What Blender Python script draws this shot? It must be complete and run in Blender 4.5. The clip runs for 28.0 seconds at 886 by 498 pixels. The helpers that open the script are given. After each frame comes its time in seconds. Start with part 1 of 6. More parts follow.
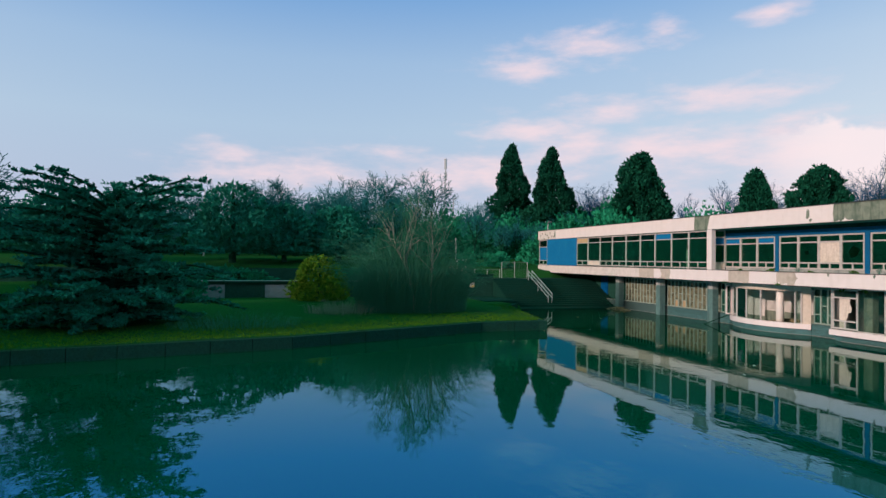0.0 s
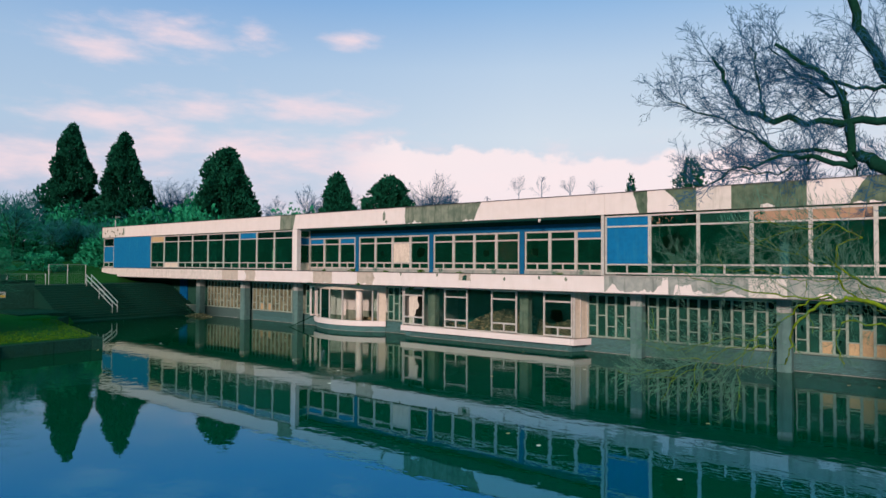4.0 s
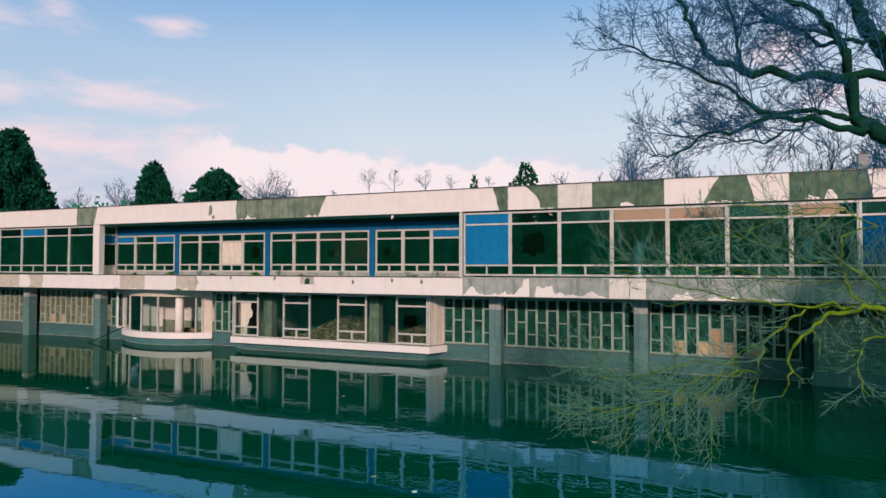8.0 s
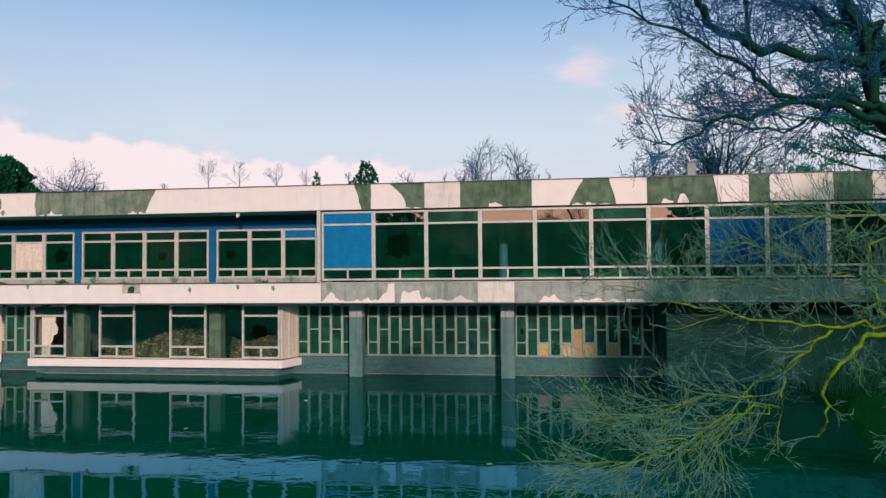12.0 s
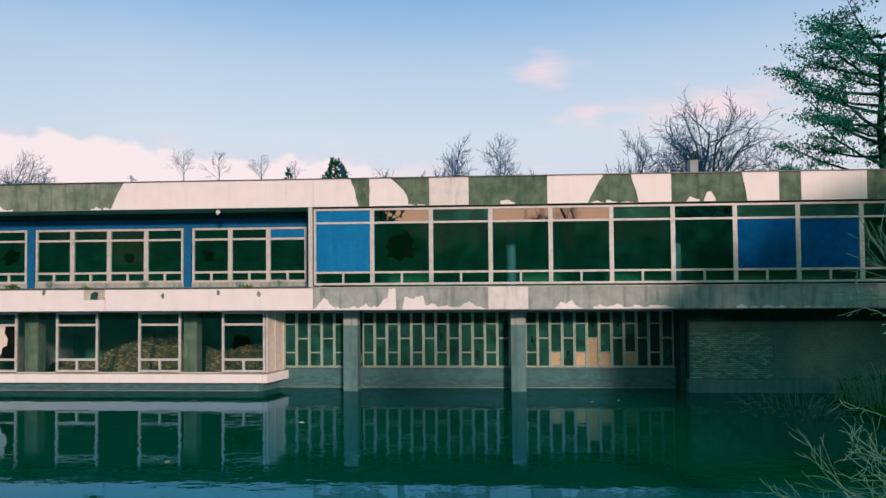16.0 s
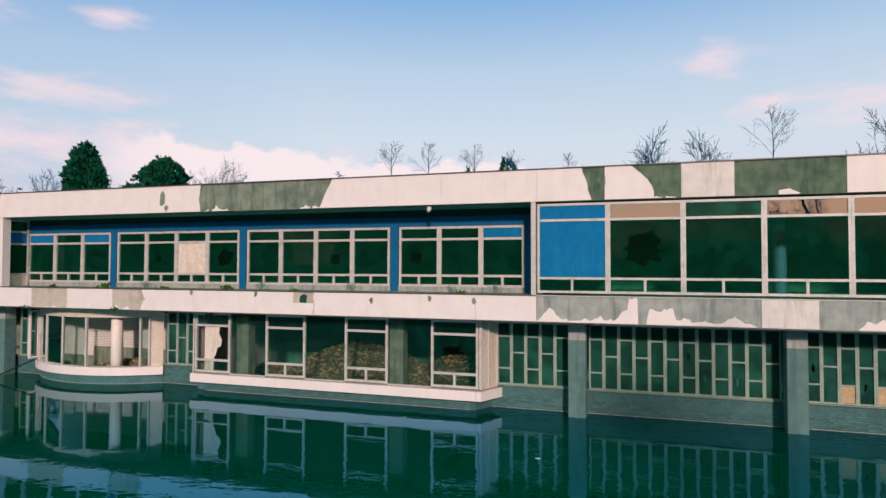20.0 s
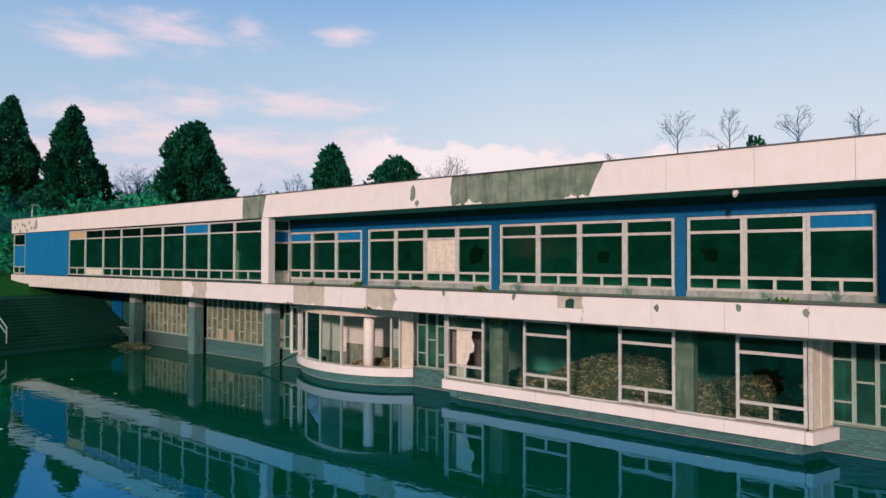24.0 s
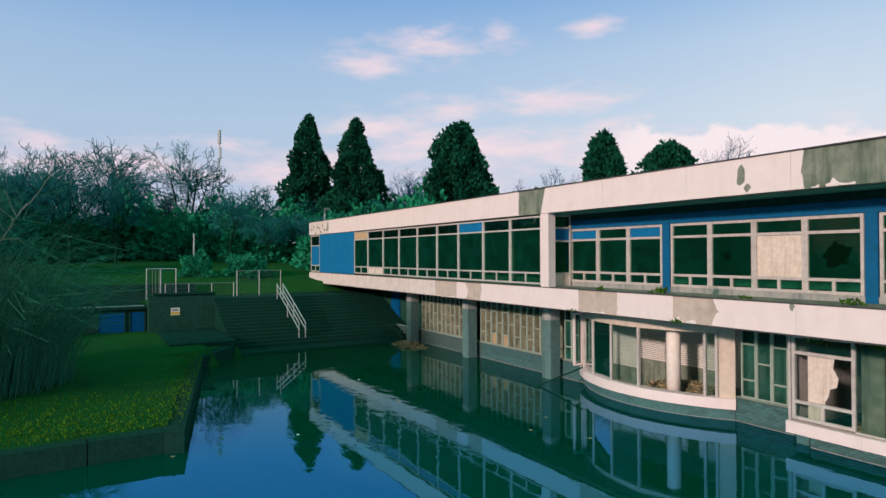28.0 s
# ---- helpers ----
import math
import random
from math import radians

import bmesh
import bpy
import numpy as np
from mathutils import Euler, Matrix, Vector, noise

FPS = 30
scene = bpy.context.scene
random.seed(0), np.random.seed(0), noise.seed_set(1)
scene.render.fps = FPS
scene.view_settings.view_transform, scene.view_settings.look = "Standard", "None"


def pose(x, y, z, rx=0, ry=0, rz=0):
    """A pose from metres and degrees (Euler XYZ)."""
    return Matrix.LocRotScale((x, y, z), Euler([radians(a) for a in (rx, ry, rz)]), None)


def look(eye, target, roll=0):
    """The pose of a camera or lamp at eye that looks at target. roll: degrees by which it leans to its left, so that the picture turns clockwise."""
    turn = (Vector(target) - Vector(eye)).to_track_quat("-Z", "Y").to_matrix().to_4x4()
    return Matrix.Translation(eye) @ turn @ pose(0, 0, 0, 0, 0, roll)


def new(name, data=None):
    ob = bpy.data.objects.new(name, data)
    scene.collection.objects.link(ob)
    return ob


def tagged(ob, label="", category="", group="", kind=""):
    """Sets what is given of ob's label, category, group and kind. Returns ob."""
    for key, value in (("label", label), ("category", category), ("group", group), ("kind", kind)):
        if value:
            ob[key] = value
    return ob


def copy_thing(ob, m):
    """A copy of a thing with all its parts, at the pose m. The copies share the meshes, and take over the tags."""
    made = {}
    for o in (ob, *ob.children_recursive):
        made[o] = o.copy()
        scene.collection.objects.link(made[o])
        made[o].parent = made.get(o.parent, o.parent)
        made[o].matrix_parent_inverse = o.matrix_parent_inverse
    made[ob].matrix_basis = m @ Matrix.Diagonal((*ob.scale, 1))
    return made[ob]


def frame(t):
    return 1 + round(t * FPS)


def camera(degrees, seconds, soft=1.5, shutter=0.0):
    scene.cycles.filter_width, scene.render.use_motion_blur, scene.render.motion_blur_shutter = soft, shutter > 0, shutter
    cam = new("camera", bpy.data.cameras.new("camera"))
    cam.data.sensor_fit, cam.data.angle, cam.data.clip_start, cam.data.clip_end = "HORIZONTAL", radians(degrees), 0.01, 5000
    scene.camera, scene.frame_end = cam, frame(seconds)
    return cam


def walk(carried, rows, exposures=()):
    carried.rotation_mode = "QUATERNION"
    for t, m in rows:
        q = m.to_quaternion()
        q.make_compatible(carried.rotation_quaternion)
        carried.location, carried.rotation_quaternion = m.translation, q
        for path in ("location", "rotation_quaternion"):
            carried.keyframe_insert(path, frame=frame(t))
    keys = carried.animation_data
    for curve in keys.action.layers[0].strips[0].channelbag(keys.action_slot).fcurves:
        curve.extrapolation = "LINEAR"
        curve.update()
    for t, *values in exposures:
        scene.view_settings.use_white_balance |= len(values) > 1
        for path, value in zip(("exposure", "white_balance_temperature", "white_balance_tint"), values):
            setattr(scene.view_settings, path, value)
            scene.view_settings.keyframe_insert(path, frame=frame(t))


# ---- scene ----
cam = camera(71.04, 28.0)
PATH = [
    (0, (15.557, -31.918, 4.637), (13.635, -31.366, 4.669), 0.68),
    (0.5, (15.115, -31.708, 4.586), (13.231, -31.037, 4.621), 0.72),
    (1, (14.709, -31.443, 4.542), (12.868, -30.663, 4.580), 0.66),
    (1.5, (14.342, -31.161, 4.527), (12.560, -30.252, 4.567), 0.71),
    (2, (13.974, -30.831, 4.545), (12.271, -29.784, 4.587), 0.65),
    (2.5, (13.509, -30.475, 4.534), (11.915, -29.268, 4.579), 0.60),
    (3, (13.058, -30.138, 4.566), (11.585, -28.786, 4.612), 0.44),
    (3.5, (12.635, -29.669, 4.575), (11.297, -28.183, 4.622), 0.28),
    (4, (12.266, -29.183, 4.573), (11.053, -27.594, 4.623), 0.33),
    (4.5, (11.860, -28.820, 4.592), (10.743, -27.162, 4.642), 0.25),
    (6.5, (10.718, -27.500, 4.571), (9.781, -25.734, 4.628), 0.04),
    (7, (10.433, -27.179, 4.543), (9.559, -25.381, 4.600), 0.06),
    (7.5, (10.160, -26.897, 4.544), (9.347, -25.071, 4.602), 0.01),
    (8, (9.933, -26.616, 4.544), (9.175, -24.766, 4.602), 0.06),
    (8.5, (9.670, -26.320, 4.565), (8.982, -24.443, 4.620), 0.11),
    (9, (9.427, -26.145, 4.556), (8.805, -24.245, 4.614), -0.14),
    (9.5, (9.156, -25.972, 4.573), (8.622, -24.045, 4.632), -0.20),
    (10, (8.887, -25.838, 4.593), (8.437, -23.890, 4.652), -0.34),
    (10.5, (8.714, -25.659, 4.602), (8.334, -23.696, 4.660), -0.35),
    (11, (8.498, -25.399, 4.636), (8.184, -23.424, 4.691), -0.35),
    (11.5, (8.346, -25.233, 4.659), (8.073, -23.252, 4.714), -0.45),
    (12, (8.146, -24.991, 4.710), (7.906, -23.006, 4.765), -0.55),
    (12.5, (7.942, -24.751, 4.749), (7.727, -22.763, 4.804), -0.46),
    (14.5, (7.157, -23.735, 4.833), (7.029, -21.740, 4.886), -0.56),
    (15, (6.870, -23.422, 4.857), (6.756, -21.425, 4.908), -0.62),
    (15.5, (6.563, -23.152, 4.856), (6.451, -21.156, 4.909), -0.57),
    (16, (6.205, -22.859, 4.853), (6.089, -20.863, 4.906), -0.52),
    (16.5, (5.835, -22.532, 4.851), (5.719, -20.536, 4.904), -0.42),
    (17, (5.467, -22.130, 4.844), (5.350, -20.134, 4.900), -0.42),
    (17.5, (5.095, -21.754, 4.832), (4.946, -19.761, 4.891), -0.32),
    (18, (4.717, -21.341, 4.841), (4.495, -19.354, 4.902), -0.32),
    (18.5, (4.328, -20.972, 4.861), (4.024, -18.996, 4.923), -0.20),
    (19, (3.935, -20.580, 4.881), (3.509, -18.627, 4.943), 0.02),
    (19.5, (3.583, -20.236, 4.918), (3.048, -18.310, 4.979), 0.04),
    (20, (3.206, -19.907, 4.939), (2.599, -18.002, 5.000), 0.17),
    (20.5, (2.818, -19.605, 4.951), (2.159, -17.718, 5.012), 0.15),
    (22.5, (1.258, -18.510, 5.060), (0.275, -16.769, 5.110), 0.21),
    (23, (0.774, -18.320, 5.110), (-0.308, -16.638, 5.151), 0.10),
    (23.5, (0.384, -18.066, 5.139), (-0.760, -16.426, 5.177), 0.10),
    (24, (-0.011, -17.807, 5.148), (-1.210, -16.207, 5.184), 0.10),
    (24.5, (-0.458, -17.629, 5.170), (-1.724, -16.081, 5.206), 0.21),
    (25, (-0.903, -17.413, 5.199), (-2.235, -15.921, 5.233), 0.03),
    (25.5, (-1.369, -17.206, 5.251), (-2.770, -15.779, 5.282), 0.04),
    (26, (-1.809, -17.001, 5.280), (-3.284, -15.651, 5.310), -0.05),
    (26.5, (-2.297, -16.832, 5.294), (-3.851, -15.573, 5.323), -0.12),
    (27, (-2.746, -16.732, 5.306), (-4.369, -15.563, 5.334), -0.08),
    (27.5, (-3.259, -16.540, 5.338), (-4.944, -15.462, 5.362), -0.05),
    (28, (-3.710, -16.356, 5.368), (-5.437, -15.348, 5.389), -0.21),
]
walk(cam, [(t, look(eye, target, roll)) for t, eye, target, roll in PATH])


# ---- world and light ----
SUN_FROM = Vector((0.36, -1.0, 0.0)).normalized()
SUN_ELEV = radians(17.5)


def make_world():
    world = bpy.data.worlds.new("sky")
    scene.world = world
    world.use_nodes = True
    nt = world.node_tree
    nt.nodes.clear()
    N, L = nt.nodes.new, nt.links.new
    sky = N("ShaderNodeTexSky")
    sky.sky_type = "NISHITA"
    sky.sun_disc = False
    sky.sun_elevation = SUN_ELEV
    sky.sun_rotation = math.atan2(SUN_FROM.x, SUN_FROM.y)
    sky.air_density, sky.dust_density, sky.ozone_density = 1.0, 0.6, 2.0
    tint = N("ShaderNodeMixRGB")
    tint.blend_type = "MULTIPLY"
    tint.inputs[0].default_value = 1.0
    tint.inputs[2].default_value = (SKY_GAIN, SKY_GAIN, SKY_GAIN, 1)
    L(sky.outputs[0], tint.inputs[1])
    # height of the view direction above the horizon
    tc = N("ShaderNodeTexCoord")
    sep = N("ShaderNodeSeparateXYZ")
    L(tc.outputs["Generated"], sep.inputs[0])
    ramp = N("ShaderNodeValToRGB")
    ramp.color_ramp.elements[0].position = 0.0
    ramp.color_ramp.elements[0].color = (0.86, 0.76, 0.80, 1)
    ramp.color_ramp.elements[1].position = 1.0
    ramp.color_ramp.elements[1].color = (0.0, 0.66, 0.46, 1)
    # from 0.62 up, the unseen zenith is made green to lift the shade
    for p, c in ((0.10, (0.72, 0.72, 0.81)), (0.20, (0.68, 0.76, 0.85)), (0.30, (0.53, 0.67, 0.84)), (0.40, (0.26, 0.48, 0.79)), (0.49, (0.05, 0.26, 0.72)), (0.62, (0.01, 0.44, 0.50)), (0.78, (0.0, 0.62, 0.46))):
        e = ramp.color_ramp.elements.new(p)
        e.color = (*c, 1)
    L(sep.outputs["Z"], ramp.inputs[0])
    mix = N("ShaderNodeMixRGB")
    mix.inputs[0].default_value = 0.9
    L(tint.outputs[0], mix.inputs[1])
    L(ramp.outputs[0], mix.inputs[2])
    west = N("ShaderNodeMapRange")
    west.inputs["From Min"].default_value = 0.48
    west.inputs["From Max"].default_value = 1.0
    west.inputs["To Max"].default_value = 0.62
    wneg = N("ShaderNodeMath")
    wneg.operation = "MULTIPLY"
    wneg.inputs[1].default_value = -1.0
    L(sep.outputs["X"], wneg.inputs[0])
    L(wneg.outputs[0], west.inputs[0])
    wm = N("ShaderNodeMixRGB")
    wm.blend_type = "MULTIPLY"
    wm.inputs[2].default_value = (0.46, 0.665, 0.87, 1)
    L(west.outputs[0], wm.inputs[0])
    L(mix.outputs[0], wm.inputs[1])
    mix = wm
    # the southern sky, out of view, is set blue-green to colour the shade
    south = N("ShaderNodeMapRange")
    south.inputs["From Min"].default_value = -0.42
    south.inputs["From Max"].default_value = -0.78
    south.inputs["To Max"].default_value = 0.85
    L(sep.outputs["Y"], south.inputs[0])
    sm = N("ShaderNodeMixRGB")
    sm.inputs[2].default_value = (0.10, 0.46, 0.44, 1)
    L(south.outputs[0], sm.inputs[0])
    L(mix.outputs[0], sm.inputs[1])
    mix = sm
    # warm glow round the low sun
    sv = SUN_FROM * math.cos(SUN_ELEV) + Vector((0, 0, math.sin(SUN_ELEV)))
    dot = N("ShaderNodeVectorMath")
    dot.operation = "DOT_PRODUCT"
    dot.inputs[1].default_value = sv
    L(tc.outputs["Generated"], dot.inputs[0])
    glow = N("ShaderNodeMapRange")
    glow.inputs["From Min"].default_value = 0.91
    glow.inputs["From Max"].default_value = 1.0
    glow.inputs["To Max"].default_value = 0.9
    L(dot.outputs["Value"], glow.inputs[0])
    gm = N("ShaderNodeMixRGB")
    gm.inputs[2].default_value = (1.35, 0.56, 0.28, 1)
    low = N("ShaderNodeMapRange")
    low.inputs["From Min"].default_value = 0.20
    low.inputs["From Max"].default_value = 0.04
    low.inputs["To Max"].default_value = 0.85
    L(sep.outputs["Z"], low.inputs[0])
    facing = N("ShaderNodeMapRange")
    facing.inputs["From Min"].default_value = -0.45
    facing.inputs["From Max"].default_value = -0.80
    L(sep.outputs["Y"], facing.inputs[0])
    band = N("ShaderNodeMath")
    band.operation = "MULTIPLY"
    L(low.outputs[0], band.inputs[0])
    L(facing.outputs[0], band.inputs[1])
    warm = N("ShaderNodeMath")
    warm.operation = "MAXIMUM"
    L(band.outputs[0], warm.inputs[0])
    L(glow.outputs[0], warm.inputs[1])
    L(warm.outputs[0], gm.inputs[0])
    L(mix.outputs[0], gm.inputs[1])

    # clouds: soft banks at their bearings and heights, broken up by noise
    def math_node(op, a, v=None, c=None):
        m = N("ShaderNodeMath")
        m.operation = op
        L(a, m.inputs[0])
        if v is not None:
            if isinstance(v, (int, float)):
                m.inputs[1].default_value = v
            else:
                L(v, m.inputs[1])
        if c is not None:
            m.inputs[2].default_value = c
        return m.outputs[0]

    bearing = math_node("MULTIPLY", math_node("ARCTAN2", math_node("MULTIPLY", sep.outputs["X"], -1.0), sep.outputs["Y"]), 57.2958)
    height = math_node("MULTIPLY", math_node("ARCSINE", sep.outputs["Z"]), 57.2958)
    comb = N("ShaderNodeCombineXYZ")
    L(bearing, comb.inputs[0])
    L(height, comb.inputs[1])
    mask = None
    for a, e, w, h in CLOUDS:
        sub = N("ShaderNodeVectorMath")
        sub.operation = "SUBTRACT"
        sub.inputs[1].default_value = (a, e, 0)
        L(comb.outputs[0], sub.inputs[0])
        mul = N("ShaderNodeVectorMath")
        mul.operation = "MULTIPLY"
        mul.inputs[1].default_value = (1 / w, 1 / h, 0)
        L(sub.outputs[0], mul.inputs[0])
        ln = N("ShaderNodeVectorMath")
        ln.operation = "LENGTH"
        L(mul.outputs[0], ln.inputs[0])
        one = math_node("MULTIPLY_ADD", ln.outputs["Value"], -0.5, 1.0)
        mask = one if mask is None else math_node("MAXIMUM", mask, one)
    mp = N("ShaderNodeMapping")
    mp.inputs["Scale"].default_value = (0.13, 0.40, 1.0)
    L(comb.outputs[0], mp.inputs[0])
    noi = N("ShaderNodeTexNoise")
    noi.inputs["Scale"].default_value = 1.6
    noi.inputs["Detail"].default_value = 8.0
    noi.inputs["Roughness"].default_value = 0.58
    L(mp.outputs[0], noi.inputs[0])
    dens = math_node("MULTIPLY_ADD", noi.outputs[0], 1.7, -0.85)
    fac = math_node("ADD", mask, dens)
    mr = N("ShaderNodeMapRange")
    mr.interpolation_type = "SMOOTHSTEP"
    mr.inputs["From Min"].default_value = 0.22
    mr.inputs["From Max"].default_value = 1.25
    mr.inputs["To Max"].default_value = 0.85
    L(fac, mr.inputs[0])
    cl = N("ShaderNodeMixRGB")
    cl.inputs[2].default_value = (0.94, 0.74, 0.78, 1)
    L(mr.outputs[0], cl.inputs[0])
    L(gm.outputs[0], cl.inputs[1])
    # a low bank of cumulus along the north, with a billowing top
    bm_ = N("ShaderNodeMapping")
    bm_.inputs["Scale"].default_value = (0.16, 0.22, 1.0)
    L(comb.outputs[0], bm_.inputs[0])
    bn = N("ShaderNodeTexNoise")
    bn.inputs["Scale"].default_value = 1.7
    bn.inputs["Detail"].default_value = 5.0
    bn.inputs["Roughness"].default_value = 0.5
    L(bm_.outputs[0], bn.inputs[0])
    slope = math_node("MULTIPLY_ADD", bearing, 0.035, 6.9)
    top = math_node("ADD", math_node("MULTIPLY_ADD", bn.outputs[0], 5.0, 0.0), slope)
    gap = math_node("SUBTRACT", top, height)

    def ramped(value, a, b, high=1.0):
        m = N("ShaderNodeMapRange")
        m.interpolation_type = "SMOOTHSTEP"
        m.inputs["From Min"].default_value = a
        m.inputs["From Max"].default_value = b
        m.inputs["To Max"].default_value = high
        L(value, m.inputs[0])
        return m.outputs[0]

    inside = math_node("MULTIPLY", ramped(bearing, 2.0, 14.0), ramped(bearing, 49.0, 41.0))
    bank = math_node("MULTIPLY", math_node("MULTIPLY", ramped(gap, 0.0, 0.8, 0.9), inside), ramped(height, -1.0, 8.0))
    cb_ = N("ShaderNodeMixRGB")
    cb_.inputs[2].default_value = (0.97, 0.83, 0.85, 1)
    L(bank, cb_.inputs[0])
    L(cl.outputs[0], cb_.inputs[1])
    cl = cb_
    bg = N("ShaderNodeBackground")
    bg.inputs["Strength"].default_value = SKY_STRENGTH
    L(cl.outputs[0], bg.inputs[0])
    out = N("ShaderNodeOutputWorld")
    L(bg.outputs[0], out.inputs[0])


SKY_GAIN = 0.10
SKY_STRENGTH = 1.0
# bearing, height, half width and half height of each cloud, in degrees
CLOUDS = [(61, 18.8, 4.2, 1.5), (67, 17.3, 3.6, 1.3), (54.5, 19.3, 2.0, 0.9), (45.5, 19.7, 2.6, 0.7), (49.5, 13.8, 6.0, 1.2), (59.5, 13.1, 4.5, 1.3), (66, 11.6, 4.5, 1.4), (93.5, 8.8, 3.2, 1.2),
          (88, 7.6, 8.0, 1.7), (24, 5.0, 30.0, 4.0), (62, 10.0, 5.0, 2.6), (44, 9.5, 6.0, 2.2), (-5.8, 17.2, 3.0, 1.2), (-10, 13.2, 2.2, 1.0), (-21, 13.0, 9.0, 1.9), (72, 8.0, 10.0, 2.0), (53, 9.5, 9.0, 2.2)]
make_world()
sun_data = bpy.data.lights.new("sun", "SUN")
sun_data.energy = 3.3
sun_data.angle = radians(4.0)
sun_data.color = (1.0, 0.755, 0.70)
sun = new("sun", sun_data)
sun.matrix_world = look(SUN_FROM * 60 * math.cos(SUN_ELEV) + Vector((0, 0, 60 * math.sin(SUN_ELEV))), (0, 0, 0))


# ---- materials ----
def nodes_of(name):
    m = bpy.data.materials.new(name)
    m.use_nodes = True
    m.node_tree.nodes.clear()
    return m, m.node_tree.nodes.new, m.node_tree.links.new


def surface(name, a, b, rough=0.8, grain=18.0, stain=1.2, dark=None, dark_amount=0.45, bump=0.25, metal=0.0, vary=0.0, streak=False, spec=0.5):
    """A worn surface: grain between colours a and b, larger stains towards dark, fine relief."""
    m, N, L = nodes_of(name)
    tc = N("ShaderNodeTexCoord")
    n1 = N("ShaderNodeTexNoise")
    n1.inputs["Scale"].default_value = grain
    n1.inputs["Detail"].default_value = 6.0
    L(tc.outputs["Object"], n1.inputs[0])
    mp = N("ShaderNodeMapping")
    mp.inputs["Scale"].default_value = (4.0, 4.0, 0.45) if streak else (1, 1, 1)
    L(tc.outputs["Object"], mp.inputs[0])
    n2 = N("ShaderNodeTexNoise")
    n2.inputs["Scale"].default_value = stain
    n2.inputs["Detail"].default_value = 8.0
    n2.inputs["Roughness"].default_value = 0.65
    L(mp.outputs[0], n2.inputs[0])
    mix = N("ShaderNodeMixRGB")
    mix.inputs[1].default_value = (*a, 1)
    mix.inputs[2].default_value = (*b, 1)
    r1 = N("ShaderNodeValToRGB")
    r1.color_ramp.elements[0].position = 0.35
    r1.color_ramp.elements[1].position = 0.68
    L(n1.outputs[0], r1.inputs[0])
    L(r1.outputs[0], mix.inputs[0])
    last = mix.outputs[0]
    if dark:
        r2 = N("ShaderNodeValToRGB")
        r2.color_ramp.elements[0].position = 0.5
        r2.color_ramp.elements[1].position = 0.72
        r2.color_ramp.elements[1].color = (dark_amount,) * 3 + (1,)
        L(n2.outputs[0], r2.inputs[0])
        mx = N("ShaderNodeMixRGB")
        mx.inputs[2].default_value = (*dark, 1)
        L(r2.outputs[0], mx.inputs[0])
        L(last, mx.inputs[1])
        last = mx.outputs[0]
    if vary:
        oi = N("ShaderNodeObjectInfo")
        hs = N("ShaderNodeHueSaturation")
        mr = N("ShaderNodeMapRange")
        mr.inputs["To Min"].default_value = 1.0 - vary
        mr.inputs["To Max"].default_value = 1.0 + vary
        L(oi.outputs["Random"], mr.inputs[0])
        L(mr.outputs[0], hs.inputs["Value"])
        L(last, hs.inputs["Color"])
        last = hs.outputs[0]
    bs = N("ShaderNodeBsdfPrincipled")
    bs.inputs["Roughness"].default_value = rough
    bs.inputs["Metallic"].default_value = metal
    bs.inputs["Specular IOR Level"].default_value = spec
    L(last, bs.inputs["Base Color"])
    if bump:
        bp = N("ShaderNodeBump")
        bp.inputs["Strength"].default_value = bump
        bp.inputs["Distance"].default_value = 0.02
        L(n1.outputs[0], bp.inputs["Height"])
        L(bp.outputs[0], bs.inputs["Normal"])
    out = N("ShaderNodeOutputMaterial")
    L(bs.outputs[0], out.inputs[0])
    return m


def foliage(name, a, b, rough=0.75):
    """Leaves whose tone changes from clump to clump."""
    m, N, L = nodes_of(name)
    ge = N("ShaderNodeNewGeometry")
    mix = N("ShaderNodeMixRGB")
    mix.inputs[1].default_value = (*a, 1)
    mix.inputs[2].default_value = (*b, 1)
    L(ge.outputs["Random Per Island"], mix.inputs[0])
    bs = N("ShaderNodeBsdfPrincipled")
    bs.inputs["Roughness"].default_value = rough
    bs.inputs["Specular IOR Level"].default_value = 0.05
    L(mix.outputs[0], bs.inputs["Base Color"])
    out = N("ShaderNodeOutputMaterial")
    L(bs.outputs[0], out.inputs[0])
    return m


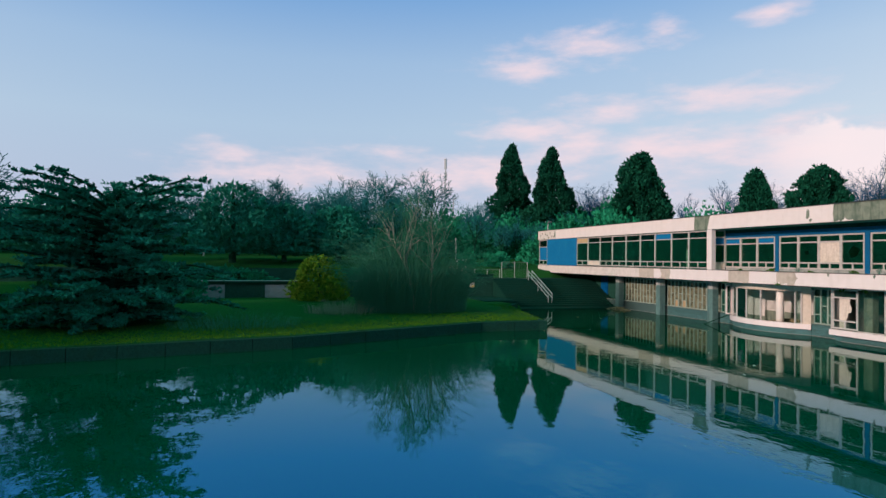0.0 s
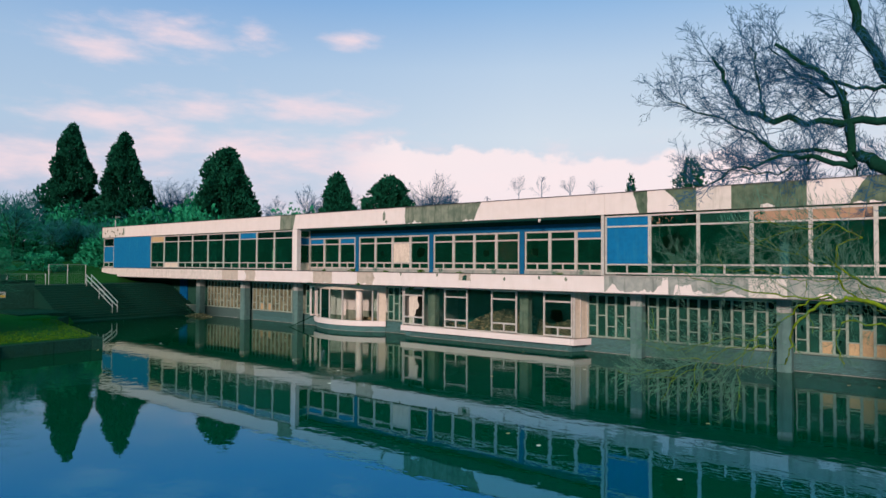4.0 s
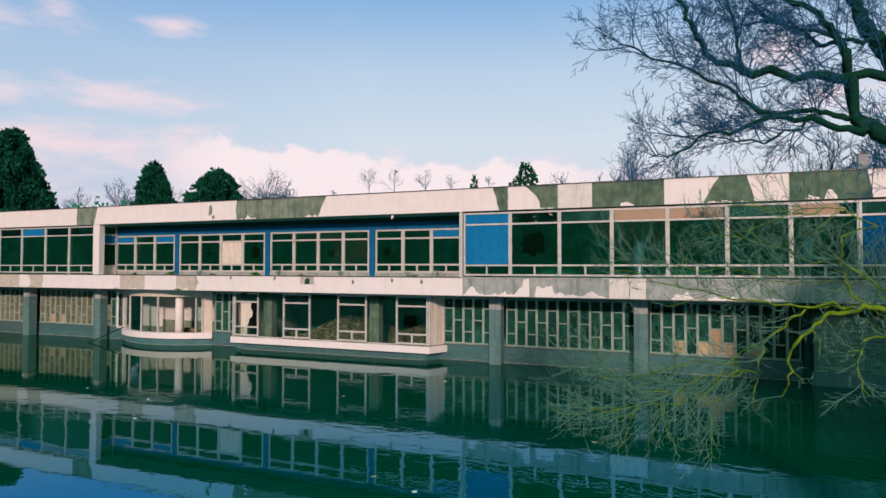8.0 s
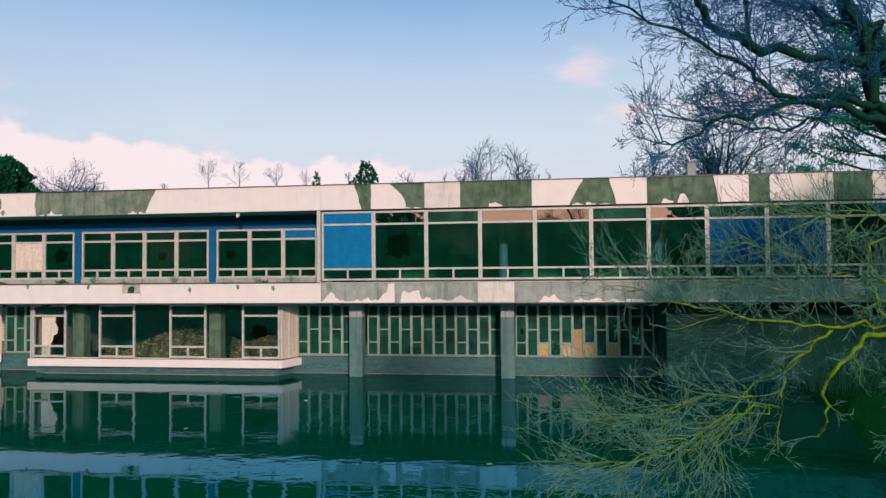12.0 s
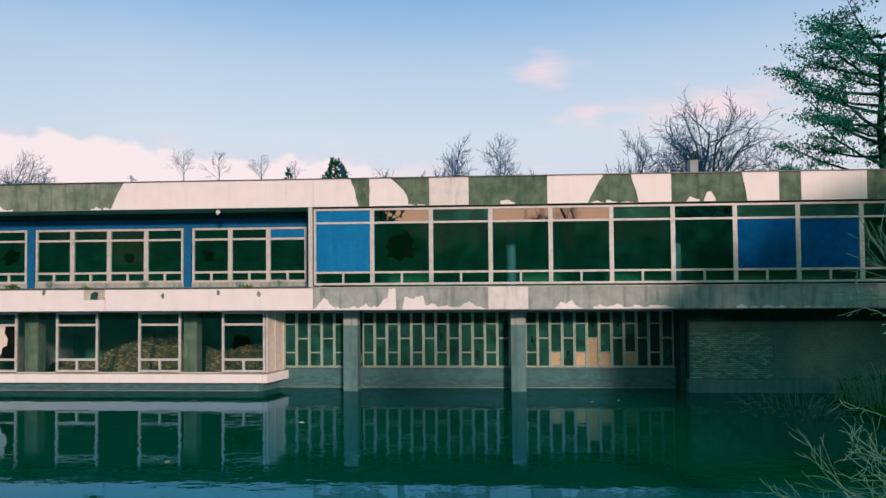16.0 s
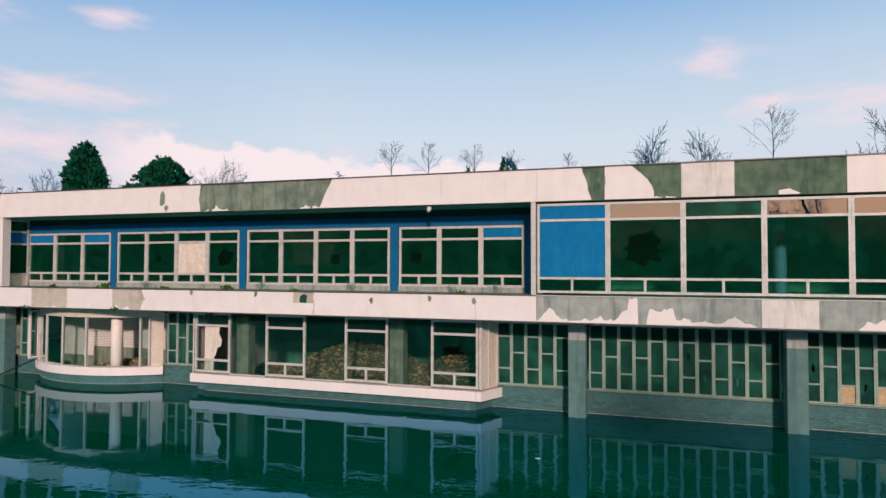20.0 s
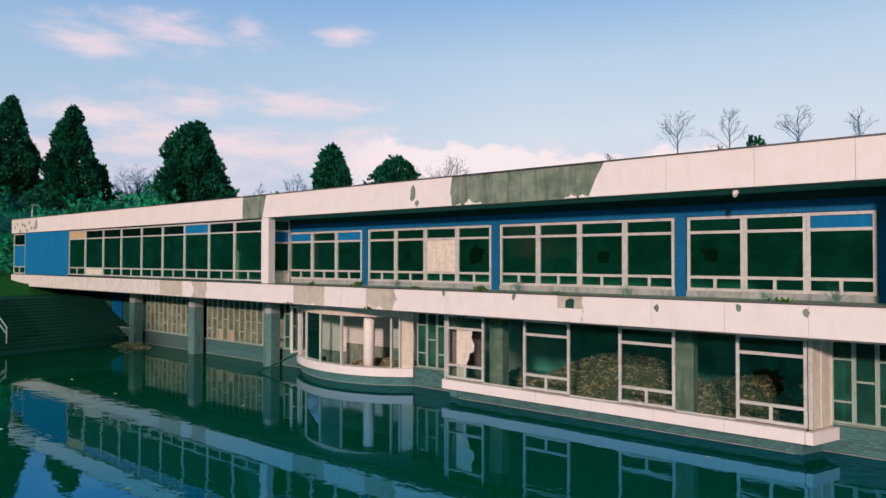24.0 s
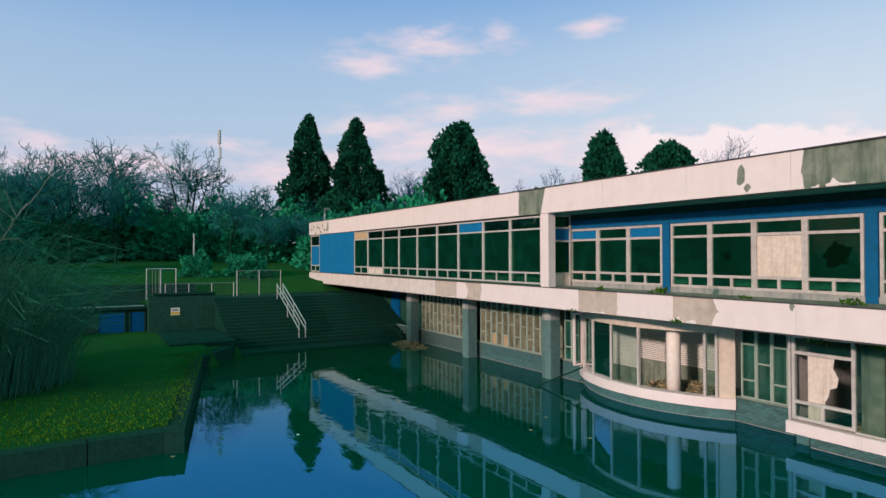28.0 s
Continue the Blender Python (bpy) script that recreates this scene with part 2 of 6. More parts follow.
def glass_mat(name, tint, gloss_rough=0.03, ior=1.5, smear=0.0, film=(0.018, 0.11, 0.078)):
    """A thin pane: a clear part, a mirror part, and a film for grime, haze and reflected tint."""
    m, N, L = nodes_of(name)
    fr = N("ShaderNodeFresnel")
    fr.inputs[0].default_value = ior
    tr = N("ShaderNodeBsdfTransparent")
    tr.inputs[0].default_value = (*tint, 1)
    gl = N("ShaderNodeBsdfGlossy")
    gl.inputs["Roughness"].default_value = gloss_rough
    mix = N("ShaderNodeMixShader")
    L(fr.outputs[0], mix.inputs[0])
    L(tr.outputs[0], mix.inputs[1])
    L(gl.outputs[0], mix.inputs[2])
    last = mix.outputs[0]
    if smear:
        tc = N("ShaderNodeTexCoord")
        no = N("ShaderNodeTexNoise")
        no.inputs["Scale"].default_value = 2.2
        no.inputs["Detail"].default_value = 7
        L(tc.outputs["Object"], no.inputs[0])
        mr = N("ShaderNodeMapRange")
        mr.inputs["From Min"].default_value = 0.42
        mr.inputs["From Max"].default_value = 0.75
        mr.inputs["To Min"].default_value = smear * 0.4
        mr.inputs["To Max"].default_value = smear
        L(no.outputs[0], mr.inputs[0])
        di = N("ShaderNodeBsdfDiffuse")
        di.inputs[0].default_value = (*film, 1)
        m2 = N("ShaderNodeMixShader")
        L(mr.outputs[0], m2.inputs[0])
        L(last, m2.inputs[1])
        L(di.outputs[0], m2.inputs[2])
        last = m2.outputs[0]
    out = N("ShaderNodeOutputMaterial")
    L(last, out.inputs[0])
    return m


def water_mat():
    m, N, L = nodes_of("pond_water")
    tc = N("ShaderNodeTexCoord")
    mp = N("ShaderNodeMapping")
    mp.inputs["Scale"].default_value = (1.0, 1.6, 1.0)
    L(tc.outputs["Object"], mp.inputs[0])
    n1 = N("ShaderNodeTexNoise")
    n1.inputs["Scale"].default_value = 1.3
    n1.inputs["Detail"].default_value = 3.0
    L(mp.outputs[0], n1.inputs[0])
    # ripples come and go in patches
    n2 = N("ShaderNodeTexNoise")
    n2.inputs["Scale"].default_value = 0.09
    n2.inputs["Detail"].default_value = 2.0
    L(tc.outputs["Object"], n2.inputs[0])
    mr = N("ShaderNodeMapRange")
    mr.inputs["From Min"].default_value = 0.4
    mr.inputs["From Max"].default_value = 0.7
    mr.inputs["To Min"].default_value = 0.03
    mr.inputs["To Max"].default_value = 0.27
    L(n2.outputs[0], mr.inputs[0])
    bp = N("ShaderNodeBump")
    bp.inputs["Distance"].default_value = 0.05
    L(mr.outputs[0], bp.inputs["Strength"])
    L(n1.outputs[0], bp.inputs["Height"])
    fr = N("ShaderNodeFresnel")
    fr.inputs[0].default_value = 2.0
    # sky blue is put into the mirror's tint looking down, clearing towards grazing views
    clear = N("ShaderNodeMapRange")
    clear.inputs["From Min"].default_value = 0.27
    clear.inputs["From Max"].default_value = 0.48
    L(fr.outputs[0], clear.inputs[0])
    gc = N("ShaderNodeMixRGB")
    gc.inputs[1].default_value = (0.09, 0.40, 0.84, 1)
    gc.inputs[2].default_value = (0.51, 0.60, 0.57, 1)
    L(clear.outputs[0], gc.inputs[0])
    gl = N("ShaderNodeBsdfGlossy")
    L(gc.outputs[0], gl.inputs[0])
    gl.inputs["Roughness"].default_value = 0.015
    L(bp.outputs[0], gl.inputs["Normal"])
    di = N("ShaderNodeBsdfDiffuse")
    di.inputs[0].default_value = (0.0, 0.08, 0.038, 1)
    add = N("ShaderNodeMath")
    add.operation = "MULTIPLY_ADD"
    add.inputs[1].default_value = 0.9
    add.inputs[2].default_value = 0.20
    L(fr.outputs[0], add.inputs[0])
    mix = N("ShaderNodeMixShader")
    L(add.outputs[0], mix.inputs[0])
    L(di.outputs[0], mix.inputs[1])
    L(gl.outputs[0], mix.inputs[2])
    out = N("ShaderNodeOutputMaterial")
    L(mix.outputs[0], out.inputs[0])
    return m


M_WHITE = surface("white_cladding", (0.77, 0.685, 0.66), (0.73, 0.645, 0.615), 0.6, 2.0, 0.9, (0.42, 0.39, 0.34), 0.14, 0.02, streak=True)
M_WHITE_DIRTY = surface("dirty_white_cladding", (0.70, 0.63, 0.59), (0.60, 0.55, 0.50), 0.7, 3.0, 1.3, (0.24, 0.22, 0.17), 0.5, 0.04, streak=True)
M_CONC = surface("bare_concrete", (0.22, 0.25, 0.19), (0.11, 0.15, 0.11), 0.9, 2.6, 0.9, (0.025, 0.06, 0.04), 0.85, 0.2, streak=True)
M_CONC_MOSS = surface("mossy_concrete", (0.13, 0.18, 0.12), (0.06, 0.10, 0.065), 0.9, 2.8, 0.8, (0.015, 0.05, 0.03), 0.85, 0.2, streak=True)
M_PANEL_CREAM = surface("stained_cream_panel", (0.62, 0.54, 0.44), (0.54, 0.47, 0.37), 0.7, 5.0, 1.0, (0.30, 0.27, 0.20), 0.6, 0.06, streak=True)
M_CONC_PALE = surface("pale_bare_render", (0.52, 0.45, 0.38), (0.44, 0.38, 0.32), 0.9, 3.0, 1.2, (0.22, 0.20, 0.16), 0.5, 0.15)
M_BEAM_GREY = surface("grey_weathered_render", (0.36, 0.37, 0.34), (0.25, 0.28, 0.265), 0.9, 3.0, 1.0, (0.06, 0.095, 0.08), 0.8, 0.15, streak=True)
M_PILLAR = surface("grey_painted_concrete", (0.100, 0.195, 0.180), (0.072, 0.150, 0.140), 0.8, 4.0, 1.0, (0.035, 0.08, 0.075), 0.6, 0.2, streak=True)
M_FRAME = surface("pale_aluminium_frame", (0.56, 0.53, 0.49), (0.44, 0.43, 0.40), 0.55, 9.0, 2.0, (0.2, 0.2, 0.17), 0.5, 0.03, metal=0.1)
M_TIMBER_FRAME = surface("weathered_timber_frame", (0.31, 0.39, 0.32), (0.23, 0.30, 0.25), 0.8, 9.0, 2.5, (0.16, 0.18, 0.13), 0.5, 0.08)
M_BLUE = surface("blue_painted_panel", (0.003, 0.155, 0.35), (0.003, 0.13, 0.30), 0.85, 5.0, 1.0, (0.02, 0.20, 0.33), 0.5, 0.06, streak=True, spec=0.15)
# Darker copy of M_BLUE with the east boards' shade in it; also store doors.
M_BLUE_DARK_SHADE = surface("dark_and_shaded_blue", (0.001, 0.085, 0.23), (0.001, 0.065, 0.18), 0.9, 5.0, 1.0, (0.001, 0.03, 0.08), 0.5, 0.05, spec=0.05)
M_BLUE_POST = surface("blue_painted_post", (0.003, 0.115, 0.26), (0.003, 0.095, 0.21), 0.7, 7.0, 1.5, (0.004, 0.07, 0.13), 0.5, 0.05, spec=0.15)
M_ROOF = surface("dark_roof_felt", (0.06, 0.06, 0.06), (0.04, 0.045, 0.04), 0.95, 9.0, 0.8, (0.05, 0.07, 0.03), 0.5, 0.3)
M_METAL_DARK = surface("dark_metal_edge", (0.10, 0.10, 0.10), (0.06, 0.06, 0.06), 0.5, 20.0, 2.0, None, 0, 0.05, metal=0.5)
M_BRICK = surface("grey_brown_brick", (0.17, 0.31, 0.215), (0.10, 0.20, 0.145), 0.9, 30.0, 2.0, (0.05, 0.07, 0.06), 0.4, 0.3, vary=0.4)
M_MORTAR = surface("mortar", (0.06, 0.11, 0.10), (0.04, 0.075, 0.07), 0.95, 20.0, 2.0, None, 0, 0.3)
M_BRICK_WHITE = surface("white_painted_brick", (0.80, 0.75, 0.70), (0.66, 0.62, 0.57), 0.75, 16.0, 1.2, (0.35, 0.32, 0.28), 0.35, 0.25)
M_BRICK_BLUE = surface("blue_grey_painted_brick", (0.06, 0.17, 0.165), (0.04, 0.12, 0.12), 0.8, 9.0, 1.4, (0.02, 0.055, 0.05), 0.6, 0.3, vary=0.25)
# Green of the lifted shadows indoors is put into the plaster colour.
M_INNER = surface("shade_green_plaster", (0.070, 0.30, 0.20), (0.050, 0.23, 0.155), 0.95, 6.0, 0.7, (0.02, 0.10, 0.07), 0.6, 0.2)
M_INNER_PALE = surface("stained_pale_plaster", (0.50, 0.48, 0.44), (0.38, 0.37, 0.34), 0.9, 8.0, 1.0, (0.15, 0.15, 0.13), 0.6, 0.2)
M_COLUMN_WHITE = surface("cream_painted_column", (0.80, 0.74, 0.66), (0.72, 0.66, 0.58), 0.6, 6.0, 1.2, None, 0, 0.05)
M_COLUMN_BLUE = surface("blue_white_column", (0.10, 0.22, 0.34), (0.08, 0.17, 0.27), 0.6, 6.0, 1.2, None, 0, 0.05)
M_BOARD = surface("pale_plywood_board", (0.72, 0.64, 0.54), (0.60, 0.52, 0.43), 0.8, 9.0, 2.0, (0.32, 0.25, 0.19), 0.5, 0.1, streak=True)
M_BOARD_TAN = surface("tan_chipboard", (0.46, 0.33, 0.18), (0.36, 0.25, 0.13), 0.85, 14.0, 2.0, (0.2, 0.14, 0.08), 0.4, 0.1, vary=0.25)
M_RUBBLE = surface("broken_rubble", (0.15, 0.145, 0.075), (0.06, 0.068, 0.038), 0.95, 20.0, 3.0, (0.05, 0.06, 0.04), 0.5, 0.4)
M_RUBBLE_PALE = surface("pale_broken_board", (0.50, 0.38, 0.21), (0.24, 0.19, 0.10), 0.9, 16.0, 3.0, (0.14, 0.12, 0.09), 0.5, 0.3)
# Shade over the terrace and bank is put into these three dark greens.
M_STONE = surface("damp_shaded_step", (0.007, 0.048, 0.034), (0.004, 0.032, 0.024), 0.85, 12.0, 1.0, (0.010, 0.035, 0.02), 0.7, 0.4, spec=0.06)
M_BANKWALL = surface("damp_shaded_bank_wall", (0.012, 0.058, 0.042), (0.008, 0.038, 0.028), 0.85, 10.0, 0.9, (0.012, 0.04, 0.02), 0.7, 0.5, spec=0.05)
M_WALL_SHADE = surface("shade_dark_wall", (0.018, 0.075, 0.055), (0.012, 0.050, 0.036), 0.9, 8.0, 0.8, (0.008, 0.035, 0.02), 0.7, 0.5, spec=0.05)
M_GRASS = surface("winter_grass", (0.020, 0.098, 0.020), (0.010, 0.062, 0.016), 0.95, 14.0, 0.5, (0.015, 0.05, 0.02), 0.75, 0.9, spec=0.03)
M_BLADE = foliage("grass_blades", (0.04, 0.13, 0.008), (0.085, 0.19, 0.012))
M_SHUTTER = surface("grey_shutter", (0.26, 0.28, 0.30), (0.20, 0.22, 0.24), 0.6, 10.0, 1.5, (0.10, 0.09, 0.08), 0.5, 0.1)
M_RAIL = surface("galvanised_rail", (0.55, 0.56, 0.57), (0.42, 0.43, 0.44), 0.45, 25.0, 3.0, None, 0, 0.05, metal=0.4)
M_FENCE = surface("dull_fence_steel", (0.20, 0.23, 0.22), (0.14, 0.16, 0.15), 0.6, 25.0, 3.0, None, 0, 0.05, metal=0.3)
M_BARK = surface("dark_bark", (0.008, 0.050, 0.032), (0.004, 0.032, 0.022), 0.95, 22.0, 2.0, (0.010, 0.045, 0.015), 0.6, 0.5, spec=0.05)
M_BARK_MOSS = surface("mossy_bark", (0.17, 0.27, 0.012), (0.08, 0.14, 0.015), 0.95, 18.0, 4.0, (0.03, 0.06, 0.025), 0.9, 0.6, spec=0.1)
M_TWIG_PALE = surface("pale_grey_twig", (0.105, 0.235, 0.18), (0.060, 0.155, 0.118), 0.95, 30.0, 3.0, (0.09, 0.14, 0.02), 0.4, 0.1, spec=0.05)
# the sky's blue fill on the twigs is put into this colour
M_TWIG = surface("grey_twig", (0.024, 0.110, 0.230), (0.014, 0.080, 0.165), 0.95, 30.0, 3.0, (0.02, 0.05, 0.04), 0.5, 0.2, spec=0.05)
M_TWIG_FAR = surface("winter_twig", (0.026, 0.175, 0.185), (0.013, 0.12, 0.125), 0.95, 5.0, 0.4, (0.015, 0.08, 0.055), 0.5, 0.0, spec=0.05)
M_BIRCH = surface("pale_birch_bark", (0.27, 0.29, 0.24), (0.13, 0.16, 0.13), 0.85, 14.0, 3.0, (0.10, 0.10, 0.08), 0.5, 0.3)
M_CONIFER = foliage("conifer_foliage", (0.003, 0.060, 0.034), (0.010, 0.10, 0.058))
M_CEDAR = foliage("cedar_foliage", (0.006, 0.150, 0.098), (0.026, 0.225, 0.165))
M_IVY = foliage("dark_evergreen_foliage", (0.008, 0.19, 0.095), (0.024, 0.27, 0.145))
M_BUSH = foliage("bright_green_foliage", (0.05, 0.14, 0.012), (0.13, 0.24, 0.02))
M_BRAMBLE = surface("dead_bramble", (0.050, 0.200, 0.125), (0.026, 0.135, 0.085), 0.95, 12.0, 1.0, None, 0, 0.0, spec=0.1)
M_REED = surface("dry_reed", (0.24, 0.25, 0.18), (0.15, 0.17, 0.12), 0.9, 10.0, 1.0, None, 0, 0.0)
M_MOSSBIT = foliage("moss_and_weeds", (0.03, 0.10, 0.015), (0.06, 0.15, 0.02))
M_SIGN_WHITE = surface("sign_white", (0.80, 0.80, 0.78), (0.70, 0.70, 0.68), 0.5, 20, 3, None, 0, 0)
M_SIGN_YELLOW = surface("sign_yellow", (0.75, 0.50, 0.05), (0.65, 0.43, 0.04), 0.5, 20, 3, None, 0, 0)
M_BLACK = surface("black_paint", (0.015, 0.015, 0.015), (0.01, 0.01, 0.01), 0.6, 20, 3, None, 0, 0)
# The green film lifts the dark panes: painted haze over their shade, besides grime.
M_GLASS = glass_mat("dirty_hazed_window_glass", (0.55, 0.84, 0.72), 0.02, 1.2, 0.2, (0.006, 0.11, 0.072))
# Its teal film is painted for the reflection on the bay panes.
M_GLASS_CLEAR = glass_mat("window_glass", (0.82, 0.91, 0.88), 0.01, 1.25, 0.10, (0.01, 0.14, 0.12))
M_GLASS_TOP = glass_mat("reflecting_window_glass", (0.22, 0.30, 0.28), 0.01, 7.5, 0.06)
M_GLASS_DULL = glass_mat("dull_grimy_glass", (0.30, 0.42, 0.38), 0.03, 1.25, 0.6, (0.03, 0.15, 0.11))
M_GLASS_MILK = glass_mat("milky_stained_glass", (0.40, 0.48, 0.38), 0.05, 1.25, 0.85, (0.24, 0.23, 0.15))
M_WATER = water_mat()


# ---- mesh helpers ----
class Geo:
    """Collects vertices and faces for one mesh."""

    def __init__(self):
        self.v, self.f, self.n = [], [], 0

    def add(self, verts, faces):
        self.v.append(np.asarray(verts, dtype=np.float64).reshape(-1, 3))
        k = self.n
        self.f.extend(tuple(i + k for i in face) for face in faces)
        self.n += len(verts)
        return self

    def box(self, x0, x1, y0, y1, z0, z1):
        v = [(x, y, z) for z in (z0, z1) for y in (y0, y1) for x in (x0, x1)]
        return self.add(v, [(0, 2, 3, 1), (4, 5, 7, 6), (0, 1, 5, 4), (1, 3, 7, 5), (3, 2, 6, 7), (2, 0, 4, 6)])

    def slab(self, outline, axis, a, b):
        """A flat outline of (u, w) pairs made thick from a to b along an axis: 1 is y (u = x, w = z), 2 is z (u = x, w = y), 0 is x (u = y, w = z)."""
        def put(u, w, d):
            return {1: (u, d, w), 2: (u, w, d), 0: (d, u, w)}[axis]
        n = len(outline)
        v = [put(u, w, a) for u, w in outline] + [put(u, w, b) for u, w in outline]
        f = [tuple(range(n)), tuple(range(2 * n - 1, n - 1, -1))]
        f += [(i, n + i, n + (i + 1) % n, (i + 1) % n) for i in range(n)]
        return self.add(v, f)

    def tube(self, points, radii, sides=6, cap=True):
        """A bent tapered tube along points."""
        p = np.asarray(points, float)
        n = len(p)
        t = np.gradient(p, axis=0)
        t /= np.linalg.norm(t, axis=1)[:, None] + 1e-9
        ref = np.where(np.abs(t[:, 2:3]) > 0.9, np.array([[1.0, 0, 0]]), np.array([[0, 0, 1.0]]))
        u = np.cross(t, ref)
        u /= np.linalg.norm(u, axis=1)[:, None] + 1e-9
        w = np.cross(t, u)
        ang = np.arange(sides) * 2 * math.pi / sides
        r = np.broadcast_to(np.asarray(radii, float), (n,))
        ring = p[:, None] + r[:, None, None] * (np.cos(ang)[None, :, None] * u[:, None] + np.sin(ang)[None, :, None] * w[:, None])
        f = [(i * sides + k, i * sides + (k + 1) % sides, (i + 1) * sides + (k + 1) % sides, (i + 1) * sides + k) for i in range(n - 1) for k in range(sides)]
        if cap:
            f += [tuple(range(sides - 1, -1, -1)), tuple((n - 1) * sides + k for k in range(sides))]
        return self.add(ring.reshape(-1, 3), f)

    def mesh(self, name, material, smooth=False, shift=(0, 0, 0)):
        me = bpy.data.meshes.new(name)
        v = np.concatenate(self.v) - np.asarray(shift) if self.v else np.zeros((0, 3))
        me.from_pydata(v.tolist(), [], self.f)
        me.materials.append(material)
        if smooth:
            me.polygons.foreach_set("use_smooth", [True] * len(me.polygons))
        me.update()
        return me


ORIGIN = {}


def thing(name, at, label, category, group="", kind=""):
    ob = new(name)
    ob.location = at
    ORIGIN[ob] = Vector(at)
    return tagged(ob, label, category, group, kind)


def part(name, geo, material, parent, label="", smooth=False):
    """One mesh under a thing, or under a part of it; its geometry is given in world metres."""
    top = parent
    while top.parent:
        top = top.parent
    at = ORIGIN.get(top, Vector((0, 0, 0)))
    ob = new(name, geo.mesh(name, material, smooth, at))
    ob.parent = parent
    return tagged(ob, label)


def solo(name, geo, material, label, category="", group="", kind="", smooth=False):
    """A thing that is one mesh."""
    allv = np.concatenate(geo.v)
    at = Vector(((allv[:, 0].min() + allv[:, 0].max()) / 2, (allv[:, 1].min() + allv[:, 1].max()) / 2, allv[:, 2].min()))
    ob = new(name, geo.mesh(name, material, smooth, at))
    ob.location = at
    ORIGIN[ob] = at
    return tagged(ob, label, category, group, kind)


def bevel_box(geo, x0, x1, y0, y1, z0, z1, r=0.01):
    """A box with its upright edges cut."""
    o = [(x0 + r, y0), (x1 - r, y0), (x1, y0 + r), (x1, y1 - r), (x1 - r, y1), (x0 + r, y1), (x0, y1 - r), (x0, y0 + r)]
    return geo.slab(o, 2, z0, z1)


rng = np.random.default_rng(7)

# ---- ground and water ----
def smooth(a, b, v):
    t = np.clip((v - a) / (b - a), 0, 1)
    return t * t * (3 - 2 * t)


def bank_edge(y):
    """x of the lawn's edge along the pond."""
    return np.interp(y, (-75, -42, -30.5, -18.5, -13.9), (-6.0, -14.2, -16.8, -22.0, -22.2))


def ground_height(x, y):
    lawn = 0.6 + 0.15 * smooth(-30, -40, x)
    west = np.where(x < -47.5, np.where(y < -12.6, 1.95, 2.42), lawn)
    west = np.where(x < -50.0, 3.4 + 1.1 * smooth(-50, -62, x) + 1.6 * smooth(-62, -105, x), west)
    inlet = -13.9 + (x + 22.0) * (-2.6 / 13.2)
    inlet = np.maximum(inlet, np.where(x < -36, -9.2, -99))
    pond = ((x > bank_edge(y) - 1.3) & (y <= inlet) & (y > -56)) | ((y > inlet - 1.3) & (x > np.where(y > -9.2, -43.7, -38.0)) & (y < 9.0))
    pond &= x < np.interp(y, (-75, -30, -17, -3, 3), (24, 17, 14.5, 18.6, 19.5))
    h = np.where(pond, -0.9, np.where(x < -22, west, 0.6))
    east = x > 14
    h = np.where(east & ~pond, 0.5 + 0.5 * smooth(15, 30, x), h)
    behind = y > 9.0
    h = np.where(behind & (x > -44), 0.6 + 3.4 * smooth(10, 30, y) + 1.5 * smooth(40, 110, y), h)
    h = np.where((y > 2.4) & (x <= -44), np.maximum(west, 2.5 + 2.0 * smooth(10, 40, y) + 1.5 * smooth(40, 110, y)), h)
    h = np.where((y <= -56) & (x > -46), 0.7 + 0.8 * smooth(-56, -70, y), h)
    return h


def make_ground():
    def axis(lo, hi, step, far):
        inner = np.arange(lo, hi + step / 2, step)
        out = np.array([3, 8, 18, 40, 90, 200, 450, 1000, 2200])[: far]
        return np.concatenate([lo - out[::-1], inner, hi + out])
    xs, ys = axis(-112, 34, 0.8, 9), axis(-78, 60, 0.8, 9)
    X, Y = np.meshgrid(xs, ys)
    Z = ground_height(X, Y)
    land = Z > 0.2
    wob = np.array([[noise.noise((x * 0.21, y * 0.21, 3.0)) for x in xs] for y in ys])
    Z = Z + np.where(land, 0.07 * wob, 0)
    nx, ny = len(xs), len(ys)
    v = np.stack([X, Y, Z], -1).reshape(-1, 3)
    i = np.arange((ny - 1) * (nx - 1))
    a = (i // (nx - 1)) * nx + i % (nx - 1)
    g = Geo()
    g.v, g.n = [v], len(v)
    g.f = np.stack([a, a + 1, a + 1 + nx, a + nx], 1).tolist()
    ob = new("ground", g.mesh("ground", M_GRASS, True))
    tagged(ob, "short winter grass over banks and rising park", "ground", kind="structure")


make_ground()
g = Geo()
g.add([(-42, -76, 0), (26, -76, 0), (26, 9.5, 0), (-42, 9.5, 0)], [(0, 1, 2, 3)])
tagged(new("water", g.mesh("water", M_WATER)), "still dark pond water with faint ripples", "water", kind="structure")


def strip_wall(name, pts, z0, z1, width, material, label, pieces=1.9):
    """A bank wall along a line of points, in blocks with recessed joints."""
    top = thing(name, (pts[0][0], pts[0][1], z0), label, "wall", kind="structure")
    core, k = Geo(), 0
    for (xa, ya), (xb, yb) in zip(pts, pts[1:]):
        d = Vector((xb - xa, yb - ya, 0))
        n = max(1, int(d.length / pieces))
        side = Vector((-d.y, d.x, 0)).normalized() * width
        for j in range(n):
            p, q = Vector((xa, ya, 0)) + d * (j / n), Vector((xa, ya, 0)) + d * ((j + 1) / n)
            e = d.normalized() * 0.015
            p, q = p + e, q - e
            lift = 0.025 * random.random()
            geo = Geo().slab([(p.x, p.y), (q.x, q.y), (q.x + side.x, q.y + side.y), (p.x + side.x, p.y + side.y)], 2, z0, z1 + lift)
            part("stone", geo, material, top)
    return top


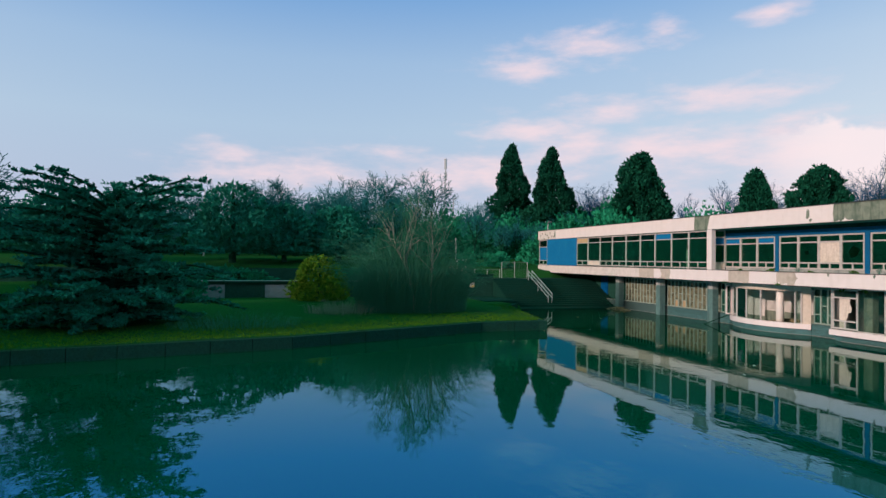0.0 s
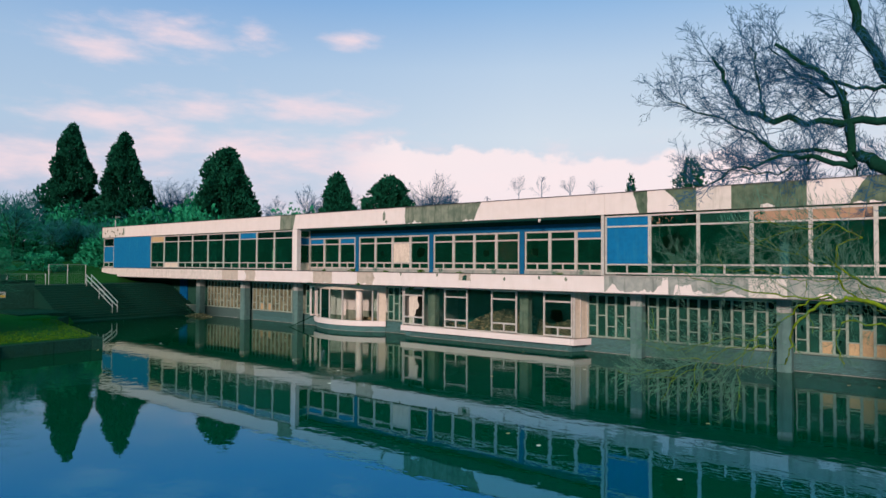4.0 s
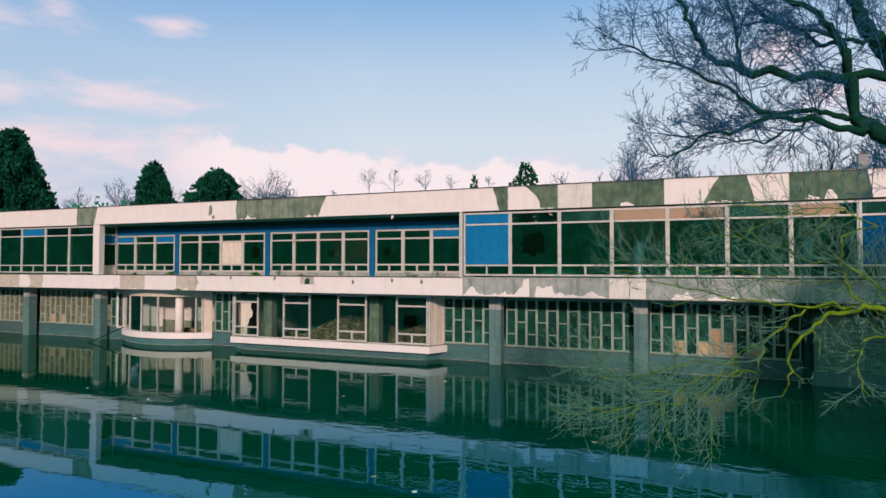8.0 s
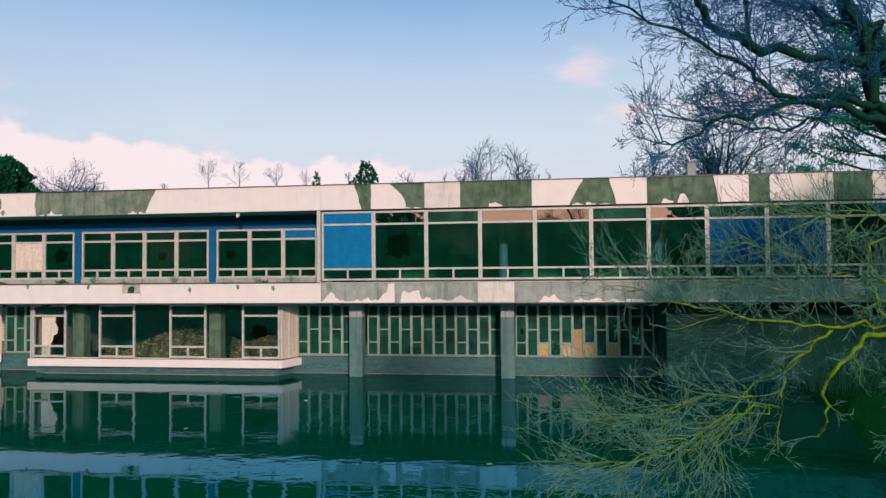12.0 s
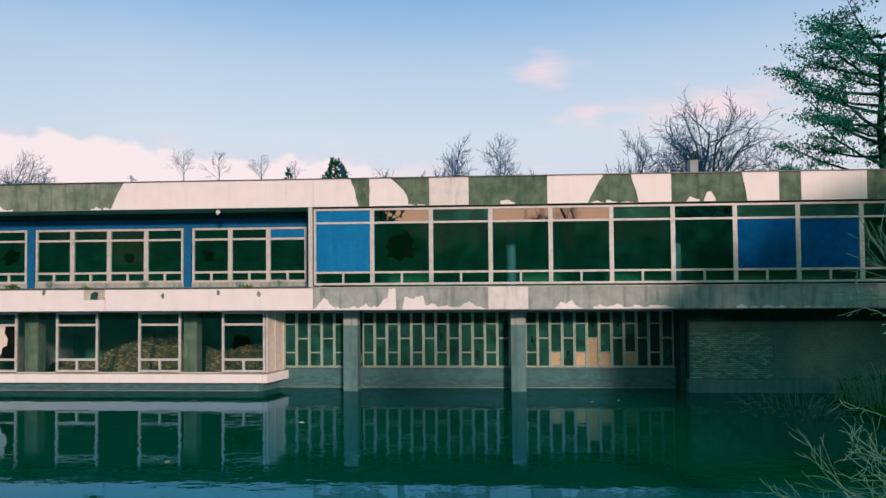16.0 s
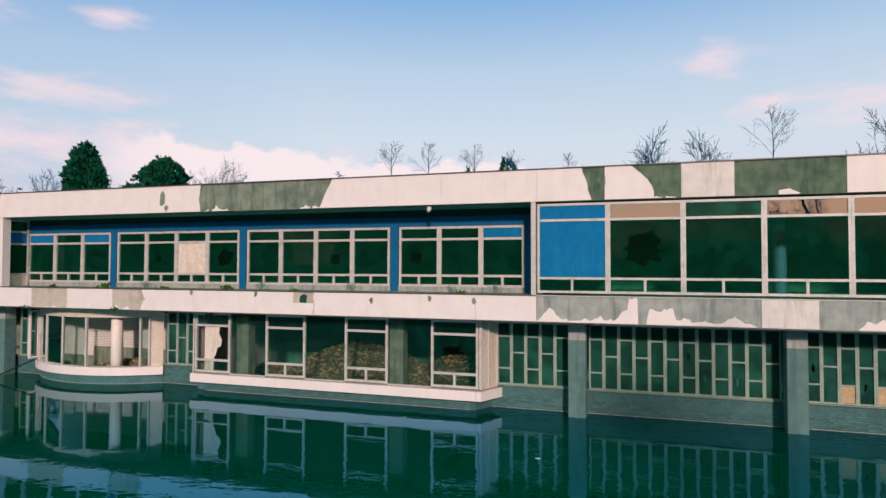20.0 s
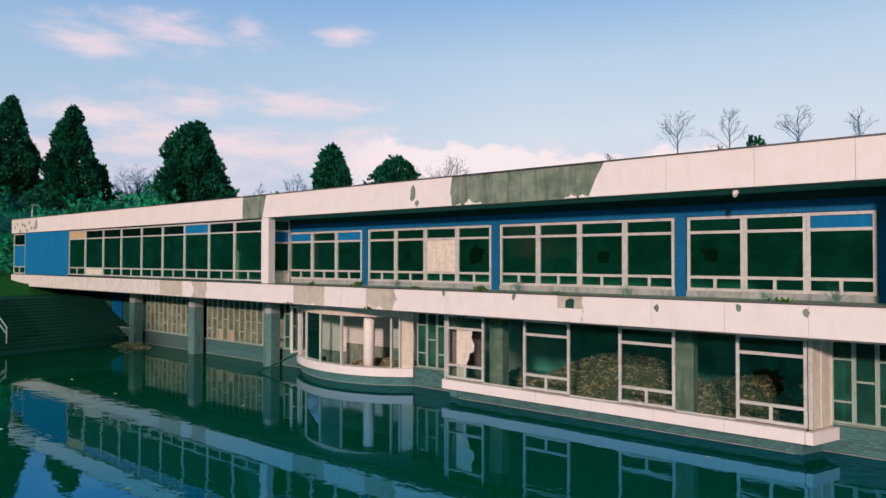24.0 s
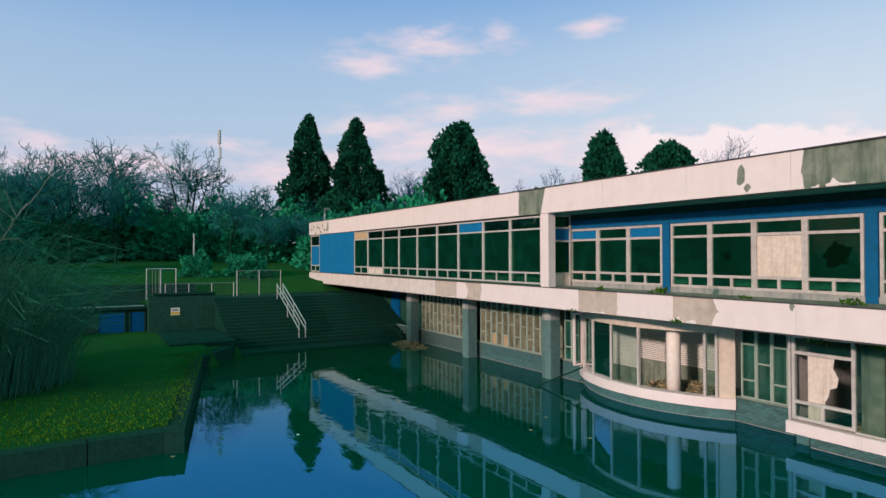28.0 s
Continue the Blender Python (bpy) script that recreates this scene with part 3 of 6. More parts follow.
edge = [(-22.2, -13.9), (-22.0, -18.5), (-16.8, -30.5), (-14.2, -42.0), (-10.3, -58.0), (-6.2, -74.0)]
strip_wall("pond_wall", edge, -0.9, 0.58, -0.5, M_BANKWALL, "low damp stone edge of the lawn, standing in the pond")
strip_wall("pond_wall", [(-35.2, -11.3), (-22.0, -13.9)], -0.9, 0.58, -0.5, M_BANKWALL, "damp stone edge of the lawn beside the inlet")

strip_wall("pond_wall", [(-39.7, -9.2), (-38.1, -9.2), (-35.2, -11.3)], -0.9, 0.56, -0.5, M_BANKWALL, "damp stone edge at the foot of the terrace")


def turf(pts, width, k0):
    """The lawn's level margin behind the bank wall."""
    for k, ((xa, ya), (xb, yb)) in enumerate(zip(pts, pts[1:])):
        d = Vector((xb - xa, yb - ya, 0)).normalized()
        n = Vector((d.y, -d.x, 0))
        a, b = Vector((xa, ya, 0)) + n * 0.47 + d * (0.5 if k == 0 else 0.0), Vector((xb, yb, 0)) + n * 0.47 - d * (0.5 if k == len(pts) - 2 else 0.0)
        o = [(a.x, a.y), (b.x, b.y), (b.x + n.x * width, b.y + n.y * width), (a.x + n.x * width, a.y + n.y * width)]
        tagged(new("ground", Geo().slab(o, 2, -0.6, 0.60 + 0.006 * (k + k0)).mesh("ground", M_GRASS)), "level grass margin behind the pond wall", "ground", kind="structure")


turf(edge, 2.6, 0)
turf([(-38.1, -9.2), (-35.2, -11.3), (-22.2, -13.9)], 2.6, 5)

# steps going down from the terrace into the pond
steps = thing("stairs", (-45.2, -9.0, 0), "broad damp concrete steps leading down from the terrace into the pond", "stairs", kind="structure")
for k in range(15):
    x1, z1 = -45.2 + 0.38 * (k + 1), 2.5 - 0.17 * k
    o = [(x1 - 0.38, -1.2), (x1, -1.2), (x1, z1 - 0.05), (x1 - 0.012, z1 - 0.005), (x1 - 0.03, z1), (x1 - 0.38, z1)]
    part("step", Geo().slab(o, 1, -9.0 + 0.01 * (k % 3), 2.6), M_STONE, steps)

def paving(name, x0, x1, y0, y1, z, size, material, label):
    """Slabs with open joints."""
    top = thing(name, (x0, y0, z - 0.1), label, "pavement", kind="structure")
    nx, ny = round((x1 - x0) / size), round((y1 - y0) / size)
    r = random.Random(len(label))
    for i in range(nx):
        for j in range(ny):
            a, b = x0 + i * (x1 - x0) / nx, y0 + j * (y1 - y0) / ny
            part("paving_slab", Geo().box(a + 0.008, a + (x1 - x0) / nx - 0.008, b + 0.008, b + (y1 - y0) / ny - 0.008, z - 0.25, z + r.uniform(0, 0.02)), material, top)


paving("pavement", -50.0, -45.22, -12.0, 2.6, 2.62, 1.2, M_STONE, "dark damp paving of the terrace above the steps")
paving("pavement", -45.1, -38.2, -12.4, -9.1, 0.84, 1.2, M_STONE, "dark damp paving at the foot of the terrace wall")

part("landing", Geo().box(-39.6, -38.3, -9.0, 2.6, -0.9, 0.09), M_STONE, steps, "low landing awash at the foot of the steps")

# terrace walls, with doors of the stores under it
wall = thing("wall_terrace", (-45.6, -12.4, 0), "retaining wall of the terrace with store doors, dark green for its shade", "wall", kind="structure")
part("wall", Geo().box(-45.6, -45.2, -12.4, -9.0, 0.3, 3.0), M_WALL_SHADE, wall)
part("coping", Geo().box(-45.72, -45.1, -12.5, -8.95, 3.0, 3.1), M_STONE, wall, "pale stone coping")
part("wall", Geo().box(-46.6, -46.2, -48.0, -12.4, 0.3, 2.15), M_WALL_SHADE, wall)
part("wall", Geo().box(-46.6, -45.2, -12.8, -12.4, 0.3, 3.0), M_WALL_SHADE, wall)
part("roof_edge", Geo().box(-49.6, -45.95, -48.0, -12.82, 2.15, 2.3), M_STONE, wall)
part("wall", Geo().box(-50.2, -49.7, -60.0, -9.4, 0.3, 3.5), M_WALL_SHADE, wall)
part("hand_rail", Geo().tube([(-46.0, -48, 2.36), (-46.0, -30, 2.36), (-46.0, -13, 2.36)], 0.03), M_RAIL, wall, "thin pale edge rail")


def store_door(y0, y1, material, label):
    d = thing("store_door", (-46.2, (y0 + y1) / 2, 0.3), label, "door", "store doors under the terrace")
    part("door_leaf", Geo().box(-46.2, -46.14, y0 + 0.06, y1 - 0.06, 0.35, 1.98), material, d)
    fr = Geo()
    fr.box(-46.2, -46.1, y0, y0 + 0.06, 0.3, 2.04).box(-46.2, -46.1, y1 - 0.06, y1, 0.3, 2.04).box(-46.2, -46.1, y0 + 0.06, y1 - 0.06, 1.98, 2.04)
    part("door_frame", fr, M_WALL_SHADE, d)
    for k in range(1, 6):
        z = 0.35 + 1.63 * k / 6
        part("rib", Geo().box(-46.14, -46.125, y0 + 0.08, y1 - 0.08, z - 0.012, z + 0.012), material, d)


for y0, y1, m, lab in ((-15.5, -14.0, M_BLUE_DARK_SHADE, "dark blue store door in the terrace wall"), (-13.8, -12.9, M_BLUE_DARK_SHADE, "narrow dark blue store door in the terrace wall"),
                       (-31.9, -29.4, M_SHUTTER, "grey ribbed shutter in the terrace wall"), (-38.5, -35.4, M_SHUTTER, "wide grey ribbed shutter in the terrace wall"),
                       (-46.8, -44.4, M_SHUTTER, "grey ribbed shutter beyond the cedar")):
    store_door(y0, y1, m, lab)

# stair rail
rail = thing("handrail", (-42.5, -5.0, 1.2), "galvanised double stair handrail on the pond steps", "handrail")
def slope_z(x, up):
    return 2.5 - 0.17 * (x + 45.2) / 0.38 + up
for up, nm in ((1.0, "top_rail"), (0.62, "mid_rail")):
    part(nm, Geo().tube([(-45.3, -5, slope_z(-45.2, up)), (-43, -5, slope_z(-43, up)), (-40.3, -5, slope_z(-40.3, up))], 0.035, 8), M_RAIL, rail)
    part(nm, Geo().tube([(-45.3, -4.6, slope_z(-45.2, up)), (-43, -4.6, slope_z(-43, up)), (-40.3, -4.6, slope_z(-40.3, up))], 0.035, 8), M_RAIL, rail)
for x in (-45.2, -42.8, -40.4):
    for y in (-5, -4.6):
        part("post", Geo().tube([(x, y, slope_z(x, -0.12)), (x, y, slope_z(x, 1.0))], 0.032, 8), M_RAIL, rail)


def mesh_fence(x, y0, y1, z0, h, n, label):
    f = thing("fence", (x, (y0 + y1) / 2, z0), label, "fence", "fences on the terrace")
    for k in range(n + 1):
        y = y0 + (y1 - y0) * k / n
        part("post", Geo().tube([(x, y, z0), (x, y, z0 + h)], 0.035, 6), M_RAIL, f)
    for z in (z0 + h - 0.03, z0 + 0.12):
        part("rail", Geo().tube([(x, y0, z), (x, y1, z)], 0.028, 6), M_FENCE, f)
    m = Geo()
    step = 0.16
    for k in range(1, int((y1 - y0) / step)):
        m.tube([(x, y0 + step * k, z0 + 0.12), (x, y0 + step * k, z0 + h)], 0.005, 3, False)
    for k in range(1, int(h / step)):
        m.tube([(x, y0, z0 + 0.12 + step * k), (x, y1, z0 + 0.12 + step * k)], 0.005, 3, False)
    part("wire_mesh", m, M_FENCE, f)
    return f


mesh_fence(-47.6, -7.1, -4.1, 2.5, 1.9, 2, "steel mesh fence panels on the terrace above the steps")
mesh_fence(-47.7, -11.6, -7.3, 2.5, 1.1, 3, "low dark mesh fence along the terrace")
gate = thing("gate_frame", (-49.0, -11.6, 2.5), "pale tubular steel gate frame on the terrace wall", "gate")
part("gate_frame", Geo().tube([(-49.0, -12.6, 2.5), (-49.0, -12.6, 4.55), (-49.0, -10.8, 4.55), (-49.0, -10.8, 2.5)], 0.05, 6), M_RAIL, gate)
part("post", Geo().tube([(-49.0, -11.75, 2.5), (-49.0, -11.75, 4.5)], 0.045, 6), M_RAIL, gate)
for k in range(4):
    part("post", Geo().tube([(-49.05, -12.45 + 0.2 * k, 2.5), (-49.05, -12.45 + 0.2 * k, 4.5)], 0.02, 5), M_FENCE, gate)
sign = thing("warning_sign", (-45.19, -11.3, 1.85), "small white and yellow warning sign fixed to the dark wall", "sign")
part("panel", Geo().box(-45.2, -45.17, -11.55, -11.05, 1.75, 2.2), M_SIGN_WHITE, sign)
part("yellow_band", Geo().box(-45.17, -45.16, -11.53, -11.07, 1.78, 1.95), M_SIGN_YELLOW, sign, "yellow lower band")
for k in range(2):
    part("text_bar", Geo().box(-45.17, -45.162, -11.5, -11.12, 2.0 + 0.08 * k, 2.04 + 0.08 * k), M_BLACK, sign, "unreadable dark line of text")

# mast, lamp columns and poles in the park
def pole(name, x, y, z0, z1, r, label, category, arm=0.0):
    p = thing(name, (x, y, z0), label, category)
    part("column", Geo().tube([(x, y, z0), (x, y, (z0 + z1) / 2), (x, y, z1)], [r, r * 0.85, r * 0.7], 8), M_RAIL, p)
    if arm:
        part("arm", Geo().tube([(x, y, z1), (x + arm * 0.3, y, z1 + 0.35), (x + arm, y, z1 + 0.4)], r * 0.6, 6), M_RAIL, p)
        part("lamp_head", Geo().box(x + arm * 0.9, x + arm * 1.9, y - 0.18, y + 0.18, z1 + 0.33, z1 + 0.48), M_FENCE, p)
    return p


mast = pole("mast", -98.3, 1.1, 5.0, 22.6, 0.13, "tall slim grey telecom mast above the trees", "mast")
part("antenna", Geo().tube([(-98.3, 1.1, 21.8), (-98.3, 1.1, 23.8)], 0.25, 8), M_RAIL, mast, "grey cylindrical antenna shroud")
part("antenna", Geo().tube([(-98.3, 1.22, 19.9), (-98.3, 1.22, 21.3)], 0.17, 8), M_RAIL, mast)
pole("lamp_post", -150.0, 18.5, 5.0, 21.0, 0.2, "street lamp column above the distant trees", "lamp post", 1.4)
pole("lamp_post", -70.0, -39.5, 4.4, 13.2, 0.11, "plain pale lamp column in the park", "lamp post")
pole("lamp_post", -63.0, -7.6, 4.3, 7.4, 0.09, "short pale lamp column on the park lawn", "lamp post")
cctv = pole("camera_pole", -54.2, 1.5, 2.5, 8.9, 0.08, "grey pole with a security camera beside the building", "pole", 0.35)

# ---- the building ----
X_L, X_R = -53.65, 30.0
Z_ROOF, Z_FB, Z_BT, Z_BB = 8.11, 7.07, 4.05, 3.23
bld = thing("derelict_building", (-12.0, 4.0, 0.0), "long derelict two-storey flat-roofed building with white bands, standing in the pond", "building")
DEPTH = 13.0


def ragged(xa, za, xb, zb, n, amp, seed):
    """A torn edge from one point to another."""
    r = random.Random(seed)
    pts, drift = [], 0.0
    for k in range(1, n):
        t = k / n
        drift = 0.6 * drift + r.uniform(-amp, amp) * 0.5
        pts.append((xa + (xb - xa) * t + drift, za + (zb - za) * t + r.uniform(-0.3, 0.3) * amp))
    return pts


def sheet(x0, x1, z0, z1, material, left=0.0, right=0.0, bow_l=0.0, bow_r=0.0, tilt_l=0.0, tilt_r=0.0, seed=1, y=0.0, label=""):
    """One cladding sheet, 25 mm thick, with torn left or right edges."""
    o = [(x0, z0), (x1, z0)]
    if right:
        o += [(x + bow_r * math.sin(math.pi * k / 9) + tilt_r * (k / 9) ** 1.15, z) for k, (x, z) in enumerate(ragged(x1, z0, x1, z1, 9, right, seed), 1)]
    o += [(x1 + tilt_r, z1), (x0 + tilt_l, z1)]
    if left:
        o += [(x + bow_l * math.sin(math.pi * k / 9) + tilt_l * (1 - k / 9) ** 1.15, z) for k, (x, z) in enumerate(ragged(x0, z1, x0, z0, 9, left, seed + 50), 1)]
    part("cladding_panel", Geo().slab(o, 1, y - 0.025, y), material, bld, label)


def remnants(x0, x1, z, n, height, seed, material=None, y=0.0):
    """Torn scraps of white cladding left along a lower edge."""
    r = random.Random(seed)
    x = x0
    for k in range(n):
        w = (x1 - x0) / n * r.uniform(0.55, 1.0)
        h = height * r.uniform(0.3, 1.0)
        m = r.randint(3, 5)
        top = [(x + w * (1 - j / m) + r.uniform(-0.04, 0.04), z + h * r.uniform(0.25, 1.0) * (1 - abs(0.5 - j / m))) for j in range(m + 1)]
        part("cladding_scrap", Geo().slab([(x, z), (x + w, z)] + top, 1, y - 0.02, y), material or M_WHITE, bld, "torn scrap of white cladding")
        x += (x1 - x0) / n


def run(x0, x1, z0, z1, joints, material, **kw):
    """Sheets between joints with 8 mm gaps."""
    xs = [x0] + [j for j in joints if x0 < j < x1] + [x1]
    for k, (a, b) in enumerate(zip(xs, xs[1:])):
        args = dict(kw)
        if k:
            args["left"] = args["tilt_l"] = 0.0
        if k < len(xs) - 2:
            args["right"] = args["tilt_r"] = 0.0
        sheet(a + (0.004 if k else 0), b - (0.004 if k < len(xs) - 2 else 0), z0, z1, material, **args)


# roof beam, white cladding on it and coping
part("roof_beam", Geo().box(X_L, 1.5, 0.0, 0.35, Z_FB, Z_ROOF), M_CONC, bld, "bare streaked grey concrete roof beam")
part("roof_beam", Geo().box(1.5, X_R, 0.0, 0.35, Z_FB, Z_ROOF), M_CONC_MOSS, bld, "dark mossy concrete roof beam")
part("roof", Geo().box(X_L, X_R, 0.35, DEPTH, Z_ROOF - 0.3, Z_ROOF - 0.04), M_ROOF, bld, "flat dark felt roof")
part("roof_beam", Geo().box(X_L, X_L + 0.3, 0.35, DEPTH, Z_FB, Z_ROOF), M_WHITE_DIRTY, bld)
for k in range(38):
    a = X_L - 0.04 + (X_R - X_L) * k / 38
    part("coping", Geo().box(a, a + (X_R - X_L) / 38 - 0.006, -0.06, 0.4, Z_ROOF, Z_ROOF + 0.035), M_METAL_DARK, bld)
J = [X_L + 2.2 * k for k in range(40)]
J = [x for x in J if x < -24] + [-20.2, -16.6, -13.3, -9.7, -5.47, -3.2, -1.0, 0.03] + [0.03 + 2.2 * k for k in range(1, 14)]
F0, F1 = Z_FB + 0.012, Z_ROOF - 0.004
run(X_L, -48.9, F0, F1, J, M_WHITE_DIRTY)
run(-48.892, -25.2, F0, F1, [-42.0, -33.6, -29.5], M_WHITE, right=0.03, seed=3)
run(-23.7, -12.95, F0, F1, J, M_WHITE, left=0.03, tilt_l=0.3, right=0.05, bow_r=-0.08, seed=5)
run(-7.8, 1.75, F0, F1, J, M_WHITE, left=0.02, tilt_l=0.5, right=0.05, tilt_r=-0.3, seed=8)
run(2.15, 3.6, F0, F1, [], M_WHITE, right=0.02, tilt_r=-0.65, bow_r=0.16, seed=11)
run(4.38, 5.84, F0, F1, [], M_WHITE_DIRTY, seed=12)
run(8.72, 10.2, F0, F1, [], M_WHITE, right=0.05, tilt_r=0.55, seed=14)
run(12.0, 13.17, F0, F1, [], M_WHITE, left=0.04, tilt_l=-0.25, seed=16)
run(15.85, 16.96, F0, F1, J, M_WHITE, left=0.03, tilt_l=-0.18, seed=19)
run(17.73, 20.0, F0, F1, J, M_WHITE, seed=22)
run(21.4, 24.1, F0, F1, J, M_WHITE, left=0.1, right=0.1, seed=25)
run(25.5, 29.9, F0, F1, J, M_WHITE, left=0.12, seed=27)
remnants(-12.75, -11.7, F0, 3, 0.4, 31)
remnants(-8.6, -7.6, F0, 2, 0.18, 33)
remnants(7.0, 7.75, F0, 1, 0.3, 36)
remnants(10.3, 11.9, F0, 3, 0.2, 38)
remnants(13.7, 14.95, F0, 2, 0.55, 41)
remnants(3.6, 4.3, F0, 2, 0.12, 43)


def chip(x, z, w, h, seed, material, y=-0.029):
    """A hole torn through the cladding that shows what lies behind."""
    r = random.Random(seed)
    o = [(x + w * math.cos(a) * r.uniform(0.5, 1.0), z + h * math.sin(a) * r.uniform(0.6, 1.0)) for a in np.linspace(0, 2 * math.pi, 11)[:-1]]
    part("torn_hole", Geo().slab(o, 1, y, y + 0.004), material, bld, "torn hole in the cladding")


chip(-14.75, 7.62, 0.17, 0.40, 61, M_CONC)
chip(-14.55, 7.25, 0.12, 0.14, 62, M_CONC)
chip(2.05, 7.7, 0.16, 0.22, 63, M_CONC)
for k in range(9):
    chip(-53.0 + 0.45 * k + 0.1 * math.sin(k * 7), 7.5 + 0.3 * math.sin(k * 2.3), 0.16, 0.14, 70 + k, M_RUBBLE, -0.029)
chip(-49.2, 7.6, 0.2, 0.42, 88, M_CONC)

# middle band
part("floor_beam", Geo().box(X_L, -0.0, 0.0, 0.4, Z_BB, Z_BT), M_CONC_PALE, bld, "bare beige render of the floor beam")
part("floor_beam", Geo().box(0.0, X_R, 0.0, 0.4, Z_BB, Z_BT), M_BEAM_GREY, bld, "bare grey weathered floor beam")
part("floor_slab", Geo().box(X_L, X_R, 0.4, DEPTH, Z_BB + 0.25, Z_BT - 0.02), M_INNER, bld)
part("drip_edge", Geo().box(X_L, -0.0, -0.05, 0.05, Z_BT, Z_BT + 0.03), M_METAL_DARK, bld)
part("drip_edge", Geo().box(-0.0, X_R, -0.04, 0.05, Z_BT, Z_BT + 0.03), M_FRAME, bld)
part("drip_edge", Geo().box(X_L, X_R, -0.035, 0.06, Z_BB - 0.035, Z_BB), M_METAL_DARK, bld)
B0, B1 = Z_BB + 0.006, Z_BT - 0.006
run(X_L, -32.55, B0, B1, J, M_WHITE_DIRTY)
run(-30.35, -29.6, B0, B1, J, M_WHITE, right=0.22, bow_r=0.3, seed=103)
run(-28.15, -21.5, B0, B1, [-26.0, -23.7], M_WHITE, left=0.12, seed=105)
run(-19.55, -17.15, B0, B1, [-18.5], M_WHITE, left=0.12, bow_l=0.1, seed=107)
run(-15.7, -8.85, B0, B1, [-13.2, -10.42], M_WHITE, left=0.22, bow_l=0.2, seed=109)
run(-8.0, 0.0, B0, B1, [-5.9, -3.95, -2.0], M_WHITE, left=0.08, seed=111)
run(6.52, 7.98, B0, B1, [], M_WHITE_DIRTY, seed=113)
sheet(-8.85, -8.0, B0, B0 + 0.42, M_WHITE, seed=114)
# Dark flat piece on the band: the hole's inner shade is painted.
part("torn_hole", Geo().slab([(-8.58, 3.68), (-8.3, 3.66), (-8.27, 3.93), (-8.4, 3.98), (-8.56, 3.9)], 1, -0.028, -0.024), M_WALL_SHADE, bld, "flat dark patch standing in for a shaded hole in the band")
remnants(-32.4, -30.4, B0, 4, 0.10, 120)
remnants(-21.4, -19.9, B0, 3, 0.10, 121)
remnants(-17.2, -16.1, B0, 2, 0.35, 122)


def torn(heights, z, seed, y=0.0):
    """One strip of peeled cladding whose upper edge runs through (x, height) pairs, frayed between them."""
    r = random.Random(seed)
    top = []
    for (xa, ha), (xb, hb) in zip(heights, heights[1:]):
        n = max(1, int((xb - xa) / 0.07))
        for k in range(n):
            t = k / n
            top.append((xa + (xb - xa) * t, z + max(0.012, min(0.81, ha + (hb - ha) * t + (r.uniform(-0.045, 0.045) if k else 0.0)))))
    top.append((heights[-1][0], z + heights[-1][1]))
    part("cladding_scrap", Geo().slab([(heights[0][0], z), (heights[-1][0], z)] + top[::-1], 1, y - 0.02, y), M_WHITE, bld, "torn strip of white cladding along the lower edge")


torn([(0.02, 0.03), (0.42, 0.46), (0.50, 0.40), (0.78, 0.10), (1.2, 0.06), (1.55, 0.14), (1.75, 0.08), (2.0, 0.24), (2.1, 0.10), (2.45, 0.12), (2.62, 0.34), (2.80, 0.42), (2.86, 0.80), (3.10, 0.78), (3.12, 0.04)], B0, 123)
torn([(3.36, 0.06), (3.44, 0.46), (3.7, 0.40), (4.12, 0.50), (4.20, 0.18), (4.5, 0.20), (4.72, 0.10), (5.0, 0.16), (5.35, 0.08), (5.55, 0.14), (5.82, 0.30), (6.15, 0.10), (6.4, 0.03)], B0, 124)
torn([(8.95, 0.04), (9.15, 0.26), (9.35, 0.18), (9.55, 0.33), (9.75, 0.10), (9.95, 0.04)], B0, 127)
torn([(10.3, 0.03), (10.6, 0.16), (10.9, 0.08), (11.2, 0.17), (11.5, 0.06), (11.9, 0.12), (12.2, 0.05), (12.6, 0.14), (13.0, 0.07), (13.3, 0.03)], B0, 128)
remnants(15.4, 17.2, B0, 4, 0.2, 129)
remnants(17.3, 19.4, B0, 5, 0.1, 130)
for k, (x, z) in enumerate(((-13.3, 3.98), (-3.6, 3.9), (-5.75, 3.8), (-2.05, 3.85), (-10.42, 3.95))):
    chip(x, z, 0.09, 0.14, 140 + k, M_CONC)


# ---- windows ----
def lattice(xb, zb, y0, y1):
    """One welded frame: bars between every odd pair of the cuts xb and zb."""
    nx, nz = len(xb), len(zb)
    solid = lambda i, k: 0 <= i < nx - 1 and 0 <= k < nz - 1 and (i % 2 == 0 or k % 2 == 0)
    v = [(x, y, z) for y in (y0, y1) for z in zb for x in xb]
    at = lambda d, k, i: d * nx * nz + k * nx + i
    f = []
    for k in range(nz - 1):
        for i in range(nx - 1):
            if not solid(i, k):
                continue
            f.append((at(0, k, i), at(0, k, i + 1), at(0, k + 1, i + 1), at(0, k + 1, i)))
            f.append((at(1, k, i), at(1, k + 1, i), at(1, k + 1, i + 1), at(1, k, i + 1)))
            for di, dk, a, b in ((-1, 0, (k + 1, i), (k, i)), (1, 0, (k, i + 1), (k + 1, i + 1)), (0, -1, (k, i), (k, i + 1)), (0, 1, (k + 1, i + 1), (k + 1, i))):
                if not solid(i + di, k + dk):
                    f.append((at(0, *a), at(1, *a), at(1, *b), at(0, *b)))
    return Geo().add(v, f)


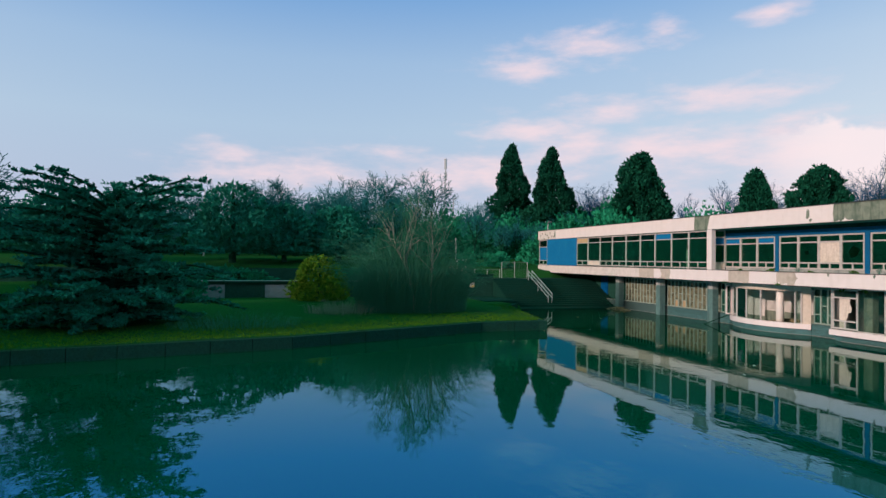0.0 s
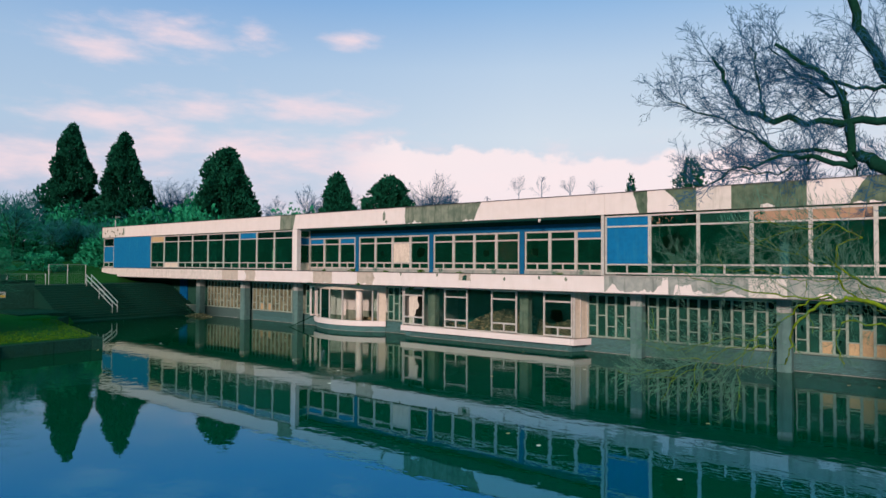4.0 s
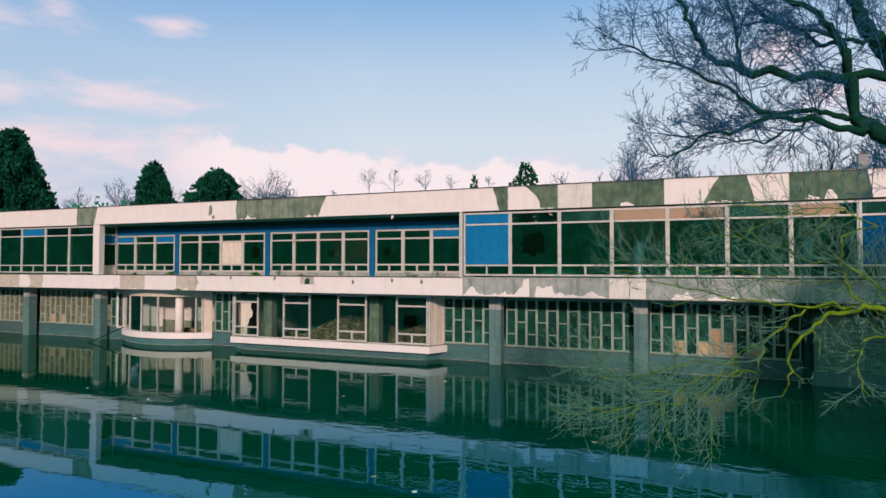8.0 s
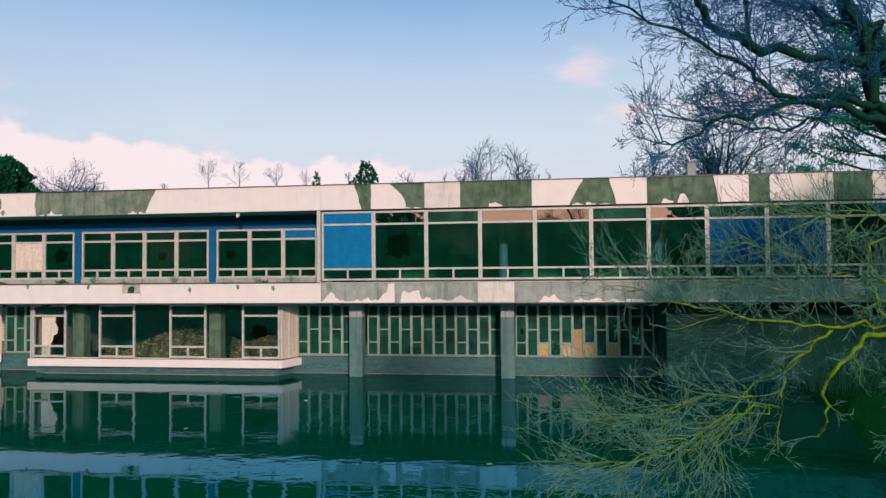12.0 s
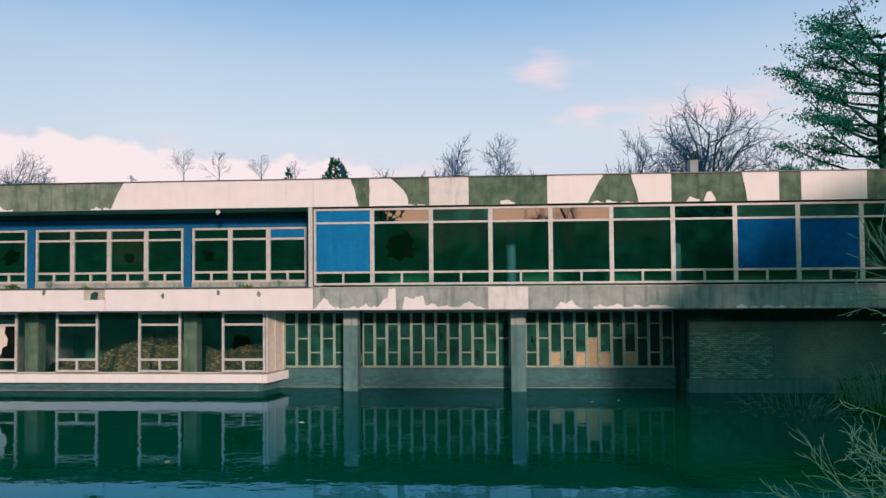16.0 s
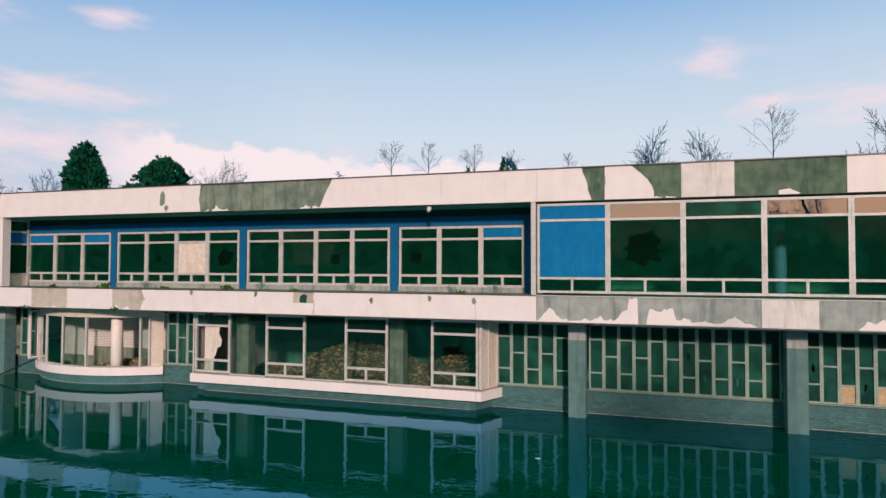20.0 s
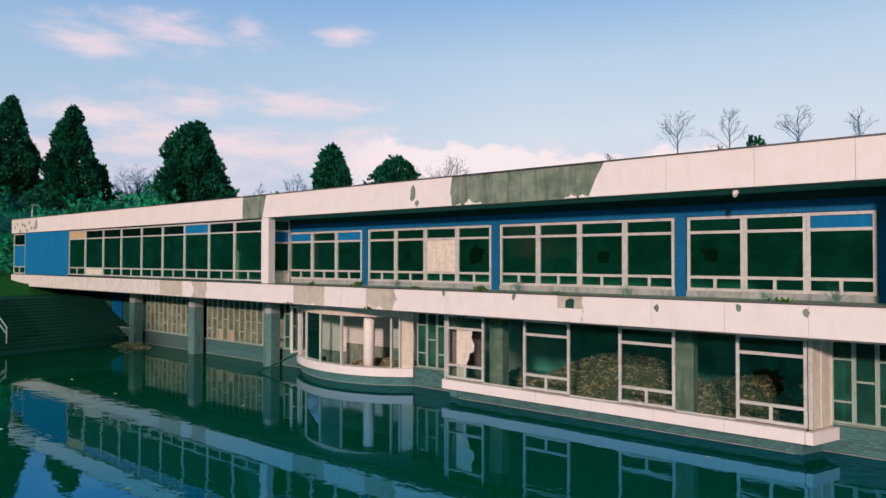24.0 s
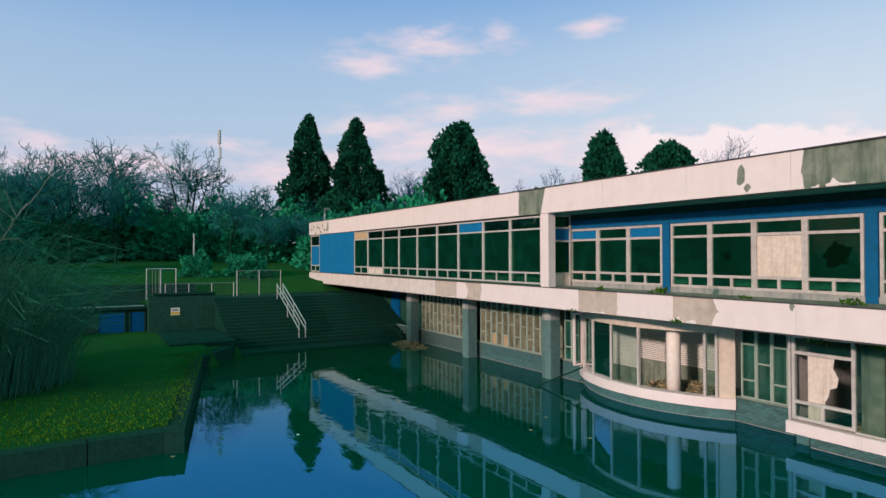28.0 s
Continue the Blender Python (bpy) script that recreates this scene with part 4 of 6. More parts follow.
def grid_window(xs, zs, y, bar, deep, material, name="window", panes=None, splits=None, label="", glass=None, parent=None):
    """A window of uprights at xs and rails at zs in a wall along x. panes[(column, row)] says what fills a light."""
    xb = sorted(v for x in xs for v in (x - bar / 2, x + bar / 2))
    zb = sorted(v for z in zs for v in (z - bar / 2, z + bar / 2))
    g = lattice(xb, zb, y, y + deep)
    w = part(name, g, material, parent or bld, label)
    panes = panes or {}
    for c, (xa, xb) in enumerate(zip(xs, xs[1:])):
        for r, (za, zb) in enumerate(zip(zs, zs[1:])):
            cells = [(xa + bar / 2, xb - bar / 2)]
            if splits and r in splits:
                m = (xa + xb) / 2
                part("glazing_bar", Geo().box(m - bar / 2, m + bar / 2, y + 0.006, y + deep - 0.006, za + bar / 2, zb - bar / 2), material, w)
                cells = [(xa + bar / 2, m - bar / 2), (m + bar / 2, xb - bar / 2)]
            for a, b in cells:
                pane(w, a, b, za + bar / 2, zb - bar / 2, y + deep / 2, panes.get((c, r), "glass"), glass, c * 7 + r)
    return w


def pane(w, a, b, z0, z1, y, what, glass, seed):
    glass = glass or M_GLASS
    e = 0.004
    a, b, z0, z1 = a + e, b - e, z0 + e, z1 - e
    if what == "none":
        return
    if what in ("blue", "shaded_blue", "board", "tan", "sky"):
        m = {"blue": M_BLUE, "shaded_blue": M_BLUE_DARK_SHADE, "board": M_BOARD, "tan": M_BOARD_TAN, "sky": M_GLASS_TOP}[what]
        if what == "board":
            c = a + (b - a) * 0.63
            part("board", Geo().box(a, c - 0.006, y - 0.01, y + 0.008, z0, z1), m, w, "pale stained plywood board")
            part("board", Geo().box(c + 0.006, b, y - 0.014, y + 0.004, z0, z1), m, w, "pale stained plywood board")
            return
        label = {"blue": "bright blue fill: board below, painted sky reflection in top lights", "shaded_blue": "blue board, its shade put into a darker blue", "tan": "tan chipboard sheet", "sky": "pane reflecting the sky"}[what]
        part("pane", Geo().box(a, b, y - 0.006, y + 0.006, z0, z1), m, w, label)
        return
    if what == "dull":
        glass, what = M_GLASS_DULL, "glass"
    if what.startswith("broken"):
        size = float(what[6:] or 0.6)
        r = random.Random(seed * 13 + int(a * 100))
        n = 26
        wide, tall, turn = r.uniform(0.7, 1.0), r.uniform(0.7, 1.0), r.uniform(0, 6.28)
        cx, cz = (a + b) / 2 + r.uniform(-0.1, 0.1) * (b - a), (z0 + z1) / 2 + r.uniform(-0.08, 0.08) * (z1 - z0)
        outer, inner = [], []
        for k in range(n):
            t = 2 * math.pi * k / n
            c, s = math.cos(t), math.sin(t)
            m = max(abs(c), abs(s))
            outer.append(((a + b) / 2 + c / m * (b - a) / 2, (z0 + z1) / 2 + s / m * (z1 - z0) / 2))
            q = size * r.uniform(0.66 if size > 0.8 else 0.45, 1.0) * (1.0 if k % 3 else 0.82) * (0.88 + 0.07 * math.sin(2 * t + turn) + 0.05 * math.sin(5 * t + 2 * turn))
            inner.append((cx + c / m ** 0.35 * (b - a) / 2 * q * 0.98 * wide, cz + s / m ** 0.35 * (z1 - z0) / 2 * q * 0.95 * tall))
        inner = [(min(max(u, a + 0.02), b - 0.02), min(max(v, z0 + 0.02), z1 - 0.02)) for u, v in inner]
        g = Geo()
        v = [(u, y - 0.003, q) for u, q in outer] + [(u, y - 0.003, q) for u, q in inner] + [(u, y + 0.003, q) for u, q in outer] + [(u, y + 0.003, q) for u, q in inner]
        f = []
        for k in range(n):
            j = (k + 1) % n
            f += [(k, j, n + j, n + k), (2 * n + k, 3 * n + k, 3 * n + j, 2 * n + j), (n + k, n + j, 3 * n + j, 3 * n + k)]
        part("pane", g.add(v, f), glass, w, "smashed pane with a jagged hole")
        return
    ob = part("pane", Geo().box(a, b, y - 0.003, y + 0.003, z0, z1), glass, w)
    ob.visible_shadow = False


# upper windows at the east end: 2.2 m lights
ZR = [4.19, 4.62, 6.47, 6.97]
# Blue boards fill window 0; its top light's blue is a painted sky reflection.
kinds = {0: ("blue", "blue"), 1: ("broken0.85", "sky"), 2: ("glass", "dull"), 3: ("glass", "sky"), 4: ("glass", "sky"), 5: ("glass", "dull"), 6: ("glass", "sky"),
         7: ("shaded_blue", "dull"), 8: ("shaded_blue", "dull"), 9: ("glass", "dull"), 10: ("shaded_blue", "dull"), 11: ("glass", "dull"), 12: ("glass", "dull")}
for c in range(13):
    x0, x1 = 0.03 + 2.2 * c, 0.03 + 2.2 * (c + 1)
    p = {(0, 1): kinds[c][0], (0, 2): kinds[c][1], (0, 0): "glass"}
    grid_window([x0 + 0.04, x1 - 0.04], ZR, 0.06, 0.075, 0.09, M_FRAME, panes=p, splits={0}, glass=M_GLASS)
part("post", Geo().box(-0.16, -0.01, -0.004, 1.5, Z_BT + 0.03, Z_FB), M_FRAME, bld, "pale corner post")

# upper windows at the west end
xw = [-44.1, -41.75, -39.35, -37.1, -34.75, -32.5, -30.33, -28.1, -25.96, -23.8]
kw = ["board", "glass", "glass", "glass", "glass", "glass", "glass", "glass", "glass"]
# the blue top light is painted for a pale sky reflection
tops = ["tan", "sky", "sky", "sky", "sky", "sky", "blue", "sky", "sky"]
for c in range(9):
    p = {(0, 1): "glass" if c == 0 else kw[c], (0, 2): tops[c], (0, 0): "board" if c == 1 else "glass"}
    grid_window([xw[c] + 0.038, xw[c + 1] - 0.038], ZR, 0.06, 0.07, 0.09, M_FRAME, panes=p, splits={0}, glass=M_GLASS)
for k in range(4):
    a = -51.3 + 1.79 * k
    part("blue_panel", Geo().box(a, a + 1.784, 0.05, 0.09, 4.09, 7.05), M_BLUE, bld, "bright blue painted wall panel")
grid_window([-53.45, -51.36], [4.15, 4.61, 6.2, 6.98], 0.06, 0.07, 0.09, M_FRAME, panes={(0, 1): "blue", (0, 2): "sky"}, splits={0})
part("post", Geo().box(-23.75, -23.25, -0.01, 0.35, Z_BT + 0.03, Z_FB), M_WHITE, bld, "broad white end post")

# recessed balcony front with blue header and posts
YR = 1.46
part("balcony_floor", Geo().box(-23.85, -0.02, 0.05, YR + 0.2, Z_BT - 0.02, Z_BT + 0.025), M_CONC, bld)
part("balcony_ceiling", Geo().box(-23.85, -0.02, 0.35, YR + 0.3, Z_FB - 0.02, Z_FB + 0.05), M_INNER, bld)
xs_h = [-23.85, -20.4, -17.4, -14.6, -11.8, -8.9, -5.5, -2.8, -0.17]
for a, b in zip(xs_h, xs_h[1:]):
    part("blue_header", Geo().box(a, b - 0.006, YR, YR + 0.06, 6.46, 6.80), M_BLUE_POST, bld, "blue painted header board")
# This dark strip stands in for the shaded void above the header.
part("wall_head", Geo().box(-23.85, -0.17, YR + 0.05, YR + 0.2, 6.80, Z_FB - 0.02), M_WALL_SHADE, bld, "dark strip standing in for the shaded void under the roof edge")
posts = [(-23.86, -23.6), (-18.79, -18.46), (-12.22, -11.89), (-5.66, -5.33), (-0.62, -0.17)]
part("window_sill", Geo().box(-23.5, -0.2, YR + 0.01, YR + 0.12, Z_BT + 0.025, 4.255), M_BEAM_GREY, bld, "weathered grey sill board under the balcony windows")
for a, b in posts:
    part("blue_post", Geo().box(a + 0.01, b - 0.01, YR - 0.02, YR + 0.1, Z_BT + 0.025, 6.455), M_BLUE_POST, bld, "blue painted post")
ZW = [4.30, 4.66, 5.98, 6.40]
groups = [(-23.59, -18.81, 3), (-18.44, -12.24, 4), (-11.87, -5.68, 4), (-5.31, -0.64, 3)]
# blue top lights here stand for sky reflected in the panes
fill = {(0, 0): ("glass", "dblue2"), (0, 1): ("glass", ""), (0, 2): ("glass", "blue"), (1, 0): ("glass", ""), (1, 1): ("broken0.4", ""), (1, 2): ("board", ""), (1, 3): ("broken0.9", ""),
        (2, 0): ("glass", ""), (2, 1): ("glass", ""), (2, 2): ("broken0.6", ""), (2, 3): ("glass", ""), (3, 0): ("broken0.6", ""), (3, 1): ("glass", ""), (3, 2): ("glass", "blue")}
for gi, (a, b, n) in enumerate(groups):
    for c in range(n):
        x0, x1 = a + (b - a) * c / n, a + (b - a) * (c + 1) / n
        main, top = fill[(gi, c)]
        p = {(0, 1): main, (0, 2): {"blue": "blue", "dblue2": "blue"}.get(top, "glass")}
        grid_window([x0 + 0.045, x1 - 0.045], ZW, YR, 0.085, 0.1, M_FRAME, panes=p, splits={0}, glass=M_GLASS)
# side light in the return wall at the balcony's west end
ret = part("window", Geo().box(-23.6, -23.5, 0.36, 0.42, Z_BT + 0.03, Z_FB - 0.02), M_FRAME, bld, "narrow glazed return beside the white post")
part("window_jamb", Geo().box(-23.6, -23.5, 1.36, 1.43, Z_BT + 0.03, Z_FB - 0.02), M_FRAME, ret)
for z in (4.1, 4.6, 5.95, 6.5, 7.0):
    part("glazing_bar", Geo().box(-23.6, -23.5, 0.42, 1.36, z - 0.04, z + 0.04), M_FRAME, ret)
for z0, z1, m in ((4.14, 4.56, M_BOARD), (4.64, 5.91, M_GLASS), (5.99, 6.46, M_BLUE), (6.54, 6.96, M_GLASS)):
    part("pane", Geo().box(-23.56, -23.55, 0.425, 1.355, z0, z1), m, ret)

# lower storey: pillars, plinth and strip windows
YW = 1.9
for x in (-37.95, -31.42, -24.84, 1.165, 7.67):
    pl = Geo()
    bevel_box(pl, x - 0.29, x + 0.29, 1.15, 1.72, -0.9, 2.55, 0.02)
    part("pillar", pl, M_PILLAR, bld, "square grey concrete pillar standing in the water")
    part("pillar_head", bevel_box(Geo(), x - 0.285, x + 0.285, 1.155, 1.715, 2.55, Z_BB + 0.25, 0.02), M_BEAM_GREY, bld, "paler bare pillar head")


def strip(x0, x1, fillers, seed, glass=None):
    """A band of tall narrow lights, alternately with a middle casement and a single rail."""
    n = max(2, round((x1 - x0) / 0.5))
    r = random.Random(seed)
    for k in range(n):
        a, b = x0 + (x1 - x0) * k / n, x0 + (x1 - x0) * (k + 1) / n
        zs = [0.84, 1.39, 2.52, 3.0] if k % 2 == 0 else [0.84, 1.95, 3.0]
        p = {}
        for row in range(len(zs) - 1):
            what = r.choice(fillers)
            if 8.8 < a < 11.9 and row == 0 and "tan" in fillers and k % 4 != 3:
                what = "tan"
            p[(0, row)] = "glass" if what == "tan" and row == len(zs) - 2 else what
        w = grid_window([a + 0.027, b - 0.027], zs, YW, 0.05, 0.1, M_TIMBER_FRAME, panes=p, glass=glass or M_GLASS_DULL)


strip(-1.7, 0.86, ["glass", "glass", "broken0.5", "glass"], 1)
strip(1.5, 7.38, ["glass", "glass", "glass", "broken0.5", "glass", "glass"], 2)
strip(8.0, 13.75, ["glass", "glass", "tan", "glass", "broken0.5", "glass"], 3)
strip(-31.1, -25.16, ["glass", "glass", "glass", "tan", "glass", "glass", "glass"], 4, M_GLASS_MILK)
strip(-37.63, -31.75, ["glass", "glass", "glass"], 5, M_GLASS_MILK)
strip(-24.5, -23.1, ["glass", "glass"], 6)
strip(-16.1, -14.05, ["glass", "glass", "glass", "tan"], 7)
for a, b in ((-44.0, -22.6), (-16.3, -13.9), (-2.0, 13.95)):
    part("plinth", Geo().box(a, b, YW + 0.03, YW + 0.25, -0.9, 0.78), M_MORTAR, bld)
    part("sill", Geo().box(a, b, YW - 0.05, YW + 0.2, 0.78, 0.80), M_TIMBER_FRAME, bld)
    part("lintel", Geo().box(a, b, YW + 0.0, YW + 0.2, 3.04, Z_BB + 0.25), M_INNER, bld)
# The overhang's shade is put into this wall's dark colour.
part("wall", Geo().box(X_L, -37.68, 2.6, 2.9, -0.9, Z_BB + 0.25), M_WALL_SHADE, bld, "wall under the west end, its shade put into the dark colour")
part("blue_panel", Geo().box(-43.3, -42.0, 2.52, 2.6, 0.6, 3.2), M_BLUE_DARK_SHADE, bld)
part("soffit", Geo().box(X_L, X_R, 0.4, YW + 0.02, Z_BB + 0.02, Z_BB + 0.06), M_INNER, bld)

# brick wall at the east end
bw = part("brick_wall", Geo().box(14.05, X_R, 1.06, 1.5, 0.5, 2.66), M_MORTAR, bld, "grey-brown brick wall at the east end")
part("wall_base", Geo().box(14.0, X_R, 1.0, 1.5, -0.9, 0.5), M_PILLAR, bld, "smooth painted base of the brick wall")
# these two dark pieces stand for the shaded recess and gap by the bricks
part("wall_head", Geo().box(13.98, X_R, 1.3, 1.5, 2.66, Z_BB + 0.25), M_WALL_SHADE, bld)
part("wall", Geo().box(13.8, 14.0, 1.3, 2.2, -0.9, Z_BB + 0.25), M_WALL_SHADE, bld)

# flat bay
YB = 0.95
modules = [(-13.9, -12.24, 1), (-12.24, -10.63, 0), (-10.63, -8.9, 1), (-8.9, -7.25, 0), (-7.25, -5.53, 1), (-5.53, -3.88, 0), (-3.88, -2.15, 1)]
for k, (a, b, framed) in enumerate(modules):
    if framed:
        p = {(0, 1): {0: "none", 2: "glass", 4: "glass", 6: "broken0.85"}[k], (0, 2): "glass"}
        grid_window([a + 0.045, b - 0.045], [0.80, 1.25, 2.62, 3.08], YB, 0.085, 0.1, M_FRAME, panes=p, splits={0}, glass=M_GLASS_CLEAR)
    else:
        fixed = part("window", Geo().box(a, b, YB + 0.02, YB + 0.06, 0.72, 0.76), M_FRAME, bld, "large single fixed light")
        part("window_head", Geo().box(a, b, YB + 0.02, YB + 0.06, 3.1, 3.16), M_FRAME, fixed)
        pane(fixed, a, b, 0.76, 3.1, YB + 0.04, "glass", M_GLASS_CLEAR, k)
for k in range(6):
    a = -14.0 + 1.967 * k
    part("bay_sill", Geo().box(a, a + 1.96, YB - 0.14, YB + 0.3, 0.37, 0.70), M_WHITE, bld, "white concrete sill of the bay")
part("bay_plinth", Geo().box(-13.5, -2.5, YB + 0.2, YB + 0.5, -0.9, 0.365), M_MORTAR, bld)
part("bay_head", Geo().box(-13.9, -2.1, YB, YB + 0.3, 3.16, Z_BB + 0.25), M_INNER, bld)
ret_panel = part("bay_return", Geo().slab([(-2.13, YB + 0.02), (-2.06, YB + 0.02), (-1.66, YW), (-1.76, YW)], 2, 0.74, Z_BB + 0.02), M_PANEL_CREAM, bld, "cream panelled return of the bay")
for u in (0.0, 0.42, 0.9):
    x, y = -2.06 + 0.40 * u, YB + 0.02 + (YW - YB - 0.02) * u
    part("glazing_bar", bevel_box(Geo(), x - 0.05, x + 0.035, y - 0.01, y + 0.07, 0.74, Z_BB + 0.02, 0.008), M_FRAME, ret_panel)
part("bay_return", Geo().slab([(-2.19, YB - 0.14), (-2.02, YB - 0.14), (-1.52, YW), (-1.80, YW)], 2, 0.37, 0.70), M_WHITE, bld)
part("bay_return", Geo().slab([(-2.5, YB + 0.2), (-2.3, YB + 0.2), (-1.9, YW), (-2.2, YW)], 2, -0.9, 0.37), M_BRICK_BLUE, bld)
part("bay_return", Geo().box(-14.0, -13.93, YB, YW, 0.70, Z_BB + 0.02), M_FRAME, bld)
part("bay_return", Geo().box(-13.95, -13.6, YB + 0.3, YW, -0.9, 0.70), M_BRICK_BLUE, bld)

# curved bay
CX, HALF, RISE = -19.8, 3.5, 1.25
RAD = (HALF ** 2 + RISE ** 2) / (2 * RISE)
CY = YW - RISE + RAD
AMAX = math.asin(HALF / RAD)


def arc(a, off=0.0):
    return (CX + (RAD + off) * math.sin(a), CY - (RAD + off) * math.cos(a))


def curved(z0, z1, out, inn, material, name, label="", a0=-1.0, a1=1.0, n=20, parent=None):
    ang = np.linspace(a0 * AMAX, a1 * AMAX, n + 1)
    o = [arc(a, out) for a in ang] + [arc(a, inn) for a in ang[::-1]]
    g = Geo()
    m = n + 1
    v = [(x, y, z0) for x, y in o] + [(x, y, z1) for x, y in o]
    k = len(o)
    f = [(i, (i + 1) % k, k + (i + 1) % k, k + i) for i in range(k)]
    for i in range(n):
        f.append((i, 2 * m - 1 - i, 2 * m - 2 - i, i + 1))
        f.append((k + i, k + i + 1, k + 2 * m - 2 - i, k + 2 * m - 1 - i))
    return part(name, g.add(v, f), material, parent or bld, label)


curved(0.38, 0.72, 0.16, -0.25, M_WHITE, "bay_sill", "curved white sill of the bay")
curved(-0.9, 0.38, -0.04, -0.3, M_BRICK_BLUE, "bay_plinth", "curved blue-grey brick plinth")
curved(2.80, Z_BB + 0.02, 0.03, -0.2, M_PANEL_CREAM, "bay_head", "curved cream head of the bay")
stops = [-0.95, -0.56, -0.20, 0.15, 0.76, 0.855]
cb = part("window", Geo().box(CX - 0.02, CX + 0.02, 2.5, 2.54, 2.8, 2.82), M_FRAME, bld, "curved row of tall lights")
for s in stops:
    x, y = arc(s * AMAX)
    part("glazing_bar", bevel_box(Geo(), x - 0.045, x + 0.045, y - 0.03, y + 0.08, 0.72, 2.80, 0.01), M_FRAME, cb)
for i, (a, b) in enumerate(zip(stops, stops[1:])):
    if i == 3:
        continue
    (x0, y0), (x1, y1) = arc(a * AMAX), arc(b * AMAX)
    ob = part("pane", Geo().slab([(x0 + 0.05, y0), (x1 - 0.05, y1), (x1 - 0.05, y1 + 0.006), (x0 + 0.05, y0 + 0.006)], 2, 0.73, 2.79), M_GLASS_CLEAR, cb)
    ob.visible_shadow = False
curved(0.72, 2.80, 0.02, -0.12, M_PANEL_CREAM, "bay_panel", "cream end panel of the bay", 0.875, 1.0, 4)
curved(0.72, 2.80, 0.02, -0.12, M_PANEL_CREAM, "bay_panel", "cream end panel of the bay", -1.06, -0.99, 2)
case = part("casement", Geo().box(-23.42, -23.34, 1.42, 1.5, 0.75, 2.95).box(-23.42, -23.34, 1.82, 1.9, 0.75, 2.95).box(-23.42, -23.34, 1.5, 1.82, 0.75, 0.83).box(-23.42, -23.34, 1.5, 1.82, 2.87, 2.95), M_WHITE, bld, "open timber casement")
part("pane", Geo().box(-23.385, -23.38, 1.5, 1.82, 0.83, 2.87), M_GLASS_CLEAR, case)

# pale tide marks along the plinths
for a, b, y in ((-44.0, -22.6, YW + 0.012), (-16.3, -13.9, YW + 0.012), (-2.0, 13.95, YW + 0.012), (-13.52, -2.48, YB + 0.182)):
    part("tide_mark", Geo().box(a, b, y, y + 0.01, -0.05, 0.018), M_BEAM_GREY, bld, "pale lime line at the water's level")
curved(-0.05, 0.018, -0.03, -0.05, M_BEAM_GREY, "tide_mark", "pale lime line at the water's level")

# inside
part("inner_wall", Geo().box(X_L + 0.1, X_R, 8.2, 8.4, -0.9, Z_ROOF - 0.3), M_INNER, bld, "plaster wall inside, tinted green for its shade")
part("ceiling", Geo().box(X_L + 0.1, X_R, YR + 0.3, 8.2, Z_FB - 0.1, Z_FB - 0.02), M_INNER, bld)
part("end_wall", Geo().box(X_L, X_L + 0.3, 0.2, DEPTH, Z_BT, Z_FB), M_WHITE_DIRTY, bld)
part("end_wall", Geo().box(X_R - 0.3, X_R, 0.4, DEPTH, -0.9, Z_FB), M_WHITE_DIRTY, bld)
part("back_wall", Geo().box(X_L, X_R, DEPTH - 0.3, DEPTH, -0.9, Z_ROOF - 0.3), M_CONC_PALE, bld)
for x in (-37.6, -29.2, 7.5, 14.1, 20.5):
    a = np.linspace(0, 2 * math.pi, 17)[:-1]
    part("column", Geo().slab([(x + 0.2 * math.cos(t), 2.6 + 0.2 * math.sin(t)) for t in a], 2, Z_BT, Z_FB), M_COLUMN_BLUE if x > 0 else M_INNER_PALE, bld, "round pale column inside")
for x in (-12.14, -5.46):
    part("column", bevel_box(Geo(), x - 0.28, x + 0.28, 1.6, 2.1, -0.9, Z_BB + 0.25, 0.03), M_CONC if x > -15 else M_INNER_PALE, bld, "rough stained concrete column inside the bay")
a = np.linspace(0, 2 * math.pi, 25)[:-1]
part("column", Geo().slab([(-18.32 + 0.24 * math.cos(t), 1.42 + 0.24 * math.sin(t)) for t in a], 2, 0.3, Z_BB + 0.2), M_COLUMN_WHITE, bld, "round cream column in the curved bay", True)
part("brick_wall", Geo().box(-27.0, -15.0, 3.3, 3.55, -0.9, Z_BB + 0.25), M_CONC, bld, "white painted brick wall behind the curved bay")
part("partition", Geo().box(-15.0, -14.8, 2.4, 8.2, -0.9, Z_BB + 0.25), M_INNER_PALE, bld)
part("partition", Geo().box(-31.6, -31.4, 2.4, 8.2, -0.9, Z_BB + 0.25), M_INNER_PALE, bld)
part("partition", Geo().box(-1.5, -1.3, 2.4, 8.2, -0.9, Z_BB + 0.25), M_INNER, bld)

